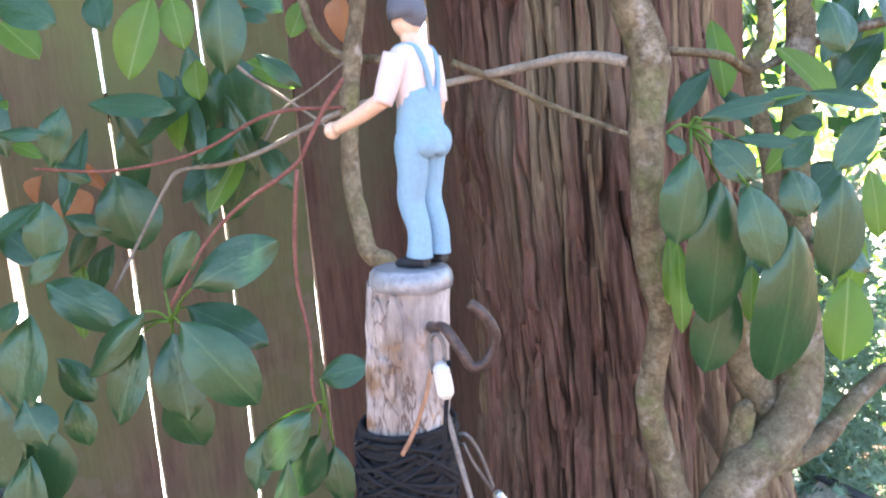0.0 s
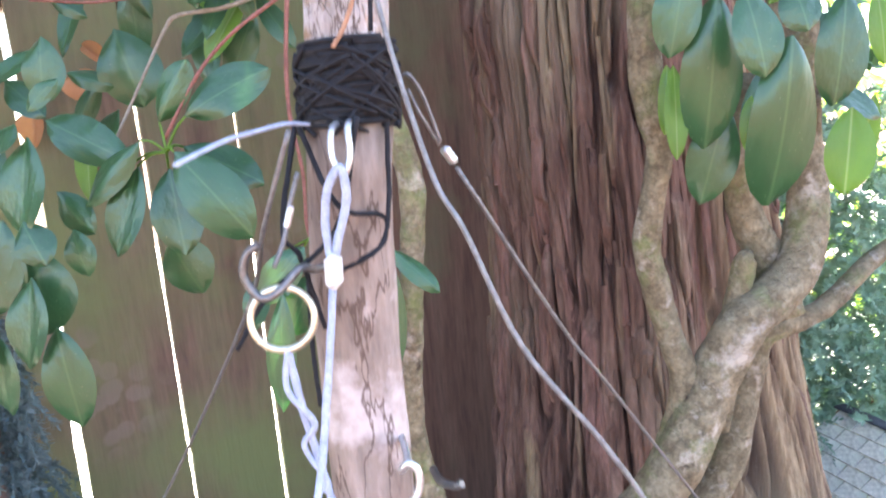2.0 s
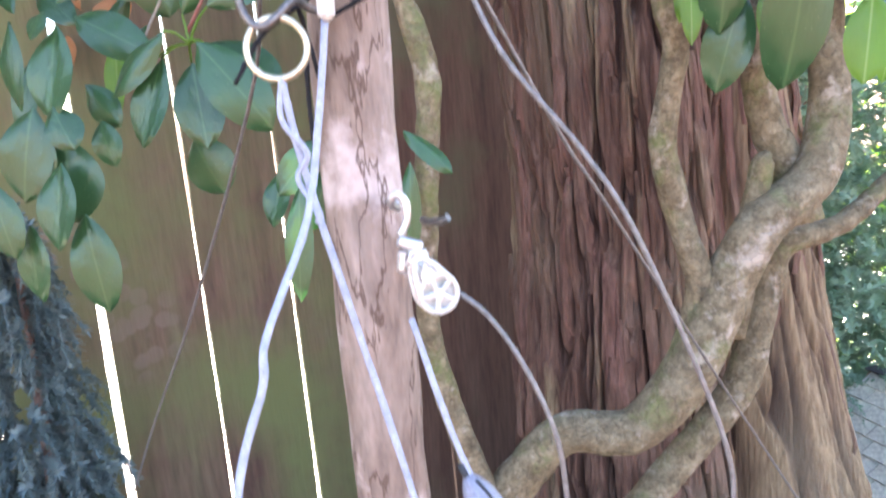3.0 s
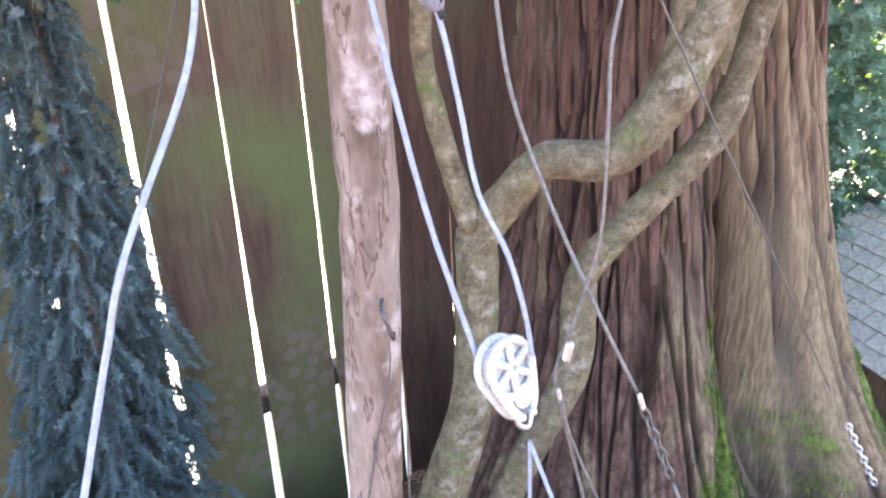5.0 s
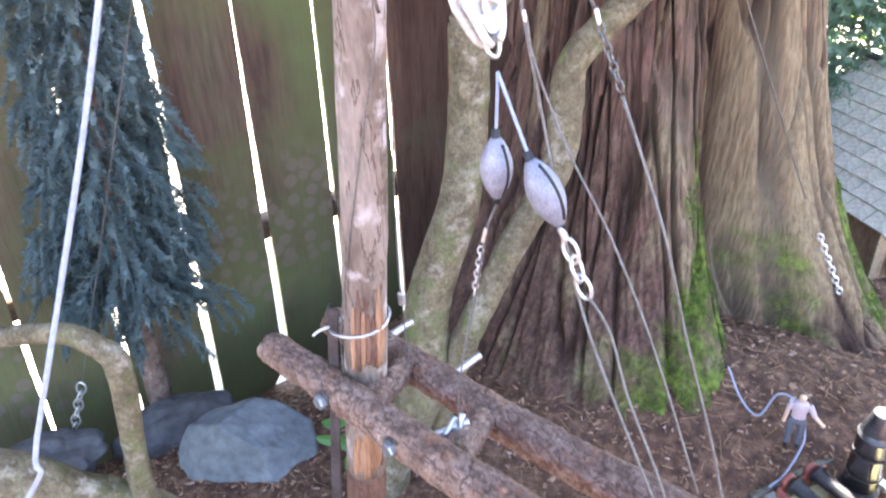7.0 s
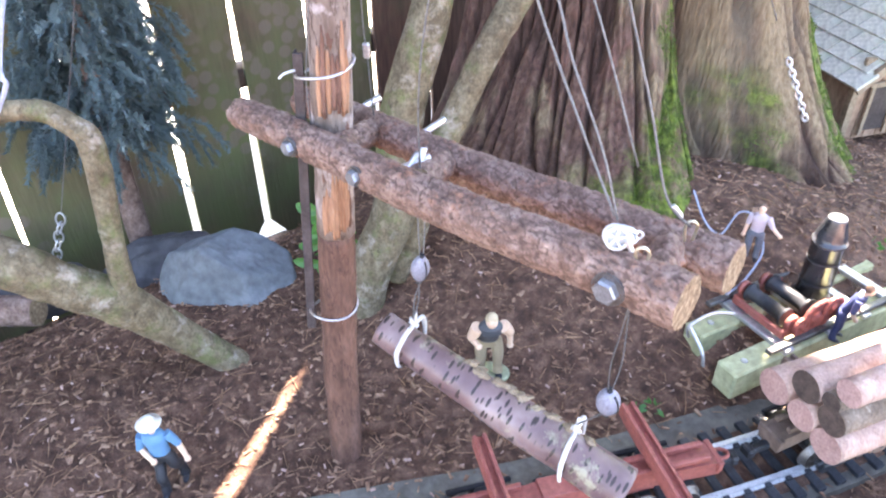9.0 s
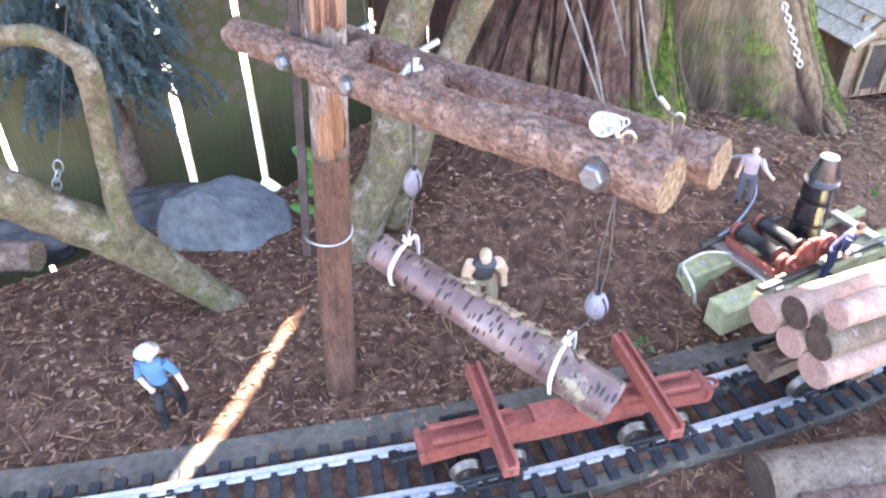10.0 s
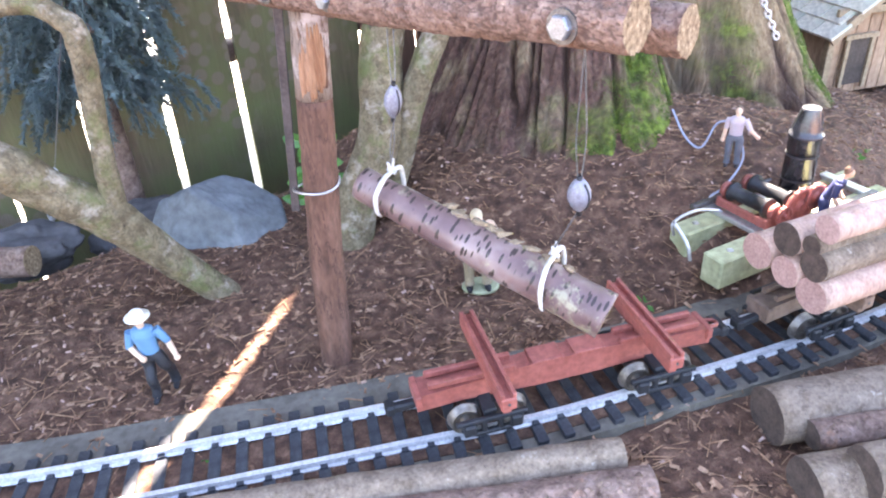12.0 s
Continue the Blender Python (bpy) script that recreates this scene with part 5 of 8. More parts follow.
def rhododendron():
    t = tagged(empty("rhododendron", pose(-0.114, 0.45, 0)), "old rhododendron with mossy crooked stems and leathery green leaves", "shrub")
    inv = t.matrix_world.inverted()
    def stem(name, pts, radii, mat=LIMB, rough=0.0014, segs=18, per=9, freq=60):
        ob = part(name, tube(pts, radii, segs, per, rough, freq), mat, t)
        ob.matrix_parent_inverse = inv
    stem("main_stem", [(-0.125, 0.445, -0.04), (-0.105, 0.452, 0.05), (-0.067, 0.47, 0.14), (-0.058, 0.50, 0.25), (-0.022, 0.52, 0.371), (-0.013, 0.54, 0.468), (-0.012, 0.548, 0.552)], [0.032, 0.029, 0.027, 0.0265, 0.023, 0.021, 0.021], segs=26)
    stem("limb", [(-0.015, 0.55, 0.545), (0.02, 0.546, 0.592), (0.056, 0.54, 0.628), (0.113, 0.53, 0.633), (0.158, 0.53, 0.685), (0.193, 0.54, 0.753), (0.218, 0.54, 0.797), (0.262, 0.56, 0.826), (0.284, 0.58, 0.872), (0.290, 0.6, 0.94), (0.288, 0.6, 1.03), (0.30, 0.61, 1.15), (0.29, 0.61, 1.4)], [0.021, 0.019, 0.0175, 0.019, 0.0215, 0.02, 0.019, 0.018, 0.017, 0.014, 0.013, 0.011, 0.008], segs=26)
    stem("limb", [(-0.075, 0.475, 0.03), (-0.05, 0.48, 0.09), (-0.018, 0.49, 0.195), (0.035, 0.52, 0.312), (0.080, 0.54, 0.40), (0.088, 0.55, 0.47), (0.092, 0.553, 0.51), (0.125, 0.56, 0.55), (0.191, 0.58, 0.615), (0.219, 0.59, 0.65), (0.240, 0.6, 0.722), (0.257, 0.6, 0.765), (0.316, 0.62, 0.778), (0.384, 0.65, 0.819), (0.5, 0.68, 0.87)], [0.017, 0.0165, 0.017, 0.0165, 0.0175, 0.0185, 0.0165, 0.015, 0.015, 0.0155, 0.0145, 0.012, 0.0095, 0.008, 0.006], segs=26)
    stem("limb", [(0.155, 0.548, 0.68), (0.170, 0.54, 0.745), (0.160, 0.54, 0.79), (0.152, 0.54, 0.82), (0.142, 0.53, 0.872), (0.151, 0.52, 0.938), (0.141, 0.51, 0.987), (0.139, 0.5, 1.068), (0.144, 0.5, 1.121), (0.131, 0.5, 1.163), (0.122, 0.5, 1.2), (0.10, 0.5, 1.4)], [0.013, 0.0115, 0.0105, 0.011, 0.0105, 0.0095, 0.0115, 0.0115, 0.0135, 0.0125, 0.011, 0.009], segs=22)
    stem("limb", [(-0.016, 0.54, 0.565), (-0.041, 0.53, 0.666), (-0.05, 0.52, 0.73), (-0.046, 0.51, 0.79), (-0.038, 0.5, 0.861), (-0.031, 0.5, 0.924), (-0.037, 0.5, 0.965), (-0.046, 0.5, 0.998), (-0.060, 0.5, 1.012), (-0.067, 0.51, 1.066), (-0.058, 0.51, 1.143), (-0.048, 0.51, 1.195), (-0.03, 0.51, 1.4)], [0.012, 0.0105, 0.0095, 0.0085, 0.009, 0.0095, 0.009, 0.007, 0.0065, 0.0068, 0.0065, 0.006, 0.005], segs=20)
    stem("limb", [(0.20, 0.56, 0.70), (0.212, 0.555, 0.775), (0.222, 0.55, 0.84), (0.225, 0.55, 0.848)], [0.011, 0.012, 0.009, 0.006], segs=16)
    stem("limb", [(0.262, 0.57, 0.79), (0.250, 0.58, 0.84), (0.235, 0.58, 0.875), (0.226, 0.575, 0.93), (0.235, 0.57, 0.99)], [0.016, 0.0155, 0.014, 0.012, 0.009])
    for pts, r, mat in ((T1, (0.0042, 0.0034, 0.0022, 0.0016, 0.001), TWIG), (T2, (0.0034, 0.003), LIMB), (T3, (0.0028, 0.002), LIMB), (T4, (0.003, 0.0045), LIMB), (T5, (0.006, 0.0085), LIMB), (T6, (0.001, 0.0014), RED_TWIG), (T7, (0.0012, 0.0017), RED_TWIG), (T8, (0.0017, 0.0011), RED_TWIG), (T9, (0.0014, 0.001), TWIG), (T10, (0.001, 0.0008), TWIG)):
        stem("twig", pts, list(r), mat, 0.0003, 9, 6, 120)
    for rows, meshes, label in ((LEAVES_RIGHT, GREEN_LEAVES, ""), (LEAVES_RIGHT_UP, GREEN_LEAVES, ""), (LEAVES_RIGHT_PALE, PALE_LEAVES, "yellow-green leaf coloured as if backlit"), (LEAVES_LEFT, GREEN_LEAVES, ""), (LEAVES_LEFT_EDGE, GREEN_LEAVES, ""), (LEAVES_TOP, GREEN_LEAVES, ""), (LEAVES_PALE, PALE_LEAVES, "yellow-green leaf coloured as if backlit"), (LEAVES_LOW, GREEN_LEAVES, ""), (LEAVES_BEHIND, GREEN_LEAVES, ""), (LEAVES_DEAD, DEAD_LEAVES, "curled brown dead leaf")):
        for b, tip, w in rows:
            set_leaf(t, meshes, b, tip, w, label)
    # leaf stalks of the whorls
    for hub, rows in (((-0.20, 0.487, 0.973), LEAVES_LEFT), ((0.157, 0.462, 1.075), LEAVES_RIGHT), ((0.157, 0.465, 1.076), LEAVES_RIGHT_UP), ((-0.10, 0.488, 0.905), LEAVES_LOW)):
        for b, tip, w in rows:
            if (Vector(b) - Vector(hub)).length < 0.075:
                stem("leaf_stalk", [hub, Vector(hub).lerp(Vector(b), 0.5) + Vector((0, 0, 0.003)), b], [0.0011, 0.0008], LEAF_PALE, 0, 6, 3)
    rnd = random.Random(21)
    # more leaves deeper in the crown, upper left, before the fence
    for i in range(46):
        p = Vector((rnd.uniform(-0.52, -0.14), rnd.uniform(0.54, 0.66), rnd.uniform(0.99, 1.22)))
        if p.z < 1.06 and p.x > -0.3:
            continue
        a = rnd.uniform(0, 6.28)
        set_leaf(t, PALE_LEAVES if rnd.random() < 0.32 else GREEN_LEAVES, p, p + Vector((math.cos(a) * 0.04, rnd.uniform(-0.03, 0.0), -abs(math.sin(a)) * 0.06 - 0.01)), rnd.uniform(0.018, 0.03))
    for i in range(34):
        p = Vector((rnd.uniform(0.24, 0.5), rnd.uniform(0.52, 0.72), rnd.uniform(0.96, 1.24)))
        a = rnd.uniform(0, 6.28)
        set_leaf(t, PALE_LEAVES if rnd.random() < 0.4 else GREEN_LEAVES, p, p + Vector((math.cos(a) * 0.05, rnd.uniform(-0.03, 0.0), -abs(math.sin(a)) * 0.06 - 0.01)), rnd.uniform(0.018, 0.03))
    for b, tip, w in (((-0.292, 0.450, 0.898), (-0.301, 0.438, 0.837), 0.035), ((-0.288, 0.460, 0.859), (-0.279, 0.448, 0.786), 0.034), ((-0.339, 0.470, 0.853), (-0.341, 0.458, 0.795), 0.031), ((-0.290, 0.450, 0.937), (-0.275, 0.438, 0.910), 0.027), ((-0.274, 0.480, 0.925), (-0.267, 0.468, 0.894), 0.023), ((-0.354, 0.460, 0.886), (-0.345, 0.448, 0.832), 0.032)):
        set_leaf(t, GREEN_LEAVES, b, tip, w)

    # unseen leaves added above to shade the upper fence, continuing the shrub
    verts, faces = [], []
    while len(faces) < 300:
        p = Vector((rnd.uniform(-0.75, 0.02), rnd.uniform(0.3, 0.8), rnd.uniform(1.42, 1.85)))
        if -0.685 * p.x + 0.728 * p.y > 0.84 or noise.noise(p * 5) < -0.1:
            continue
        a = rnd.uniform(0, 6.283)
        d = Vector((math.cos(a), math.sin(a), rnd.uniform(-0.9, 0.1)))
        w = Vector((-math.sin(a), math.cos(a), rnd.uniform(-0.3, 0.3)))
        L, k = rnd.uniform(0.05, 0.09), len(verts)
        verts += [p, p + d * L * 0.4 + w * L * 0.22, p + d * L, p + d * L * 0.4 - w * L * 0.22]
        faces.append((k, k + 1, k + 2, k + 3))
    me = bpy.data.meshes.new("upper_leaves")
    me.from_pydata([tuple(v) for v in verts], [], faces)
    me.materials.append(LEAF)
    up = new("upper_leaves", me)
    up.parent, up.matrix_parent_inverse = t, inv
    tagged(up, "unseen leathery leaves added overhead to shade the fence", kind="stuff")


rhododendron()


# ---- needle shrubs ----
def sprays(rows, needle, rnd, step, width=0.0011, fan=1.0):
    """Twigs with rows of flat needles; rows: (start, end, droop)."""
    verts, faces = [], []
    for a, b, droop in rows:
        d = b - a
        n = max(3, int(d.length / step))
        side = d.cross(Vector((0, 0, 1)))
        side = side.normalized() if side.length > 1e-5 else Vector((1, 0, 0))
        up = side.cross(d).normalized()
        prev = None
        for i in range(n + 1):
            f = i / n
            p = a + d * f - Vector((0, 0, droop * f * f))
            dn = d.normalized()
            for q in range(3):
                ang = rnd.uniform(0, 6.283)
                out = (side * math.cos(ang) + up * math.sin(ang) * fan + dn * 0.7).normalized()
                L = needle * rnd.uniform(0.7, 1.2)
                w = out.cross(dn).normalized() * width
                k = len(verts)
                verts += [p - w, p + w, p + out * L + w * 0.4, p + out * L - w * 0.4]
                faces.append((k, k + 1, k + 2, k + 3))
            if prev is not None:
                k = len(verts)
                verts += [prev - side * 0.0007, prev + side * 0.0007, p + side * 0.0005, p - side * 0.0005]
                faces.append((k, k + 1, k + 2, k + 3))
            prev = p
    return verts, faces


def stuff_mesh(name, verts, faces, mat, smooth=False):
    me = bpy.data.meshes.new(name)
    me.from_pydata([tuple(v) for v in verts], [], faces)
    me.materials.append(mat)
    return new(name, me)


def spruce():
    base = Vector((-0.5, 0.59, -0.05))
    t = tagged(empty("dwarf_spruce", Matrix.Translation(base)), "dwarf blue spruce with drooping grey-blue needles before the fence", "tree")
    inv = t.matrix_world.inverted()
    tr = part("trunk", tube([base - Vector((0, 0, 0.14)), base + Vector((0.005, 0, 0.25)), base + Vector((0.03, 0.01, 0.55)), base + Vector((0.05, 0.01, 0.92))], [0.019, 0.016, 0.009, 0.002], 14, 8, 0.0012), BARK, t)
    tr.matrix_parent_inverse = inv
    rnd = random.Random(5)
    for lvl in range(26):
        f = lvl / 25
        z = 0.215 + 0.68 * f
        reach = 0.118 * (1 - f) ** 0.75 + 0.02
        cx = base.x + 0.05 * f
        rows = []
        for k in range(13 if f < 0.7 else 8):
            a = k * 2.4 + lvl * 1.1 + rnd.uniform(-0.4, 0.4)
            r = reach * rnd.uniform(0.7, 1.1)
            o = Vector((cx, base.y, base.z + z))
            e = o + Vector((math.cos(a) * r, math.sin(a) * r * 0.7, rnd.uniform(-0.02, 0.02) + 0.012))
            rows.append((o.lerp(e, 0.2), e, 0.035 * r / 0.15))
            for q in range(6):
                u = rnd.uniform(0.35, 1.0)
                st = o.lerp(e, u) - Vector((0, 0, 0.035 * r / 0.15 * u * u))
                b = a + rnd.choice((-1, 1)) * rnd.uniform(0.2, 0.9)
                l = rnd.uniform(0.028, 0.055) * (1 - 0.4 * f)
                rows.append((st, st + Vector((math.cos(b) * l * 0.5, math.sin(b) * l * 0.5, -l * rnd.uniform(0.5, 1.0))), 0.006))
        v, fc = sprays(rows, 0.0078, rnd, 0.0017, 0.0011)
        ob = stuff_mesh("branch_whorl", v, fc, SPRUCE)
        ob.parent, ob.matrix_parent_inverse = t, inv


spruce()


def juniper():
    rnd = random.Random(9)
    t = tagged(empty("juniper_hedge", pose(0.95, 1.75, -0.1)), "dense blue-green juniper shrub behind the little hut", "shrub")
    inv = t.matrix_world.inverted()
    for c in range(58):
        x, y = (rnd.uniform(0.45, 1.75), rnd.uniform(1.55, 1.95)) if c < 30 else (rnd.uniform(0.42, 0.9), rnd.uniform(1.5, 1.75))
        top = rnd.uniform(0.45, 0.78) if c < 30 else rnd.uniform(0.75, 1.0)
        rows = []
        for k in range(60 if c < 30 else 95):
            z = rnd.uniform(-0.1, top)
            a = rnd.uniform(3.14, 6.28)
            s = Vector((x + rnd.gauss(0, 0.07), y + rnd.uniform(-0.1, 0.05), z))
            l = rnd.uniform(0.05, 0.13)
            rows.append((s, s + Vector((math.cos(a) * l * 0.6, math.sin(a) * l * 0.8, rnd.uniform(-0.5, 0.7) * l)), 0.02))
        v, fc = sprays(rows, 0.016, rnd, 0.007, 0.0022)
        ob = stuff_mesh("branch", v, fc, JUNIPER)
        ob.parent, ob.matrix_parent_inverse = t, inv


juniper()


def leaf_cloud(name, n, box_lo, box_hi, size, mat, seed, keep=None):
    rnd = random.Random(seed)
    verts, faces = [], []
    while len(faces) < n:
        p = Vector([rnd.uniform(a, b) for a, b in zip(box_lo, box_hi)])
        if keep and not keep(p):
            continue
        d = Vector((rnd.gauss(0, 1), rnd.gauss(0, 1), rnd.gauss(0, 1))).normalized()
        w = d.orthogonal().normalized()
        L = size * rnd.uniform(0.6, 1.3)
        k = len(verts)
        verts += [p, p + d * L * 0.5 + w * L * 0.22, p + d * L, p + d * L * 0.5 - w * L * 0.22]
        faces.append((k, k + 1, k + 2, k + 3))
    return stuff_mesh(name, verts, faces, mat)


def clumps(p, f=2.6, cut=0.02):
    return noise.noise(p * f) + 0.5 * noise.noise(p * f * 2.3) > cut


ob = leaf_cloud("garden_foliage", 9000, (0.1, 2.4, -0.1), (3.2, 3.6, 2.4), 0.09, FAR_LEAF, 4, lambda p: clumps(p, 2.4, 0.05))
tagged(ob, "bright sunlit yellow-green garden foliage in the distance", "foliage", kind="stuff")
ob = leaf_cloud("garden_foliage", 2600, (0.55, 2.0, 0.2), (2.6, 2.4, 1.9), 0.08, LEAF, 14, lambda p: clumps(p, 2.9, 0.12))
tagged(ob, "dark green garden foliage in the distance", "foliage", kind="stuff")


def crown():
    """Flat unseen cedar sprays, added overhead to block the sun, with a few holes."""
    s = SUN_TO / SUN_TO.z
    rnd = random.Random(31)
    def shade(p):
        g = p - s * (p.z - 0.16)            # where its shadow falls
        # holes placed so that sun falls on the load, the boiler and the streak
        if (Vector((g.x, g.y)) - Vector((0.5, 0.27))).length < 0.135 or (Vector((g.x, g.y)) - Vector((0.42, 0.455))).length < 0.085:
            return False
        if -0.32 < g.x < -0.08 and g.y < 0.45:
            return False
        return True
    verts, faces = [], []
    while len(faces) < 24000:
        p = Vector((rnd.uniform(-0.35, 1.9), rnd.uniform(0.6, 3.0), rnd.uniform(2.25, 2.5)))
        if not shade(p):
            continue
        a = rnd.uniform(0, 6.283)
        d = Vector((math.cos(a), math.sin(a), rnd.uniform(-0.5, 0.2)))
        w = Vector((-math.sin(a), math.cos(a), rnd.uniform(-0.2, 0.2)))
        L = rnd.uniform(0.05, 0.1)
        k = len(verts)
        verts += [p, p + d * L * 0.4 + w * L * 0.3, p + d * L, p + d * L * 0.4 - w * L * 0.3]
        faces.append((k, k + 1, k + 2, k + 3))
    ob = stuff_mesh("crown", verts, faces, JUNIPER)
    ob.parent, ob.matrix_parent_inverse = CEDAR_TREE, CEDAR_TREE.matrix_world.inverted()
    tagged(ob, "unseen flat green cedar sprays added overhead for shade")


crown()


def seedling():
    c = Vector((-0.155, 0.465, 0.0))
    t = tagged(empty("seedling", Matrix.Translation(c)), "young bright green broad-leaved plant behind the pole", "plant")
    inv = t.matrix_world.inverted()
    rnd = random.Random(14)
    for k in range(20):
        a = k * 2.4 + rnd.uniform(-0.3, 0.3)
        h, L = 0.025 + 0.0062 * k, rnd.uniform(0.03, 0.048)
        b = c + Vector((0.006 * math.cos(a), 0.004 * math.sin(a), h))
        set_leaf(t, SEED_LEAVES, b, b + Vector((math.cos(a) * L, math.sin(a) * L * 0.6 - 0.008, rnd.uniform(-0.012, 0.02))), rnd.uniform(0.014, 0.022))
    o = part("stem", tube([c - Vector((0, 0, 0.03)), c + Vector((0, 0, 0.14))], [0.002, 0.0012], 7), SEED_LEAF, t)
    o.matrix_parent_inverse = inv


SEED_LEAF = leaf_mat("seedling_leaf", (0.035, 0.12, 0.028), (0.08, 0.22, 0.045), 0.35, 0.3)
SEED_LEAVES = [leaf_mesh("leaf", SEED_LEAF, 0.1, 0.3, 0.02)]
seedling()


# ---- figures ----
def limb_of(bm, pts, radii, mat, segs=12, squash=1.0):
    n = len(bm.faces)
    tube(pts, radii, segs, 5, bm=bm, squash=squash)
    bm.faces.ensure_lookup_table()
    for f in bm.faces[n:]:
        f.material_index = mat


def ball(bm, c, r, mat, sx=1, sy=1, sz=1):
    n = len(bm.faces)
    bmesh.ops.create_uvsphere(bm, u_segments=14, v_segments=9, radius=1, matrix=Matrix.Translation(c) @ Matrix.Diagonal((r * sx, r * sy, r * sz, 1)))
    bm.faces.ensure_lookup_table()
    for f in bm.faces[n:]:
        f.material_index = mat


def plain_mat(name, c, rough=0.55):
    return rough_mat(name, [tuple(v * 0.85 for v in c), c], 80, rough=rough, dist=0.0002)


def weld(bm):
    """Join the shells of a moulded figure into one body by a small face inside it at each touching place."""
    bm.verts.ensure_lookup_table()
    left, shells = set(bm.verts), []
    while left:
        todo, shell = [left.pop()], []
        while todo:
            v = todo.pop()
            shell.append(v)
            for e in v.link_edges:
                o = e.other_vert(v)
                if o in left:
                    left.remove(o)
                    todo.append(o)
        shells.append(shell)
    shells.sort(key=len, reverse=True)
    body = shells[0]
    rest = shells[1:]
    while rest:
        co = np.array([v.co[:] for v in body])
        best = None
        for sh in rest:
            p = np.array([v.co[:] for v in sh])
            d = ((p[:, None, :] - co[None, :, :]) ** 2).sum(2)
            k = int(d.argmin())
            if best is None or d.flat[k] < best[0]:
                best = (d.flat[k], sh, k // len(co), k % len(co))
        _, sh, i, j = best
        a, b = sh[i], body[j]
        c = a.link_edges[0].other_vert(a)
        bm.faces.new((a, b, c))
        body = body + sh
        rest = [q for q in rest if q is not sh]


def figure(name, m, h, mats, label, arms, hat=None, legs=((-0.07, -0.02), (0.08, 0.0)), lean=0.0, braces=False, bare=False):
    """A small painted figure, h tall, facing -y, as one plain mesh. mats: skin, top, trousers, shoes, hat. arms: elbow and hand, left and right."""
    bm = bmesh.new()
    hip = 0.48
    def up(x, y, z):
        return Vector((x, y - lean * max(0, z - hip), z))
    path = []
    for s, (fx, fy) in zip((-1, 1), legs):
        leg = [(fx, fy, 0.045), (fx, fy + 0.004, 0.075), (fx * 0.97, fy * 0.9 + 0.006, 0.15), (fx * 0.95, fy * 0.8 - 0.02, 0.26), (fx * 0.7 + s * 0.02, -0.012, 0.36), (s * 0.055, 0, hip)]
        path += leg if s < 0 else leg[::-1]
        limb_of(bm, [(fx, fy + 0.03, 0.022), (fx * 1.05, fy - 0.05, 0.024), (fx * 1.1, fy - 0.1, 0.018)], [0.03, 0.034, 0.02], 3, 10, 0.7)
    wide = [0.052, 0.047, 0.045, 0.052, 0.058, 0.068]
    limb_of(bm, path, wide + wide[::-1], 2)
    limb_of(bm, [up(0, 0, 0.44), up(0, 0.005, 0.52)], [0.1, 0.102], 2, 16, 0.7)
    limb_of(bm, [up(0, 0.005, 0.50), up(0, 0, 0.62), up(0, -0.005, 0.74), up(0, 0, 0.81), up(0, 0, 0.835)], [0.098, 0.1, 0.122, 0.1, 0.045], 1, 18, 0.68)
    limb_of(bm, [up(0, 0, 0.82), up(0, -0.01, 0.88)], [0.036, 0.034], 0)
    ball(bm, up(0, -0.012, 0.92), 0.06, 0, 0.9, 1, 1.15)
    ball(bm, up(0, 0.008, 0.94), 0.061, 4, 0.95, 1, 1.05)
    for s, (el, ha) in zip((-1, 1), arms):
        sh = up(s * 0.115, 0, 0.785)
        el, ha = up(*el), up(*ha)
        limb_of(bm, [sh, sh.lerp(el, 0.55), el], [0.047, 0.044, 0.036] if not bare else [0.06, 0.055, 0.044], 0 if bare else 1)
        limb_of(bm, [el.lerp(sh, 0.1), el.lerp(ha, 0.5), ha], [0.032, 0.03, 0.024], 0)
        ball(bm, ha + (ha - el).normalized() * 0.02, 0.033, 0)
    if hat:
        n = len(bm.faces)
        c = up(0, -0.01, 0.955)
        lathe(hat, 20, Matrix.Translation(c), bm)
        bm.faces.ensure_lookup_table()
        for f in bm.faces[n:]:
            f.material_index = 4
    if braces:
        for s in (-1, 1):
            limb_of(bm, [up(s * 0.018, 0.070, 0.62), up(s * 0.034, 0.077, 0.70), up(s * 0.052, 0.064, 0.785), up(s * 0.058, 0.03, 0.818), up(s * 0.058, -0.03, 0.816), up(s * 0.055, -0.066, 0.775)], [0.012] * 6, 2, 7)
        limb_of(bm, [up(0, 0.004, 0.43), up(0, 0.006, 0.5), up(0, 0.006, 0.58), up(0, 0.012, 0.655), up(0, 0.02, 0.70)], [0.118, 0.116, 0.104, 0.098, 0.06], 2, 18, 0.74)
        for s in (-1, 1):
            ball(bm, up(s * 0.05, 0.05, 0.475), 0.06, 2, 1, 0.8, 1.1)
    weld(bm)
    ob = link(name, bm, mats)
    ob.matrix_world = m @ Matrix.Diagonal((h, h, h, 1))
    return tagged(ob, label, "figurine")


BRIM = [(0.115, -0.006), (0.12, 0.004), (0.068, 0.006), (0.064, 0.05), (0.045, 0.068), (0.01, 0.07)]
CAP = [(0.07, -0.035), (0.074, 0.0), (0.064, 0.045), (0.03, 0.07), (0.005, 0.075)]
BLUE_SHIRT, DENIM, PINK_SHIRT = plain_mat("blue_shirt_paint", (0.11, 0.25, 0.42)), plain_mat("light_denim_paint", (0.22, 0.38, 0.52)), plain_mat("pale_pink_paint", (0.72, 0.6, 0.58))
BLACK_PAINT, WHITE_PAINT, HAIR = plain_mat("black_paint", (0.025, 0.025, 0.03)), plain_mat("white_paint", (0.74, 0.7, 0.64)), plain_mat("brown_hair_paint", (0.16, 0.1, 0.07))
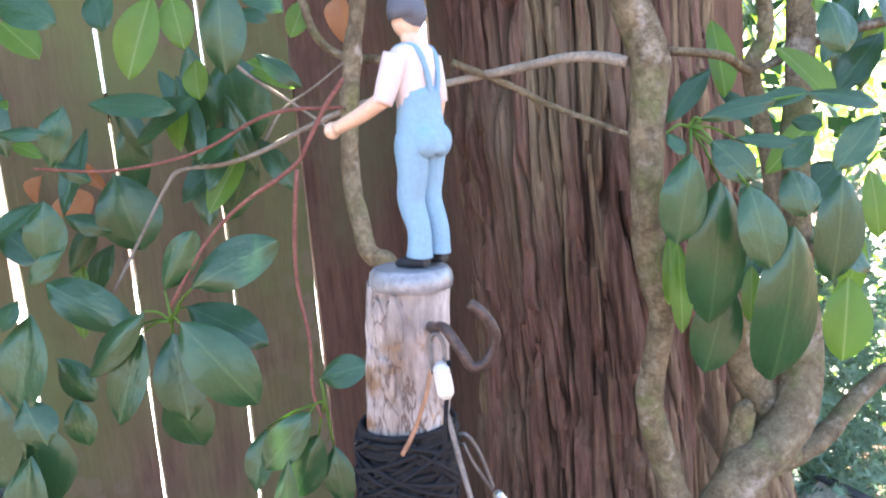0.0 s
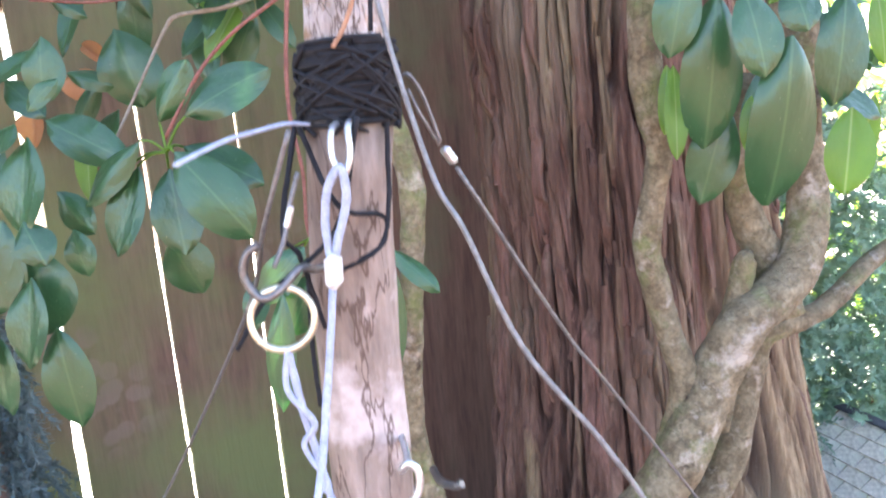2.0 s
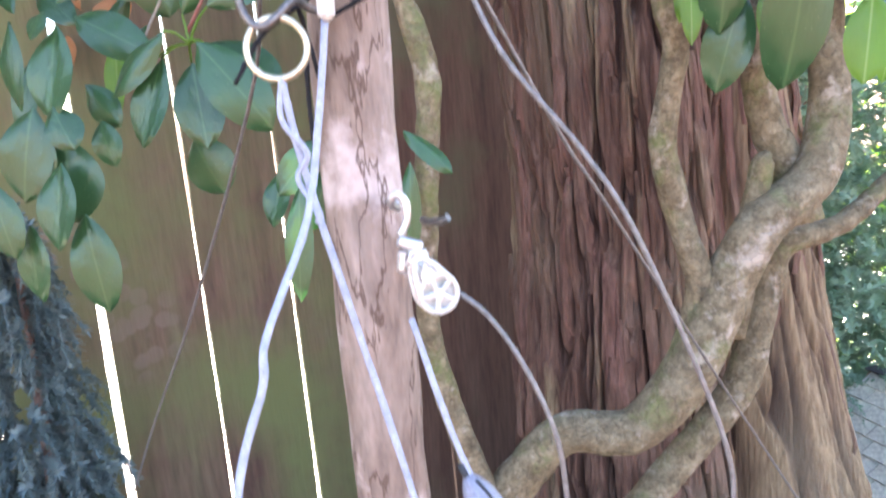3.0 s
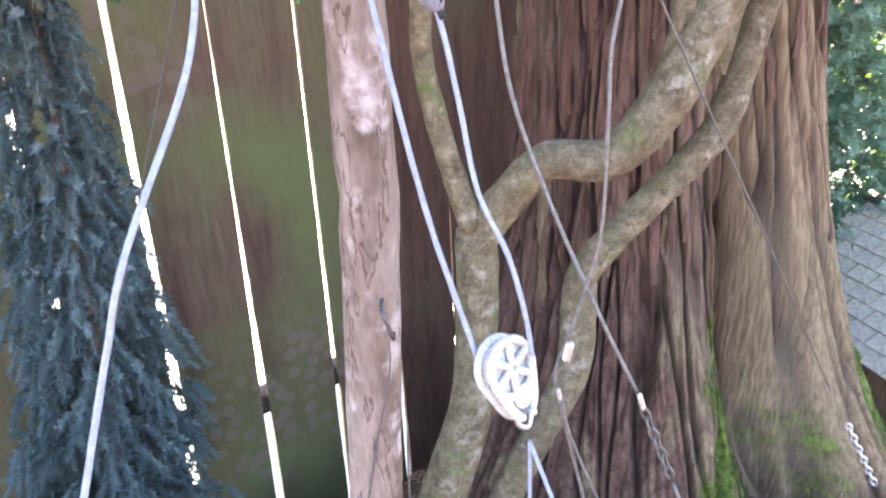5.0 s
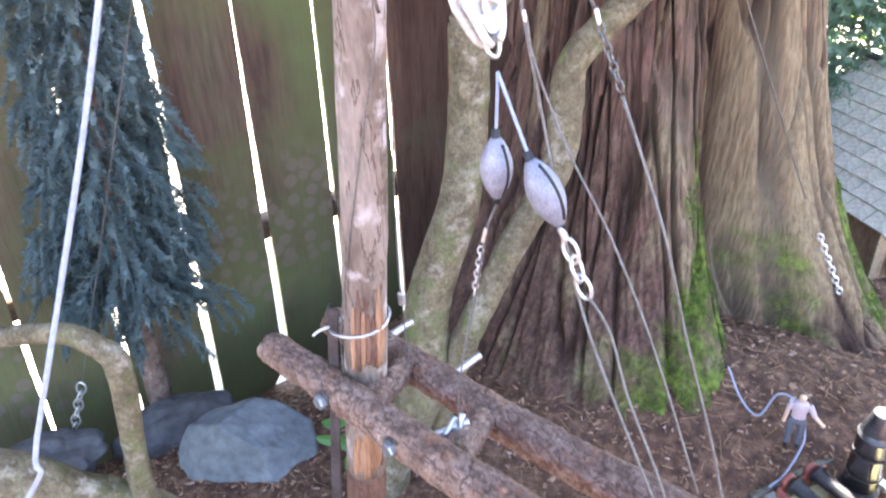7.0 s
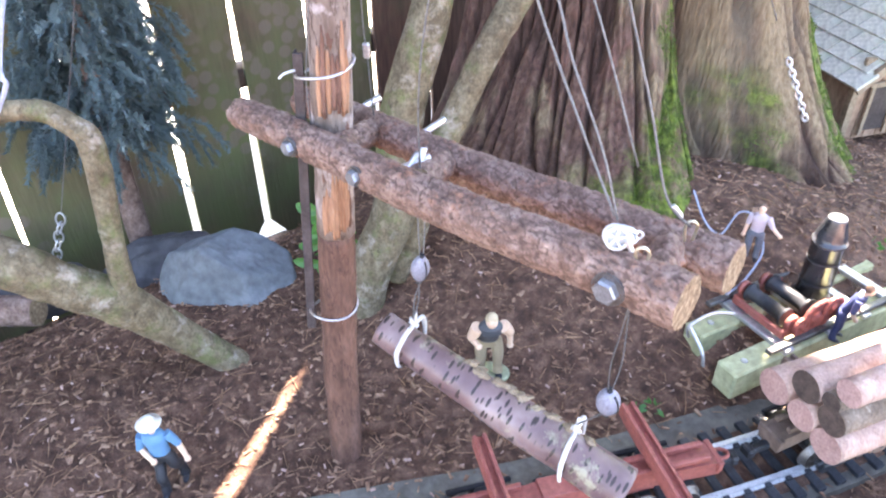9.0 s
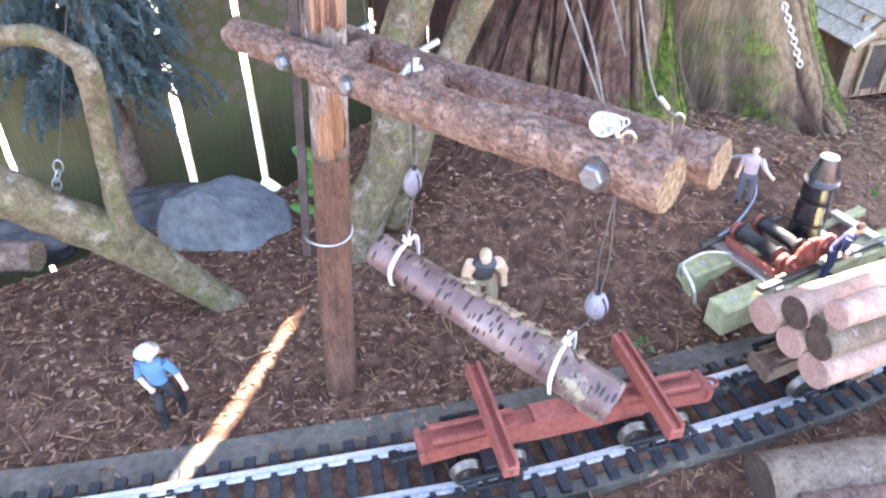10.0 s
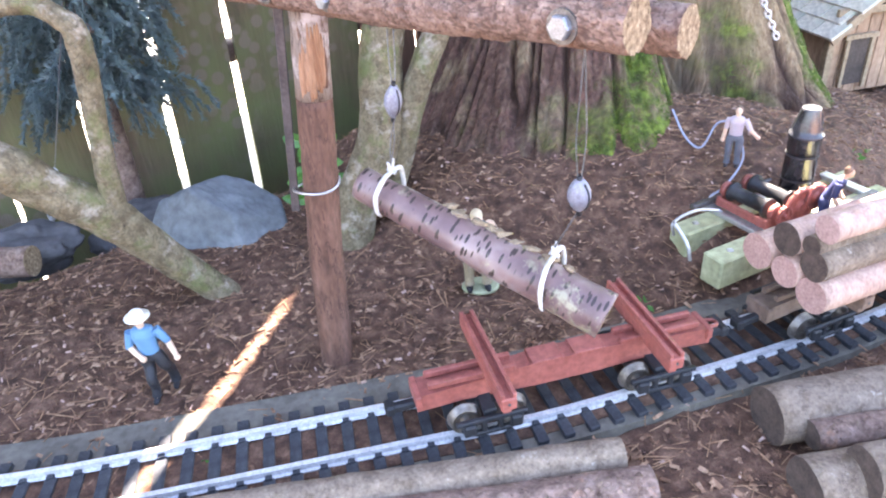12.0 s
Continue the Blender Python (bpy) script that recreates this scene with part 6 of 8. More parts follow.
SLATE, NAVY, TAN, VEST = plain_mat("slate_hat_paint", (0.11, 0.12, 0.15)), plain_mat("navy_paint", (0.04, 0.05, 0.12)), plain_mat("tan_paint", (0.33, 0.26, 0.17)), plain_mat("dark_vest_paint", (0.07, 0.075, 0.09))
BLOND = plain_mat("blond_hair_paint", (0.52, 0.42, 0.28))
STAND = plain_mat("pale_green_stand", (0.36, 0.38, 0.24))
LILAC = plain_mat("lilac_shirt_paint", (0.5, 0.42, 0.46))

figure("figurine", pose(-0.0060, 0.191, 1.0497, 0, 0, -120), 0.070, [SKIN, PINK_SHIRT, DENIM, BLACK_PAINT, SLATE], "painted figurine in blue dungarees and slate cap on the pole",
       (((-0.16, 0.0, 0.62), (-0.15, -0.04, 0.5)), ((0.155, -0.05, 0.62), (0.12, -0.3, 0.55))), CAP, ((-0.055, 0.0), (0.05, -0.02)), 0.0, True)
figure("figurine", pose(-0.249, 0.152, 0.0, 0, 0, 14), 0.1, [SKIN, BLUE_SHIRT, BLACK_PAINT, BLACK_PAINT, WHITE_PAINT], "painted figurine in blue shirt and white hat standing on mulch",
       (((-0.17, 0.0, 0.6), (-0.05, -0.1, 0.53)), ((0.2, 0.0, 0.62), (0.25, -0.05, 0.47))), BRIM, ((-0.03, -0.1), (0.12, 0.1)))
figure("figurine", pose(0.058, 0.333, 0.004, 0, 0, 10), 0.120, [SKIN, VEST, TAN, BLACK_PAINT, BLOND], "muscular painted figurine in dark vest standing behind the log",
       (((-0.17, -0.05, 0.62), (-0.12, -0.14, 0.6)), ((0.19, 0.0, 0.62), (0.2, -0.06, 0.46))), None, ((-0.07, 0.0), (0.1, 0.0)), 0.55, bare=True)
figure("figurine", pose(0.365, 0.478, 0.088, 0, 0, -20), 0.077, [SKIN, LILAC, SLATE, BLACK_PAINT, HAIR], "small painted figurine in pale shirt beside the tree roots",
       (((-0.15, 0.0, 0.62), (-0.17, -0.04, 0.46)), ((0.21, -0.03, 0.63), (0.32, -0.06, 0.55))), None)
figure("figurine", pose(0.443, 0.383, 0.052, 0, 0, 60), 0.082, [SKIN, NAVY, NAVY, BLACK_PAINT, HAIR], "painted figurine in navy overalls bending at the winch",
       (((-0.16, -0.06, 0.6), (-0.12, -0.16, 0.5)), ((0.17, -0.05, 0.6), (0.14, -0.17, 0.5))), None, ((-0.07, 0.0), (0.08, 0.0)), 0.45)


tagged(link("figurine_stand", lathe([(0.017, 0.0), (0.017, 0.003), (0.015, 0.004)], 20, Matrix.Translation((0.062, 0.338, ground_at(0.062, 0.338) + 0.003)) @ Matrix.Diagonal((1.3, 1, 1, 1))), STAND), "pale green oval stand under a figurine", "stand")


def pole_cap():
    m = Matrix.Translation((-0.0122, 0.191, 1.0425)) @ Matrix.Rotation(radians(3), 4, "Y")
    ob = link("pedestal", lathe([(0.0112, 0.002), (0.0115, 0.004), (0.0112, 0.006), (0.0102, 0.0072), (0.0098, 0.0074)], 28, m), PEDESTAL)
    tagged(ob, "round glossy grey pedestal on the pole's top", "pedestal")


PEDESTAL = rough_mat("glossy_grey_pedestal", [(0.1, 0.105, 0.12), (0.34, 0.35, 0.38)], 90, rough=0.3, spec=0.7, dist=0.0003)
BLACK_GLOSS = rough_mat("glossy_black", [(0.015, 0.016, 0.02), (0.05, 0.052, 0.06)], 60, rough=0.22, spec=0.6, dist=0.0003)
pole_cap()


# ---- rigging ----
def cable(name, pts, r, mat, label, per=6, segs=8, category="cable", twist=0.0):
    ob = link(name, tube(pts, [r, r], segs, per, twist, 500), mat)
    return tagged(ob, label, category)


def sleeve(c, d, size, mat=None, label="crimped metal cable sleeve"):
    d = Vector(d).normalized()
    m = Matrix.Translation(c) @ d.to_track_quat("Z", "Y").to_matrix().to_4x4()
    ob = link("cable_sleeve", box(size[0], size[1], size[2], m, size[0] * 0.22), mat or STEEL, False)
    return tagged(ob, label, "sleeve")


def sinker(a, b, r, label="grey egg-shaped lead weight on a wire"):
    a, b = Vector(a), Vector(b)
    d = b - a
    L = d.length
    m = Matrix.Translation(a) @ d.to_track_quat("Z", "Y").to_matrix().to_4x4()
    t = tagged(empty("lead_weight", m), label, "weight")
    prof = [(r * max(0.2, math.sin(math.pi * (0.06 + 0.88 * i / 12)) ** 0.75), L * i / 12) for i in range(13)]
    part("body", lathe(prof, 22), LEAD, t, "grey lead body")
    part("rubber_core", tube([(0, 0, -0.004), (0, 0, L + 0.003)], [r * 0.26, r * 0.26], 8), BLACK_PLASTIC, t, "black rubber core")
    out = m.to_3x3().inverted() @ Vector((0.75, -0.65, 0))
    turn = math.atan2(out.y, out.x)
    slot = [Matrix.Rotation(turn, 3, "Z") @ Vector((pr * 0.97, 0, z)) for pr, z in prof[1:-1]]
    part("slot", tube(slot, [r * 0.11, r * 0.11], 6, straight=True), BLACK_PLASTIC, t, "dark slot along one side")
    return t


def chain(a, b, n, r, mat, label, sag=0.0):
    a, b = Vector(a), Vector(b)
    t = tagged(empty("chain", Matrix.Translation(a)), label, "chain")
    d = (b - a) / n
    for i in range(n):
        c = a + d * (i + 0.5)
        m = d.to_track_quat("Y", "Z").to_matrix()
        o = part("link", tube([c + m @ (Vector((0.4 * math.cos(q), 0.68 * math.sin(q), 0)) if i % 2 else Vector((0, 0.68 * math.sin(q), 0.4 * math.cos(q)))) * d.length for q in [2 * math.pi * k / 14 for k in range(15)]], [r, r], 7, straight=True, caps=False), mat, t)
        o.matrix_parent_inverse = t.matrix_world.inverted()
    return t


def pulley(c, r, axis, down, mat, label, spokes=6):
    """A sheave between two pierced cheeks, with a shackle at its lower end."""
    axis, down = Vector(axis).normalized(), Vector(down).normalized()
    x = down.cross(axis).normalized()
    axis = x.cross(down).normalized()
    m = Matrix((x, down, axis)).transposed().to_4x4()
    m.translation = Vector(c)
    t = tagged(empty("pulley", m), label, "pulley")
    part("sheave", lathe([(r * 0.95, -0.0022), (r * 0.78, 0.0), (r * 0.95, 0.0022)], 26), mat, t, "white plastic sheave")
    for s in (-1, 1):
        zc = s * 0.0036
        rim = [Vector((r * math.cos(a), r * math.sin(a) * (1.0 if math.sin(a) < 0 else 1.0), zc)) for a in [2 * math.pi * i / 30 for i in range(31)]]
        cheek = part("cheek", tube(rim, [r * 0.16, r * 0.16], 7, straight=True, caps=False), mat, t, "pierced white cheek plate")
        for k in range(spokes):
            a = 2 * math.pi * k / spokes + 0.3
            part("spoke", tube([(0, 0, zc), (r * math.cos(a), r * math.sin(a), zc)], [r * 0.15, r * 0.15], 6, 2), mat, cheek)
        part("hub", lathe([(r * 0.28, -0.0008), (r * 0.28, 0.0008)], 14, Matrix.Translation((0, 0, zc))), mat, cheek)
        for q in (-1, 1):
            part("side_bar", tube([(q * r * 0.95, r * 0.2, zc), (q * r * 0.55, r * 1.5, zc * 0.8), (q * r * 0.2, r * 1.95, zc * 0.6)], [r * 0.2, r * 0.17], 7), mat, cheek)
        part("tail_hub", lathe([(r * 0.42, -0.0008), (r * 0.42, 0.0008)], 14, Matrix.Translation((0, r * 1.15, zc))), mat, cheek)
    part("pin", tube([(0, r * 1.75, -0.0075), (0, r * 1.75, 0.0075)], [r * 0.12, r * 0.12], 8), STEEL, t, "steel pin")
    part("shackle", tube([(-r * 0.3, r * 1.75, 0), (-r * 0.34, r * 2.2, 0), (0, r * 2.5, 0), (r * 0.34, r * 2.2, 0), (r * 0.3, r * 1.75, 0)], [r * 0.1, r * 0.1], 7), STEEL, t, "steel shackle")
    return t


def cord_wrap():
    """Black braided cord wound round the pole, with crossing turns and loose ends below."""
    t = tagged(empty("cord_wrap", Matrix.Translation(pole_at(0.985))), "black braided cord wound tightly round the pole's neck", "cord")
    inv = t.matrix_world.inverted()
    rnd = random.Random(2)
    def turn(z0, z1, ph, r, thick, arc=6.9, n=34):
        pts = []
        for i in range(n + 1):
            f = i / n
            a = ph + arc * f
            c = pole_at(z0 + (z1 - z0) * f)
            pts.append(c + Vector((math.cos(a) * r, math.sin(a) * r, 0)))
        o = part("turn", tube(pts, [thick, thick], 7, straight=True, rough=0.00035, freq=900), BLACK_CORD, t)
        o.matrix_parent_inverse = inv
    for i in range(27):
        z = 0.982 + i * 0.00086
        turn(z, z + 0.0013 + rnd.uniform(-0.0008, 0.0008), rnd.uniform(0, 6), 0.0134 + 0.0006 * math.sin(i * 1.7), 0.0008)
    for i in range(26):
        s = rnd.choice((-1, 1))
        turn(0.98 + rnd.uniform(0, 0.006), 1.005 - rnd.uniform(0, 0.008), rnd.uniform(0, 6.28), 0.0143 + rnd.uniform(0, 0.0008), 0.00065, s * rnd.uniform(1.2, 3.4), 18)
    for pts in ([(-0.0325, 0.186, 0.985), (-0.037, 0.175, 0.957), (-0.034, 0.178, 0.948), (-0.0315, 0.186, 0.925)],
                [(-0.014, 0.179, 0.985), (-0.0235, 0.179, 0.955), (-0.042, 0.172, 0.94), (-0.052, 0.168, 0.926)],
                [(-0.032, 0.185, 0.985), (-0.022, 0.178, 0.962), (-0.0115, 0.186, 0.957), (-0.010, 0.188, 0.953)],
                [(-0.007, 0.189, 0.985), (-0.010, 0.184, 0.953), (-0.017, 0.178, 0.946), (-0.028, 0.181, 0.942)],
                [(-0.0345, 0.186, 0.94), (-0.036, 0.186, 0.92), (-0.0365, 0.188, 0.9)]):
        o = part("loose_end", tube(pts, [0.0008, 0.0007], 7, 8, 0.0003, 900), BLACK_CORD, t)
        o.matrix_parent_inverse = inv


cord_wrap()


def rigging():
    # the hook at the pole's top
    cable("screw_hook", [(-0.0075, 0.19, 1.035), (-0.0071, 0.178, 1.0355), (-0.0039, 0.168, 1.0384), (-0.0002, 0.165, 1.0333), (0.0021, 0.1645, 1.0292), (0.0052, 0.1645, 1.0298), (0.0075, 0.165, 1.0330), (0.0082, 0.165, 1.0372), (0.0058, 0.165, 1.0418), (0.0028, 0.165, 1.0446)], 0.0013, RUSTY, "dark rusty screw hook in the pole's top", category="hook")
    cable("cable", [(-0.0075, 0.171, 1.026), (-0.0074, 0.171, 1.0345), (-0.0055, 0.170, 1.0363), (-0.0042, 0.1695, 1.033), (-0.0046, 0.169, 1.026)], 0.0006, GREY_WIRE, "grey wire eye on the top hook")
    sleeve((-0.0050, 0.168, 1.0252), (0.1, 0, -1), (0.0056, 0.004, 0.009), WHITE_PLASTIC, "white crimped cable sleeve on the pole")
    cable("cable", [(-0.0053, 0.168, 1.0189), (-0.0008, 0.165, 0.9952), (0.0062, 0.16, 0.968), (0.0126, 0.157, 0.9551), (0.0242, 0.152, 0.9264), (0.0429, 0.148, 0.9), (0.0551, 0.145, 0.8774), (0.0735, 0.142, 0.8265), (0.0758, 0.14, 0.803), (0.0715, 0.138, 0.7754), (0.0711, 0.136, 0.7529), (0.0698, 0.135, 0.7125), (0.0641, 0.134, 0.6892), (0.0588, 0.134, 0.6709)], 0.0007, GREY_WIRE, "grey stranded wire sagging beside the pole")
    cable("cord", [(-0.0032, 0.168, 1.030), (-0.005, 0.167, 1.018), (-0.0065, 0.168, 1.005)], 0.0006, BLACK_CORD, "black cord end by the hook", category="cord")
    # torn strip of bark
    cable("bark_strip", [(-0.0085, 0.181, 1.024), (-0.0105, 0.1785, 1.017), (-0.0145, 0.1775, 1.008), (-0.0178, 0.176, 1.003)], 0.0006, SPLIT, "torn strip of pale inner bark", category="bark")
    # guy to the tree
    cable("cable", [(-0.004, 0.204, 0.995), (-0.001, 0.203, 0.9955), (0.0025, 0.205, 0.989), (0.0062, 0.209, 0.975)], 0.0006, GREY_WIRE, "grey wire loop at the pole's neck")
    cable("cable", [(-0.002, 0.206, 0.9915), (0.0005, 0.206, 0.985), (0.0058, 0.2095, 0.974)], 0.0006, GREY_WIRE, "grey wire loop at the pole's neck")
    sleeve((0.0085, 0.2095, 0.9705), (0.6, 0.3, -1), (0.0036, 0.0028, 0.0062))
    cable("cable", [(0.0105, 0.21, 0.9665), (0.045, 0.247, 0.898), (0.064, 0.268, 0.866), (0.13, 0.345, 0.752), (0.24, 0.475, 0.565), (0.3683, 0.63, 0.342), (0.378, 0.645, 0.33)], 0.00075, GREY_WIRE, "pale guy wire from the pole to the tree")
    # staple loop and white cord with its sleeve
    cable("staple", [(-0.0168, 0.187, 0.984), (-0.0160, 0.174, 0.9825), (-0.0158, 0.1715, 0.975), (-0.0180, 0.171, 0.9705), (-0.0205, 0.1715, 0.975), (-0.0203, 0.174, 0.982), (-0.0198, 0.187, 0.984)], 0.0009, STEEL, "shiny staple in the pole", category="staple")
    cable("cord", [(-0.0238, 0.17, 0.949), (-0.0242, 0.170, 0.957), (-0.0225, 0.1695, 0.9665), (-0.0185, 0.1695, 0.9725), (-0.0178, 0.170, 0.964), (-0.0215, 0.17, 0.953), (-0.0228, 0.17, 0.948)], 0.0012, WHITE_CORD, "pale cord looped through the staple", category="cord", twist=0.0002)
    sleeve((-0.0232, 0.169, 0.9455), (-0.05, 0, -1), (0.0068, 0.0042, 0.0094), WHITE_PLASTIC, "white crimped sleeve on the cord")
    cable("cord", [(-0.0242, 0.17, 0.9412), (-0.0275, 0.163, 0.915), (-0.0315, 0.152, 0.888), (-0.0393, 0.13, 0.8626), (-0.0405, 0.126, 0.8514), (-0.0466, 0.12, 0.8329), (-0.05, 0.112, 0.8091), (-0.0546, 0.1, 0.7764), (-0.0671, 0.07, 0.7319), (-0.0753, 0.06, 0.7003), (-0.0911, 0.035, 0.6292), (-0.1235, 0.0, 0.5172), (-0.1333, -0.005, 0.4895), (-0.23, -0.03, 0.36), (-0.55, -0.10, 0.02)], 0.0011, WHITE_CORD, "long pale cord running down from the pole", category="cord", twist=0.0002)
    # hook and ring
    cable("screw_hook", [(-0.0262, 0.19, 0.9448), (-0.0292, 0.175, 0.9452), (-0.0320, 0.169, 0.9470), (-0.0365, 0.166, 0.9428), (-0.0405, 0.165, 0.9405), (-0.0438, 0.165, 0.9419), (-0.0461, 0.165, 0.9474), (-0.0445, 0.165, 0.9525), (-0.0410, 0.165, 0.9548)], 0.0012, DARK_STEEL, "bent steel screw hook in the pole", category="hook")
    tagged(link("ring", hoop((-0.0376, 0.1655, 0.9345), 0.0084, 0.0010, (0.15, -1, 0.1), BRASS), BRASS), "brass ring hanging on the hook", "ring")
    cable("cable", [(-0.0306, 0.174, 0.972), (-0.034, 0.172, 0.962), (-0.0355, 0.17, 0.955), (-0.0385, 0.167, 0.948)], 0.0007, GREY_WIRE, "grey wire on the ring")
    sleeve((-0.034, 0.1715, 0.9605), (-0.35, -0.1, -1), (0.0022, 0.0018, 0.0062))
    cable("cable", [(-0.0306, 0.17, 0.983), (-0.0437, 0.18, 0.9569), (-0.0674, 0.22, 0.9201), (-0.148, 0.31, 0.815), (-0.2376, 0.4, 0.7025), (-0.3519, 0.47, 0.5101), (-0.4044, 0.49, 0.4084), (-0.4473, 0.5, 0.3157), (-0.5445, 0.5, 0.0822)], 0.0007, GREY_WIRE, "thin guy wire running to the ground")
    chain((-0.5445, 0.5, 0.0822), (-0.585, 0.5, -0.01), 6, 0.0014, STEEL, "short galvanised chain at the guy's end")
    chain((0.408, 0.650, 0.272), (0.446, 0.640, 0.195), 11, 0.0016, STEEL, "galvanised chain fixed to the tree root")
    tagged(link("cable_tie", tube([(-0.028, 0.182, 0.984), (-0.0325, 0.175, 0.9847), (-0.0386, 0.168, 0.9835), (-0.0451, 0.16, 0.9817), (-0.0531, 0.15, 0.9777)], [0.0011, 0.0013], 8, 6, squash=0.5), WHITE_CORD), "white plastic cable tie with a loose tail", "cable tie")
    # cord from the ring down to the travelling pulley
    cable("cord", [(-0.0374, 0.165, 0.9267), (-0.0357, 0.165, 0.9107), (-0.0338, 0.166, 0.8973), (-0.0300, 0.163, 0.882), (-0.0233, 0.16, 0.8542), (-0.0115, 0.155, 0.8038), (-0.0005, 0.149, 0.750), (0.0088, 0.145, 0.7102), (0.0188, 0.142, 0.6766), (0.0252, 0.14, 0.6553)], 0.00115, WHITE_CORD, "pale cord from the ring to the pulley", category="cord", twist=0.0002)
    cable("cord", [(-0.0372, 0.1645, 0.9262), (-0.0385, 0.164, 0.915), (-0.0325, 0.1645, 0.905), (-0.0365, 0.1655, 0.898), (-0.0310, 0.164, 0.888), (-0.0322, 0.164, 0.885)], 0.0009, WHITE_CORD, "knotted tail of pale cord", category="cord")
    # upper pulley on its hook
    cable("screw_hook", [(-0.014, 0.195, 0.885), (-0.0105, 0.178, 0.8855), (-0.0108, 0.167, 0.8885), (-0.0085, 0.1645, 0.8915), (-0.0060, 0.1645, 0.889), (-0.0062, 0.1645, 0.884), (-0.0085, 0.1645, 0.8795)], 0.0011, STEEL, "white-painted hook holding a pulley", category="hook")
    cable("screw_hook", [(-0.0035, 0.18, 0.881), (-0.001, 0.172, 0.8815), (0.003, 0.1675, 0.8822), (0.0055, 0.166, 0.8835)], 0.0012, DARK_STEEL, "small rusty hook end", category="hook")
    for k in range(5):
        cable("wire_knot", [(-0.0085 + 0.001 * k, 0.163, 0.878 - 0.0012 * k), (-0.003, 0.160, 0.8765 - 0.002 * k), (-0.0068 + 0.0008 * k, 0.1605, 0.8715 - 0.001 * k), (-0.0022, 0.162, 0.874 - 0.001 * k)], 0.0009, STEEL, "knotted shiny wire round the pulley's eye", category="wire")
    for c, size, tilt in (((-0.0055, 0.1615, 0.8775), (0.0075, 0.004, 0.0028), 18), ((-0.0035, 0.161, 0.8735), (0.0058, 0.0046, 0.0036), -25), ((-0.0018, 0.1605, 0.8698), (0.0036, 0.0036, 0.006), 20), ((-0.0082, 0.162, 0.8725), (0.003, 0.003, 0.0066), 8)):
        m = Matrix.Translation(c) @ Matrix.Rotation(radians(tilt), 4, "Y")
        tagged(link("swivel", box(size[0], size[1], size[2], m, 0.0008), STEEL, False), "small galvanised swivel over the pulley", "swivel")
    pulley((0.0006, 0.160, 0.8635), 0.0053, (0.35, -1, 0.1), (-0.45, -0.1, 1), WHITE_PLASTIC, "white plastic pulley hooked to the pole", 5)
    cable("cord", [(-0.008, 0.165, 0.8543), (-0.0003, 0.16, 0.8261), (0.0057, 0.157, 0.8081), (0.0143, 0.153, 0.7864), (0.0205, 0.15, 0.756), (0.0265, 0.145, 0.7251), (0.0368, 0.143, 0.7017), (0.0432, 0.141, 0.6772), (0.0455, 0.14, 0.6607)], 0.0010, WHITE_CORD, "pale cord from pulley to pulley", category="cord", twist=0.0002)
    sinker((0.0050, 0.157, 0.8075), (0.0148, 0.153, 0.7880), 0.0056)
    cable("cable", [(0.0063, 0.16, 0.8634), (0.0153, 0.158, 0.8554), (0.0246, 0.155, 0.8401), (0.0319, 0.152, 0.8195), (0.0341, 0.15, 0.7928), (0.0394, 0.148, 0.7582), (0.0534, 0.143, 0.7189), (0.0707, 0.135, 0.6799), (0.0842, 0.13, 0.6518)], 0.0008, GREY_WIRE, "grey wire led over the upper pulley")
    sleeve((0.086, 0.129, 0.648), (0.3, 0, -1), (0.0026, 0.002, 0.007))
    chain((0.087, 0.1285, 0.645), (0.0975, 0.123, 0.619), 7, 0.00055, DARK_STEEL, "fine steel chain in the wire")
    cable("cable", [(0.0983, 0.122, 0.6167), (0.1105, 0.115, 0.586), (0.1213, 0.105, 0.5564), (0.1353, 0.1, 0.5086), (0.152, 0.09, 0.457), (0.1653, 0.08, 0.4121), (0.1803, 0.078, 0.3953)], 0.0007, GREY_WIRE, "grey wire down to the boom's end")
    # travelling pulley with its two weights
    pulley((0.0352, 0.1395, 0.6555), 0.0112, (0.95, -0.75, 0.15), (0.32, -0.05, -1), WHITE_PLASTIC, "white plastic pulley hanging in the cord", 6)
    cable("cord", [(0.0445, 0.137, 0.6225), (0.0445, 0.134, 0.609), (0.0443, 0.13, 0.5943)], 0.0008, WHITE_CORD, "short pale cord to a weight", category="cord")
    cable("cord", [(0.0445, 0.137, 0.6225), (0.0525, 0.126, 0.606), (0.0605, 0.115, 0.5899)], 0.0009, WHITE_CORD, "short pale cord to a weight", category="cord")
    sinker((0.0443, 0.13, 0.5943), (0.0450, 0.13, 0.5640), 0.0078)
    sinker((0.0605, 0.115, 0.5899), (0.0750, 0.111, 0.5605), 0.0082)
    sleeve((0.0388, 0.13, 0.543), (-0.2, 0, -1), (0.0022, 0.0018, 0.008))
    cable("cable", [(0.0451, 0.13, 0.5611), (0.0397, 0.13, 0.5449), (0.0353, 0.13, 0.514), (0.0272, 0.132, 0.468), (0.0225, 0.14, 0.4277), (0.0205, 0.15, 0.38), (0.0195, 0.15, 0.36)], 0.0006, GREY_WIRE, "thin wire from weight to boom")
    chain((0.0372, 0.13, 0.536), (0.0335, 0.13, 0.508), 8, 0.0005, STEEL, "fine chain below the weight")
    sleeve((0.0765, 0.1095, 0.5565), (0.5, -0.1, -1), (0.0042, 0.003, 0.0078))
    chain((0.0785, 0.108, 0.5535), (0.0885, 0.102, 0.5285), 3, 0.0010, STEEL, "bright shackles below the weight")
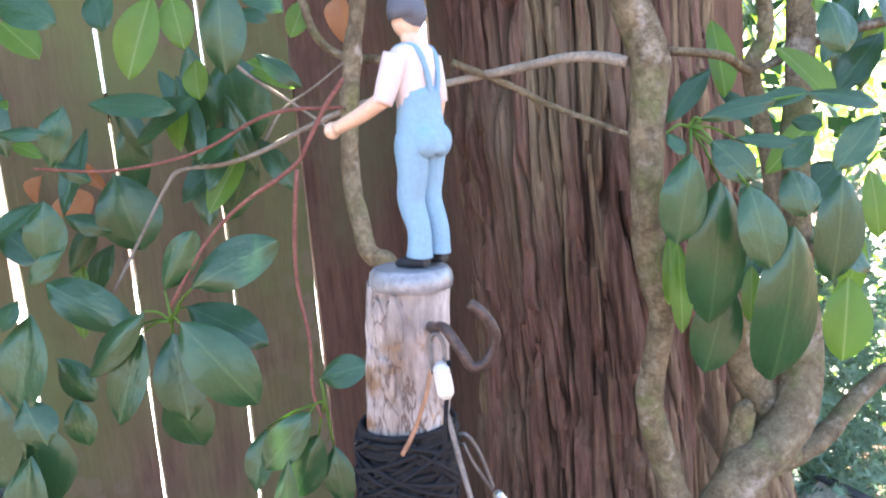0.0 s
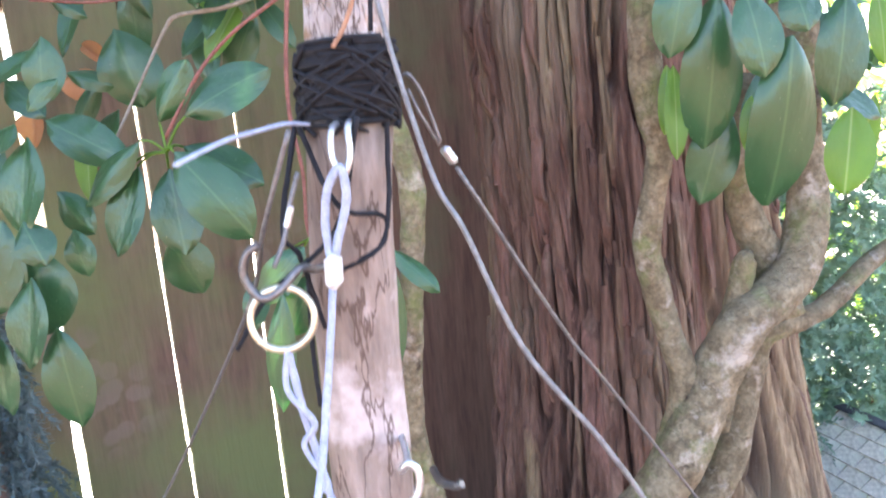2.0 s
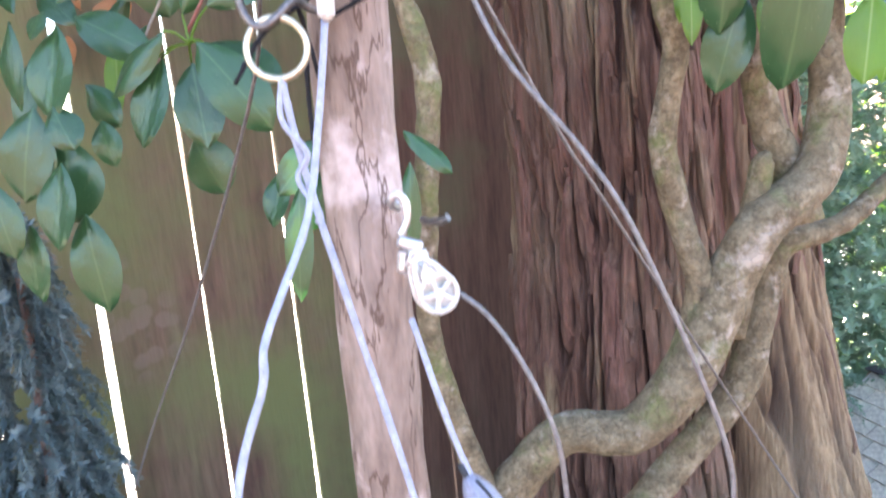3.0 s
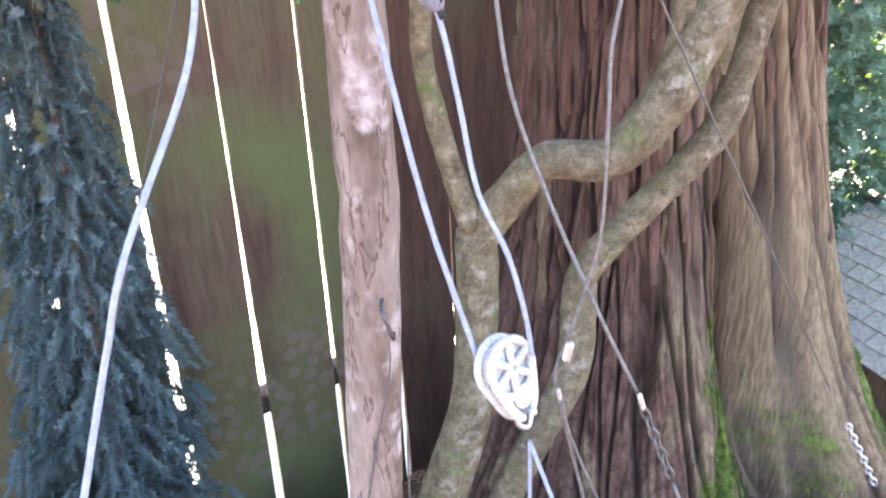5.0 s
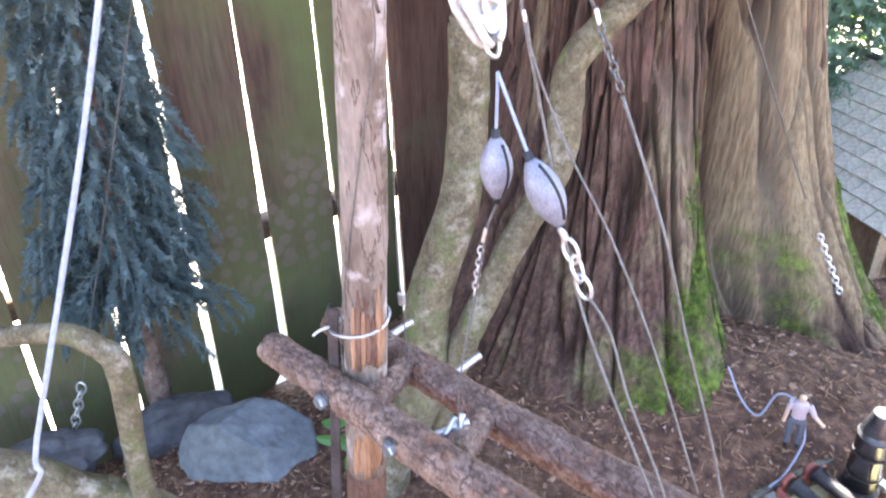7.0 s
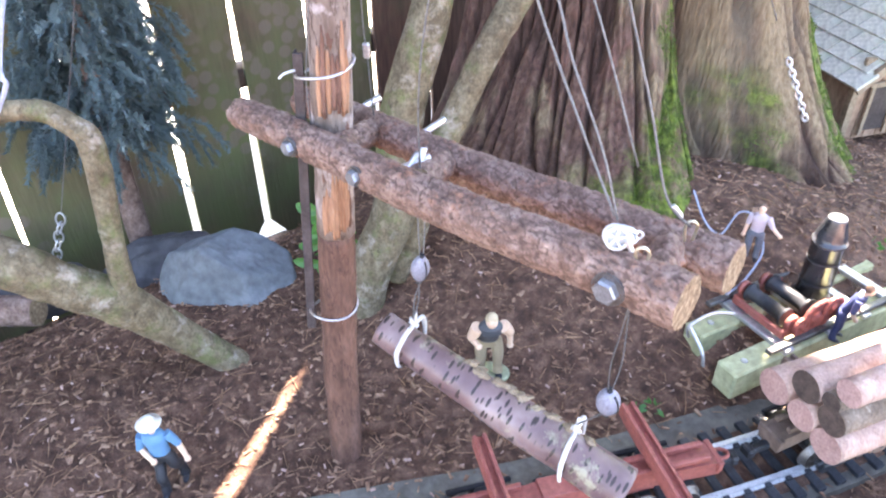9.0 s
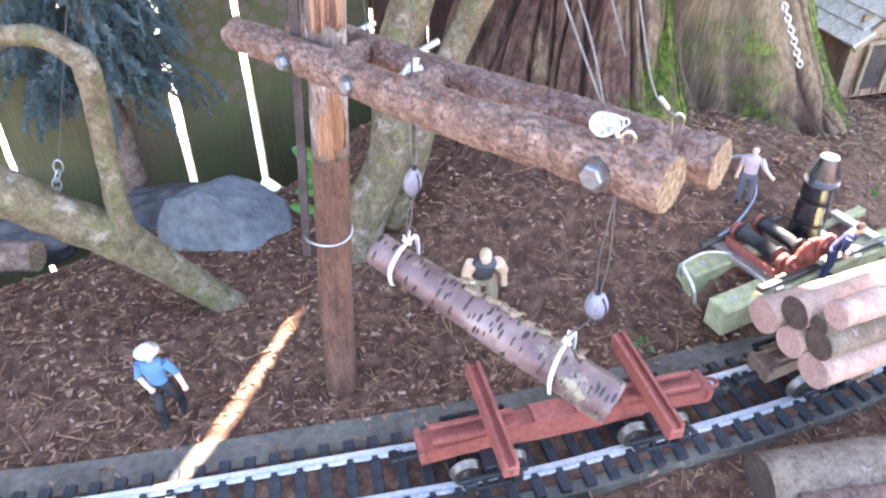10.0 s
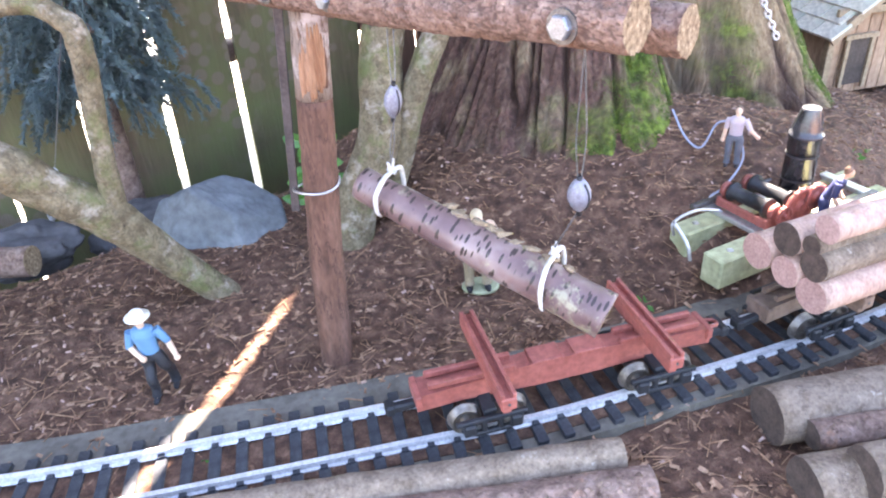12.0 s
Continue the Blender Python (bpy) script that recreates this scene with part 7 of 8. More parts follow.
    cable("cable", [(0.0885, 0.1015, 0.53), (0.0999, 0.095, 0.5132), (0.1094, 0.085, 0.4853), (0.1277, 0.07, 0.4439), (0.1385, 0.06, 0.409)], 0.0007, GREY_WIRE, "double wire from the shackles to the boom")
    cable("cable", [(0.0588, 0.134, 0.6709), (0.0544, 0.134, 0.6564), (0.0573, 0.133, 0.6388), (0.066, 0.13, 0.60), (0.0762, 0.118, 0.556), (0.0905, 0.1, 0.51), (0.118, 0.075, 0.45), (0.1365, 0.06, 0.412)], 0.0007, GREY_WIRE, "thin wire running to the boom's pulley")
    cable("cable", [(0.0565, 0.1335, 0.648), (0.061, 0.131, 0.628), (0.077, 0.127, 0.59), (0.099, 0.118, 0.55), (0.122, 0.10, 0.50), (0.1480, 0.08, 0.43)], 0.0006, GREY_WIRE, "thin wire running to the boom")
    sleeve((0.0590, 0.1335, 0.6665), (-0.25, 0, -1), (0.004, 0.003, 0.0078))
    sleeve((0.0560, 0.1335, 0.6475), (0.2, 0, -1), (0.0022, 0.0016, 0.0050))
    # boom-end fittings
    pulley((0.1375, 0.053, 0.4035), 0.0056, (-0.4, -1, 0.35), (1, 0.1, 0.1), WHITE_PLASTIC, "white plastic pulley lying on the boom", 5)
    cable("eye_screw", [(0.148, 0.042, 0.394), (0.147, 0.042, 0.403), (0.1505, 0.041, 0.406), (0.1535, 0.041, 0.402), (0.152, 0.042, 0.394)], 0.0010, BRASS, "rusty eye screw in the boom log", category="eye screw")
    cable("eye_screw", [(0.179, 0.079, 0.385), (0.178, 0.079, 0.395), (0.1805, 0.078, 0.399), (0.184, 0.078, 0.396), (0.183, 0.079, 0.386)], 0.0009, BRASS, "rusty eye screw in the boom log", category="eye screw")
    sleeve((0.172, 0.079, 0.4045), (0.75, 0, -0.9), (0.0034, 0.0026, 0.0095))
    sleeve((0.1445, 0.048, 0.402), (0.4, -0.2, -0.8), (0.003, 0.0024, 0.009))
    for a, b in (((0.0008, 0.1610, 0.3737), (0.0248, 0.1690, 0.3817)), ((0.0098, 0.1590, 0.3757), (0.0158, 0.1710, 0.3827)), ((0.0188, 0.1620, 0.3787), (0.0208, 0.1680, 0.3887))):
        cable('wire_clamp', [a, b], 0.0024, STEEL, 'small galvanised wire clamp on the boom', category='clamp')
    # wires on the pole, cable tie of wire, iron strap
    cable("staple", [(-0.026, 0.199, 0.655), (-0.0245, 0.190, 0.653), (-0.0215, 0.189, 0.645), (-0.0205, 0.191, 0.638), (-0.022, 0.2, 0.636)], 0.0011, DARK_STEEL, "dark staple in the pole", category="staple")
    cable("cable", [(-0.0225, 0.189, 0.646), (-0.0239, 0.192, 0.6193), (-0.0375, 0.198, 0.564), (-0.0566, 0.2, 0.474), (-0.0655, 0.2, 0.42), (-0.0668, 0.2005, 0.386)], 0.0005, GREY_WIRE, "thin wire down the pole to the boom")
    cable("cable", [(-0.0245, 0.2235, 0.565), (-0.0267, 0.225, 0.5232), (-0.0302, 0.235, 0.4537), (-0.0303, 0.24, 0.4218), (-0.0308, 0.247, 0.372)], 0.0006, GREY_WIRE, "thin wire behind the pole to the boom")
    sleeve((-0.0303, 0.239, 0.428), (0, 0.1, -1), (0.0055, 0.004, 0.012))
    for z, over in ((0.4235, 0.006), (0.2, 0.003)):
        c = pole_at(z)
        pts = [c + Vector((0.0215 * math.cos(a) - 0.004, 0.0185 * math.sin(a), 0.002 * math.sin(a * 2) + over * math.cos(a))) for a in [2 * math.pi * i / 26 for i in range(27)]]
        tagged(link("wire_band", tube(pts, [0.0011, 0.0011], 7, straight=True), STEEL), "twisted galvanised wire band round the pole", "wire band")
    cable("wire_end", [(-0.0735, 0.203, 0.4265), (-0.080, 0.199, 0.4255), (-0.084, 0.197, 0.4225)], 0.0010, STEEL, "twisted end of galvanised wire", category="wire")
    m = Matrix((Vector((1, 0, 0)), Vector((0, 1, 0)), Vector((0.024, 0, 0.26)).normalized())).transposed().to_4x4()
    m.translation = Vector((-0.0850, 0.212, 0.305))
    bm = box(0.0075, 0.002, 0.262, m, 0.0004)
    box(0.002, 0.0075, 0.262, m @ Matrix.Translation((-0.0035, 0.004, 0)), 0.0004, bm)
    tagged(link("angle_iron", bm, IRON, False), "dark angle iron wired to the pole", "angle iron")
    # split face above and below the boom
    rnd = random.Random(61)
    for z0, z1, n in ((0.388, 0.462, 7), (0.284, 0.352, 9)):
        raw = tagged(empty("split_wood", Matrix.Translation(pole_at(z0))), "raw reddish splintered wood on the pole's side", "wood")
        for k in range(n):
            g = radians(252 + 78 * k / (n - 1))
            u0, u1 = z0 + rnd.uniform(0, 0.012), z1 - rnd.uniform(0, 0.03)
            out = Vector((math.cos(g), math.sin(g), 0))
            pts = [pole_at(u0 + (u1 - u0) * q) + out * (0.0148 + rnd.uniform(0, 0.0012)) for q in (0, 0.35, 0.7, 1)]
            o = part("splinter", tube(pts, [0.0016, 0.0026, 0.0022, 0.0007], 6, 4, 0.0006, 220), rnd.choice((SPLIT, SPLIT, POLE_FOOT)), raw)
            o.matrix_parent_inverse = raw.matrix_world.inverted()


IRON = rough_mat("brown_iron", [(0.05, 0.04, 0.04), (0.1, 0.08, 0.08)], 60, rough=0.6, metal=0.3, dist=0.0003)
rigging()


# ---- tongs, hanging wires ----
def tongs(apex, on_log, r_log):
    """White tongs over the hanging log, their points in its sides."""
    apex = Vector(apex)
    c = Vector(on_log)
    ax = (LOG_B - LOG_A).normalized()
    side = ax.cross(Vector((0, 0, 1))).normalized()
    t = tagged(empty("log_tongs", Matrix.Translation(apex)), "white curved tongs gripping the hanging log", "tongs")
    inv = t.matrix_world.inverted()
    for s in (-1, 1):
        k = apex - Vector((0, 0, 0.006))
        pts = [apex + side * (-s * 0.004) + Vector((0, 0, 0.003)), k, k + side * s * r_log * 0.8 - Vector((0, 0, 0.002)), c + side * s * (r_log + 0.0055) + Vector((0, 0, r_log * 0.75)), c + side * s * (r_log + 0.0055) - Vector((0, 0, 0.002)), c + side * s * (r_log + 0.0005) - Vector((0, 0, r_log * 0.55))]
        o = part("arm", tube(pts, [0.0011, 0.0018, 0.002, 0.002, 0.0016, 0.0006], 9, 6), WHITE_PLASTIC, t)
        o.matrix_parent_inverse = inv
    o = part("rivet", tube([k - ax * 0.004, k + ax * 0.004], [0.0018, 0.0018], 8), STEEL, t)
    o.matrix_parent_inverse = inv
    return t


c1, c2 = LOG_A.lerp(LOG_B, 0.13), LOG_A.lerp(LOG_B, 0.795)
a1, a2 = c1 + Vector((0.003, 0, 0.031)), c2 + Vector((0.001, 0, 0.035))
tongs(a1, c1, 0.0148)
tongs(a2, c2, 0.018)
w1t, w1b = Vector((0.0205, 0.140, 0.3175)), Vector((0.0160, 0.148, 0.2905))
sinker(w1b, w1t, 0.0068)
cable("cable", [w1b, w1b.lerp(a1, 0.5) + Vector((0.002, 0, 0)), a1], 0.0006, GREY_WIRE, "short twisted wire above the tongs")
cable("cable", [w1b + Vector((0.002, 0, 0)), w1b.lerp(a1, 0.5) - Vector((0.001, 0, 0)), a1], 0.0006, GREY_WIRE, "short twisted wire above the tongs")
for q in (-0.0022, 0.0022):
    cable("cable", [w1t + Vector((q * 0.5, 0, 0)), w1t + Vector((q, 0.004, 0.02)), Vector((0.020 + q, 0.150, 0.355))], 0.0005, GREY_WIRE, "pair of thin wires from the boom")
w2t, w2b = Vector((0.1495, 0.062, 0.2795)), Vector((0.1505, 0.067, 0.2545))
sinker(w2b, w2t, 0.0078)
cable("cable", [w2b, w2b.lerp(a2, 0.5), a2], 0.0007, GREY_WIRE, "short twisted wire above the tongs")
for q in (-0.003, 0.003):
    cable("cable", [w2t + Vector((q * 0.4, 0, 0)), w2t.lerp(Vector((0.1475, 0.036, 0.372)), 0.35) + Vector((q, 0, 0)), w2t.lerp(Vector((0.1475, 0.036, 0.372)), 0.7) + Vector((q * 0.5, 0, 0)), Vector((0.1475, 0.038, 0.372))], 0.0005, GREY_WIRE, "pair of thin wires from the boom")
FLAKE_RND = random.Random(8)
for i in range(9):
    u = 0.36 + 0.058 * i + FLAKE_RND.uniform(-0.02, 0.02)
    c = LOG_A.lerp(LOG_B, u) + Vector((0.002 + FLAKE_RND.uniform(-0.003, 0.005), 0.006, 0.0132 + 0.006 * u))
    k = FLAKE_RND.uniform(0.5, 1.1)
    rock("bark_flake", c, (0.010 * k, 0.0045 * k, 0.0022), FLAKE, "curled pale flake of bark on the hanging log", 20 + i, FLAKE_RND.uniform(-50, 10), 0.8)


# ---- log load, log piles ----
def long_log(name, a, d, L, r, skin, end, label, rough=0.0008, taper=0.95, group=""):
    a, d = Vector(a), Vector(d).normalized()
    pts = [a + d * L * i / 24 for i in range(25)]
    ob = link(name, tube(pts, [r, r * taper], 26, straight=True, rough=rough, freq=60, cap_mat=1), [skin, end])
    return tagged(ob, label, "log", group)


LOAD_DIR = (0.88, 0.47, 0.0)
for a, r, skin, end, label in (((0.33, 0.238, 0.114), 0.0175, PALE_LOG, PINK_END, "peeled pinkish log on the loaded car"), ((0.344, 0.212, 0.143), 0.0155, PALE_LOG, DARK_END, "peeled log with a dark hollow end on the car"),
                               ((0.361, 0.180, 0.172), 0.0125, PALE_LOG, PINK_END, "pale peeled log lying in the sun on the load"), ((0.346, 0.207, 0.112), 0.015, PALE_LOG, PINK_END, "peeled pinkish log on the loaded car"),
                               ((0.356, 0.189, 0.150), 0.0095, GREY_LOG, DARK_END, "thin barked log with a sunlit sawn end"), ((0.3595, 0.184, 0.133), 0.0145, GREY_LOG, DARK_END, "grey barked log with a dark end on the car"),
                               ((0.362, 0.181, 0.104), 0.0165, PALE_LOG, PINK_END, "peeled pinkish log on the loaded car"), ((0.352, 0.245, 0.104), 0.015, GREY_LOG, DARK_END, "grey barked log with a dark end on the car")):
    long_log("load_log", a, LOAD_DIR, 0.32, r, skin, end, label, group="logs on the car")

for a, d, L, r, skin, end, label in (((0.196, 0.078, 0.012), (-0.96, -0.22, 0), 0.5, 0.0155, GREY_LOG, END_GRAIN, "grey half-round log lying along the track"), ((0.218, 0.050, 0.002), (-0.96, -0.2, 0), 0.5, 0.0205, BARK, END_GRAIN, "bark-covered log lying along the track"),
                                     ((0.324, 0.122, 0.018), (0.965, 0.26, 0), 0.45, 0.0265, GREY_LOG, DARK_END, "thick grey barked log in a pile"), ((0.352, 0.096, 0.022), (0.97, 0.23, 0), 0.4, 0.0125, BARK, DARK_END, "thin reddish log in a pile"),
                                     ((0.334, 0.05, 0.012), (0.965, 0.26, 0), 0.45, 0.0245, GREY_LOG, DARK_END, "thick pale barked log in a pile"), ((0.372, 0.048, 0.034), (0.96, 0.28, 0), 0.4, 0.021, GREY_LOG, DARK_END, "knotty grey log on top of a pile"),
                                     ((-0.545, 0.395, -0.002), (-0.99, -0.1, 0), 0.2, 0.021, BARK, END_GRAIN, "short brown log lying in the mulch")):
    long_log("log", a, d, L, r, skin, end, label, 0.0016)


# ---- donkey engine ----
def engine():
    o = Vector((0.292, 0.345, 0.03))
    m = Matrix.Translation(o) @ Matrix.Rotation(math.atan2(0.55, 0.83), 4, "Z")
    t = tagged(empty("donkey_engine", m), "model steam winch with black boiler on greenish timber skids", "winch")
    for x, y in ((0.144, -0.037), (0.156, 0.026)):
        sk = part("skid", box(0.285, 0.028, 0.036, Matrix.Translation((x, y, 0.010)), 0.002), GREEN_LUMBER, t, "greenish treated timber skid", False)
        part("screw_head", lathe([(0.004, 0), (0.003, 0.0012)], 10, Matrix.Translation((x - 0.117, y, 0.028))), STEEL, sk)
    for x, w in ((0.077, 0.014), (0.148, 0.02), (0.2, 0.012), (0.25, 0.014)):
        part("deck_bar", box(w, 0.105, 0.006, Matrix.Translation((x, 0, 0.031)), 0.001), STEEL, t, "galvanised deck bar", False)
    for y in (-0.045, 0.045):
        part("deck_rail", box(0.20, 0.008, 0.006, Matrix.Translation((0.15, y, 0.0365)), 0.001), DARK_STEEL, t, smooth=False)
    for y in (-0.034, 0.034):
        fr = part("winch_frame", box(0.075, 0.005, 0.012, Matrix.Translation((0.116, y, 0.041)), 0.001), RED_PAINT, t, "oxide-red winch frame", False)
        for x in (0.092, 0.126):
            part("bearing", lathe([(0.009, -0.003), (0.009, 0.003)], 16, Matrix.Translation((x, y, 0.053)) @ Matrix.Rotation(radians(90), 4, "X")), RED_PAINT, fr)
    part("cross_beam", box(0.005, 0.068, 0.01, Matrix.Translation((0.08, 0, 0.041)), 0.001), RED_PAINT, t, smooth=False)
    for x in (0.092, 0.126):
        part("drum", lathe([(0.0115, -0.026), (0.0115, -0.023), (0.008, -0.022), (0.008, 0.022), (0.0115, 0.023), (0.0115, 0.026)], 20, Matrix.Translation((x, 0, 0.054)) @ Matrix.Rotation(radians(90), 4, "X")), BLACK_PLASTIC, t, "black winch drum")
    for x, z, r, y in ((0.122, 0.054, 0.023, -0.041), (0.099, 0.05, 0.011, -0.041), (0.142, 0.062, 0.015, -0.043)):
        mm = Matrix.Translation((x, y, z)) @ Matrix.Rotation(radians(90), 4, "X")
        g = part("gear", lathe([(r, -0.002), (r, 0.002), (r * 0.8, 0.0022), (r * 0.75, 0.001), (r * 0.3, 0.001), (r * 0.25, 0.004)], 22, mm), RED_PAINT, t, "oxide-red gear wheel")
        for k in range(18):
            a = 2 * math.pi * k / 18
            part("tooth", box(0.0022, 0.0022, 0.004, mm @ Matrix.Translation((r * math.cos(a), r * math.sin(a), 0)) @ Matrix.Rotation(a, 4, "Z")), RED_PAINT, g, smooth=False)
    b = part("boiler", lathe([(0.0178, 0.034), (0.0178, 0.112), (0.019, 0.1125), (0.019, 0.1165), (0.0172, 0.117), (0.0168, 0.123), (0.0105, 0.144), (0.01, 0.146)], 30, Matrix.Translation((0.168, 0.002, 0))), BLACK_GLOSS, t, "black vertical boiler with conical top")
    part("fire_box", lathe([(0.0205, 0.028), (0.0205, 0.04), (0.0178, 0.042)], 26, Matrix.Translation((0.168, 0.002, 0))), BLACK_PLASTIC, t)
    for z in (0.06, 0.09):
        part("boiler_band", lathe([(0.0181, z), (0.0184, z + 0.001), (0.0181, z + 0.002)], 30, Matrix.Translation((0.168, 0.002, 0))), BLACK_PLASTIC, b)
    # the line led off the skids
    part("fairlead", tube([(-0.0, 0.02, 0.028), (-0.002, 0.02, 0.045), (0.03, 0.02, 0.05), (0.06, 0.01, 0.045)], [0.0018, 0.0018], 7), STEEL, t, "bent galvanised rod")
    part("fairlead_leg", tube([(-0.002, 0.02, 0.045), (-0.004, -0.005, 0.03), (-0.004, -0.012, 0.012)], [0.0022, 0.002], 7), STEEL, t)


engine()
cable("rope", [(0.305, 0.56, 0.13), (0.318, 0.53, 0.105), (0.335, 0.51, 0.098), (0.352, 0.515, 0.128), (0.368, 0.505, 0.130), (0.378, 0.49, 0.11), (0.376, 0.472, 0.095), (0.352, 0.44, 0.08), (0.33, 0.42, 0.075)], 0.0014, WHITE_CORD, "pale rope lying from the tree root to the winch", category="rope")


# ---- hut ----
def hut():
    m = Matrix.Translation((0.69, 1.075, -0.05)) @ Matrix.Rotation(radians(20), 4, "Z")
    t = tagged(empty("model_hut", m), "small brown board hut with a grey shingle roof", "hut")
    W, D, H, R = 0.42, 0.33, 0.15, 0.315
    # gable wall boards, cut to the slope
    n = 16
    for i in range(n):
        x0, x1 = W * i / n + 0.001, W * (i + 1) / n - 0.001
        def top(x):
            return H + (R - H) * (1 - abs(x - W / 2) / (W / 2)) - 0.008
        bm = bmesh.new()
        vs = [bm.verts.new((x, y, z)) for y in (0.0, 0.008) for x, z in ((x0, 0), (x1, 0), (x1, top(x1)), (x0, top(x0)))]
        for f in ((0, 1, 2, 3), (7, 6, 5, 4), (0, 4, 5, 1), (1, 5, 6, 2), (2, 6, 7, 3), (3, 7, 4, 0)):
            bm.faces.new([vs[k] for k in f])
        part("wall_board", bm, HUT_WOOD, t, smooth=False)
    for x in (0.0, W):
        part("side_wall", box(0.008, D, H, Matrix.Translation((x, D / 2 + 0.004, H / 2))), HUT_WOOD, t, smooth=False)
    part("back_wall", box(W, 0.008, H, Matrix.Translation((W / 2, D, H / 2))), HUT_WOOD, t, smooth=False)
    for x in (-0.001, W + 0.001):
        part("corner_board", box(0.014, 0.014, H, Matrix.Translation((x, 0, H / 2)), 0.001), HUT_TRIM, t, smooth=False)
    part("lintel_beam", box(W + 0.01, 0.008, 0.014, Matrix.Translation((W / 2, -0.008, H + 0.012)), 0.001), HUT_TRIM, t, smooth=False)
    d = part("window", box(0.05, 0.004, 0.088, Matrix.Translation((0.06, -0.004, 0.062))), DARK_WINDOW, t, "dark little window", False)
    for x in (0.033, 0.087):
        part("window_frame", box(0.008, 0.006, 0.1, Matrix.Translation((x, -0.008, 0.06)), 0.0008), HUT_TRIM, d, smooth=False)
    part("window_head", box(0.074, 0.008, 0.009, Matrix.Translation((0.06, -0.0085, 0.113)), 0.0008), HUT_TRIM, d, smooth=False)
    for side in (-1, 1):
        a = Vector((W / 2 - side * (W / 2 + 0.03), -0.035, H - 0.026))
        b = Vector((W / 2, -0.035, R))
        s = (b - a)
        L = s.length
        sd = s.normalized()
        nrm = Vector((0, 1, 0)).cross(sd) if side < 0 else sd.cross(Vector((0, 1, 0)))
        if nrm.z < 0:
            nrm = -nrm
        base = Matrix((sd, Vector((0, 1, 0)), nrm)).transposed().to_4x4()
        deck_m = base.copy()
        deck_m.translation = a + s * 0.5 + Vector((0, (D + 0.07) / 2, 0)) - nrm * 0.004
        slope = part("roof", box(L, D + 0.07, 0.006, deck_m), HUT_WOOD, t, "roof slope", False)
        me = None
        rows, cols = 9, 7
        rnd = random.Random(6 + side)
        for r in range(rows):
            for c in range(cols):
                mm = base.copy()
                mm.translation = a + sd * (L * (r + 0.5) / rows) + Vector((0, (D + 0.07) * (c + 0.5 + 0.3 * (r % 2) - 0.15) / cols, 0)) + nrm * (0.002 + rnd.uniform(0, 0.0012))
                mm = mm @ Matrix.Rotation(radians(7), 4, "Y")
                if me is None:
                    bm = box(L / rows * 1.3, (D + 0.07) / cols * 0.96, 0.006, None, 0.0008)
                    me = bpy.data.meshes.new("shingle")
                    bm.to_mesh(me)
                    bm.free()
                    me.materials.append(SHINGLE)
                ob = new("shingle", me)
                ob.parent = slope
                ob.matrix_basis = mm
        part("rake_board", box(L, 0.006, 0.016, Matrix.Translation(a + s * 0.5 + Vector((0, 0.0, -0.006))) @ base), HUT_TRIM, t, smooth=False)
    part("ridge_cap", box(0.03, D + 0.07, 0.006, Matrix.Translation((W / 2, D / 2, R + 0.006)), 0.002), DARK_STONE, t, "dark ridge cap", False)


DARK_WINDOW = rough_mat("dark_window", [(0.06, 0.045, 0.04), (0.12, 0.09, 0.075)], 30, rough=0.4, dist=0.0003)
hut()


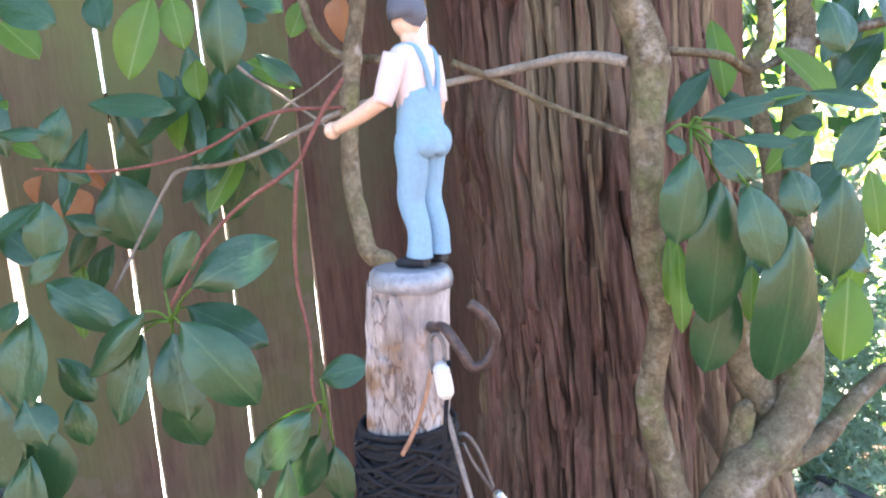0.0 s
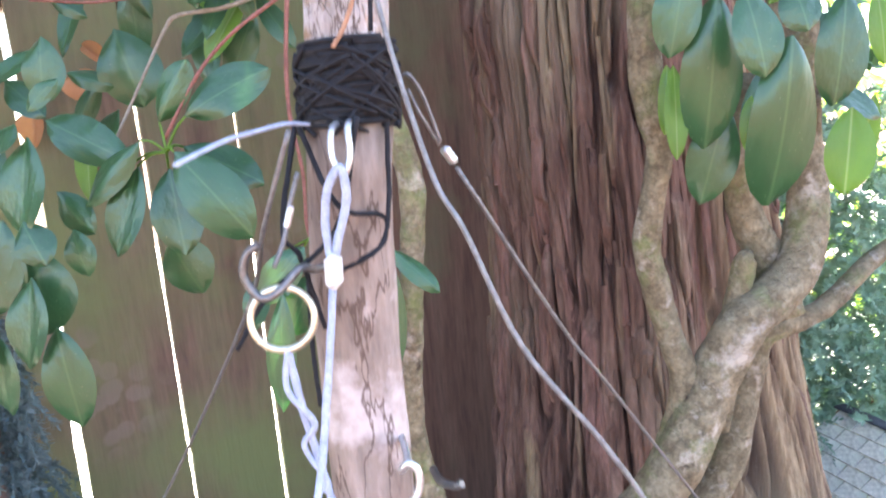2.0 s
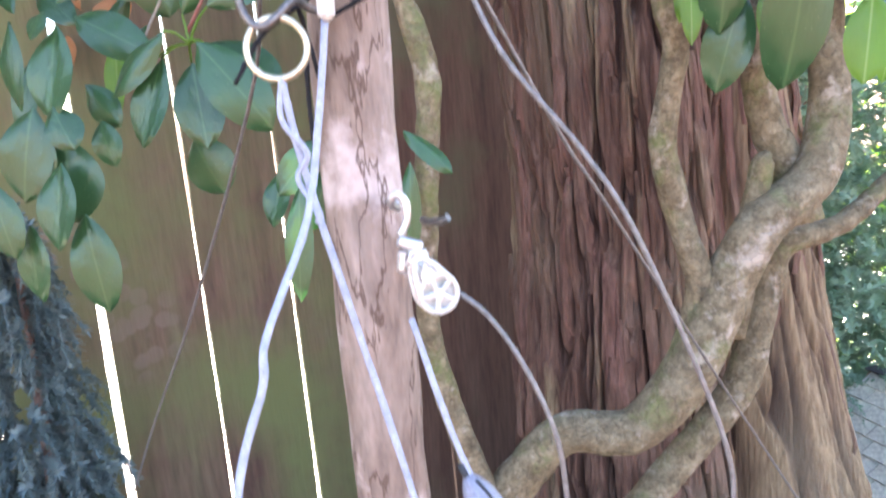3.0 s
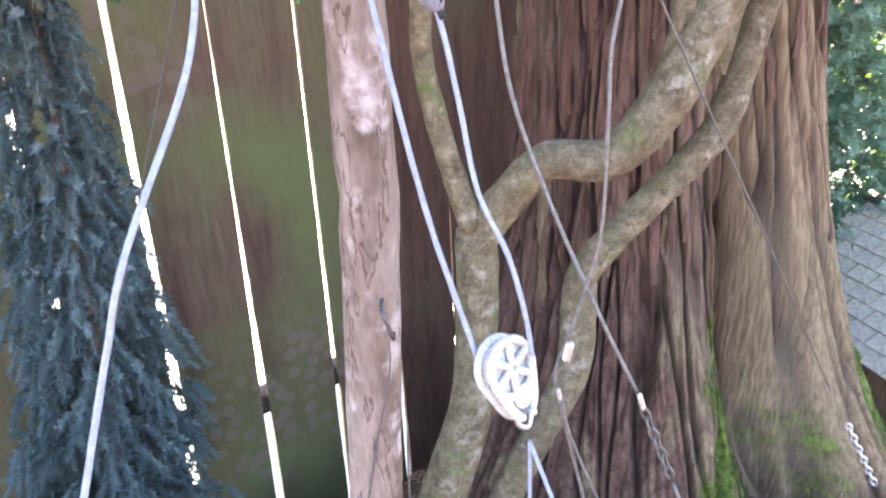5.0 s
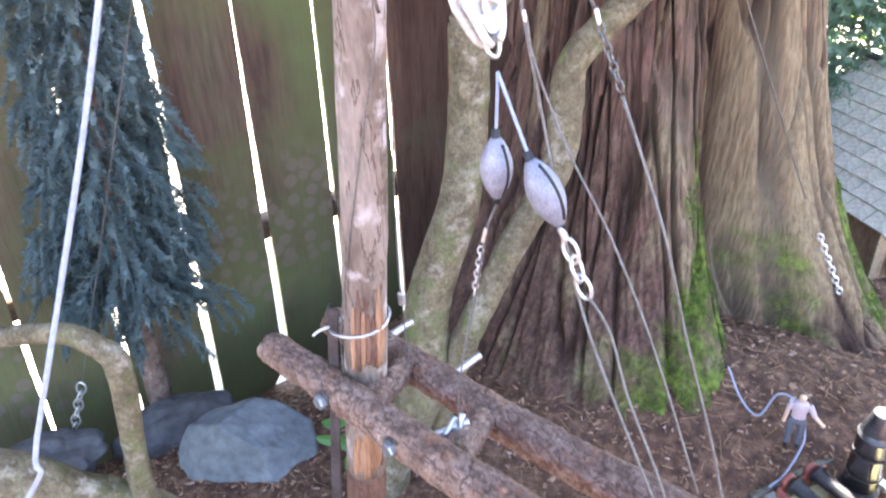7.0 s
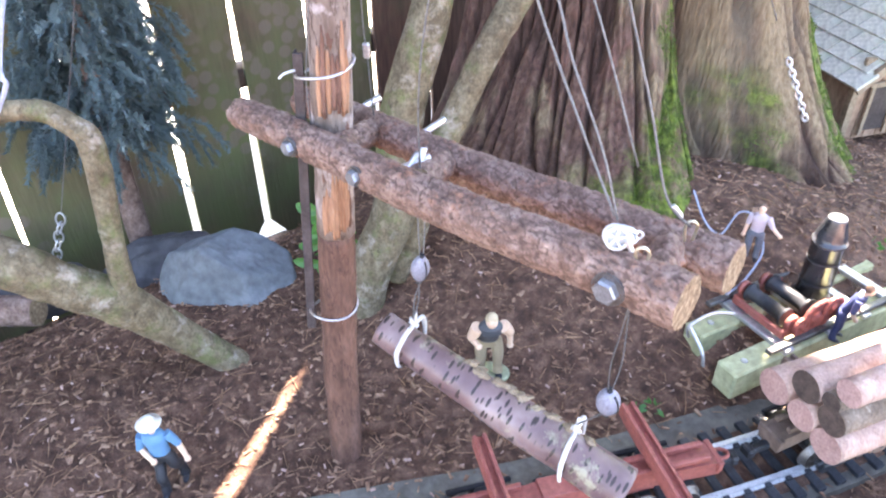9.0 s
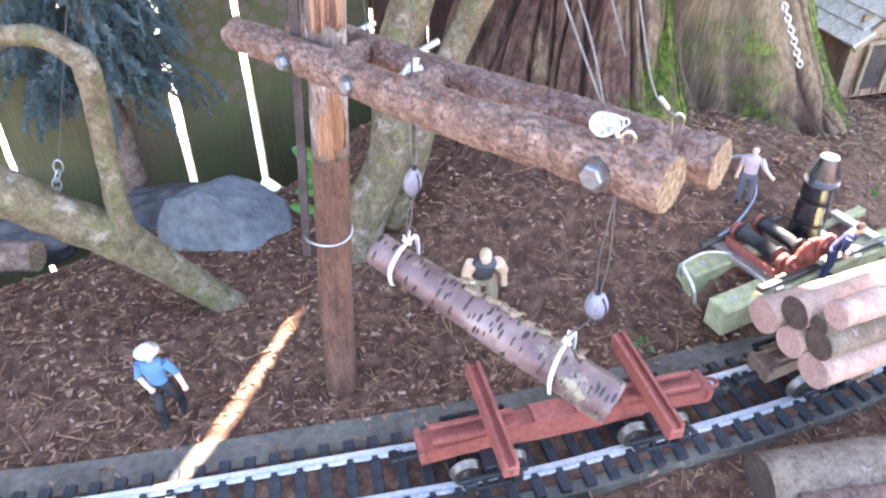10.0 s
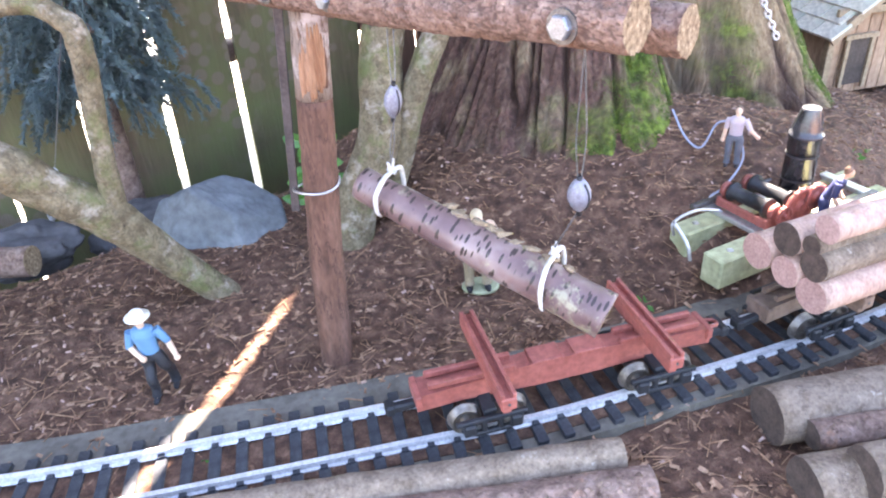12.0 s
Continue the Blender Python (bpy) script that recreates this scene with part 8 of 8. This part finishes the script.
# ---- litter ----
def litter():
    rnd = random.Random(77)
    for name, n, mat, lo, hi, wide, label, flat in (("wood_chips", 15000, CHIP, 0.002, 0.0105, 0.5, "brown and tan bark chips strewn over the ground", 0.25), ("dry_needles", 5200, NEEDLE_LITTER, 0.006, 0.032, 0.045, "dry tan needles and straw strewn over the ground", 0.04), ("pale_chips", 2000, PALE_LOG, 0.002, 0.0075, 0.45, "small pale wood flakes and pebbles on the mulch", 0.4)):
        verts, faces = [], []
        while len(faces) < n * 5:
            x, y = rnd.uniform(-0.75, 1.15), rnd.uniform(-0.1, 1.15)
            if rnd.random() > 1.1 - 0.55 * max(0, y):
                continue
            if -0.685 * x + 0.728 * y > 0.86:
                continue
            i = int(np.searchsorted([p.x for p in LINE], x))
            ty = LINE[min(i, len(LINE) - 1)].y
            if -0.062 < y - ty < 0.09 and rnd.random() > 0.3:
                continue
            p = Vector((x, y, ground_at(x, y) + 0.0012 + (0.008 if -0.062 < y - ty < 0.09 else 0)))
            L = rnd.uniform(lo, hi)
            a = rnd.uniform(0, 6.283)
            d = Vector((math.cos(a), math.sin(a), rnd.uniform(-0.3, 0.3))) * L
            w = Vector((-math.sin(a), math.cos(a), rnd.uniform(-0.5, 0.5))) * L * wide * rnd.uniform(0.5, 1.2)
            h = Vector((0, 0, max(0.0006, L * flat * rnd.uniform(0.2, 0.6))))
            k = len(verts)
            verts += [p - d * 0.5 - w * 0.4, p + d * 0.5 - w * 0.5, p + d * 0.45 + w * 0.5, p - d * 0.5 + w * 0.3, p - d * 0.4 - w * 0.3 + h, p + d * 0.4 - w * 0.4 + h, p + d * 0.4 + w * 0.3 + h, p - d * 0.4 + w * 0.3 + h]
            faces += [(k + 4, k + 5, k + 6, k + 7), (k, k + 1, k + 5, k + 4), (k + 1, k + 2, k + 6, k + 5), (k + 2, k + 3, k + 7, k + 6), (k + 3, k, k + 4, k + 7)]
        tagged(stuff_mesh(name, verts, faces, mat), label, "litter", kind="stuff")


litter()


for i, (x, y) in enumerate(((0.552, 0.56), (0.235, 0.30), (-0.16, 0.05))):
    o = leaf_cloud("weed", 22, (x - 0.012, y - 0.01, ground_at(x, y) - 0.003), (x + 0.012, y + 0.01, ground_at(x, y) + 0.008), 0.011, SEED_LEAF, 50 + i)
    tagged(o, "small green weed sprouting from the mulch", "weed")


def motions():
    """Nothing but the camera moves."""


motions()
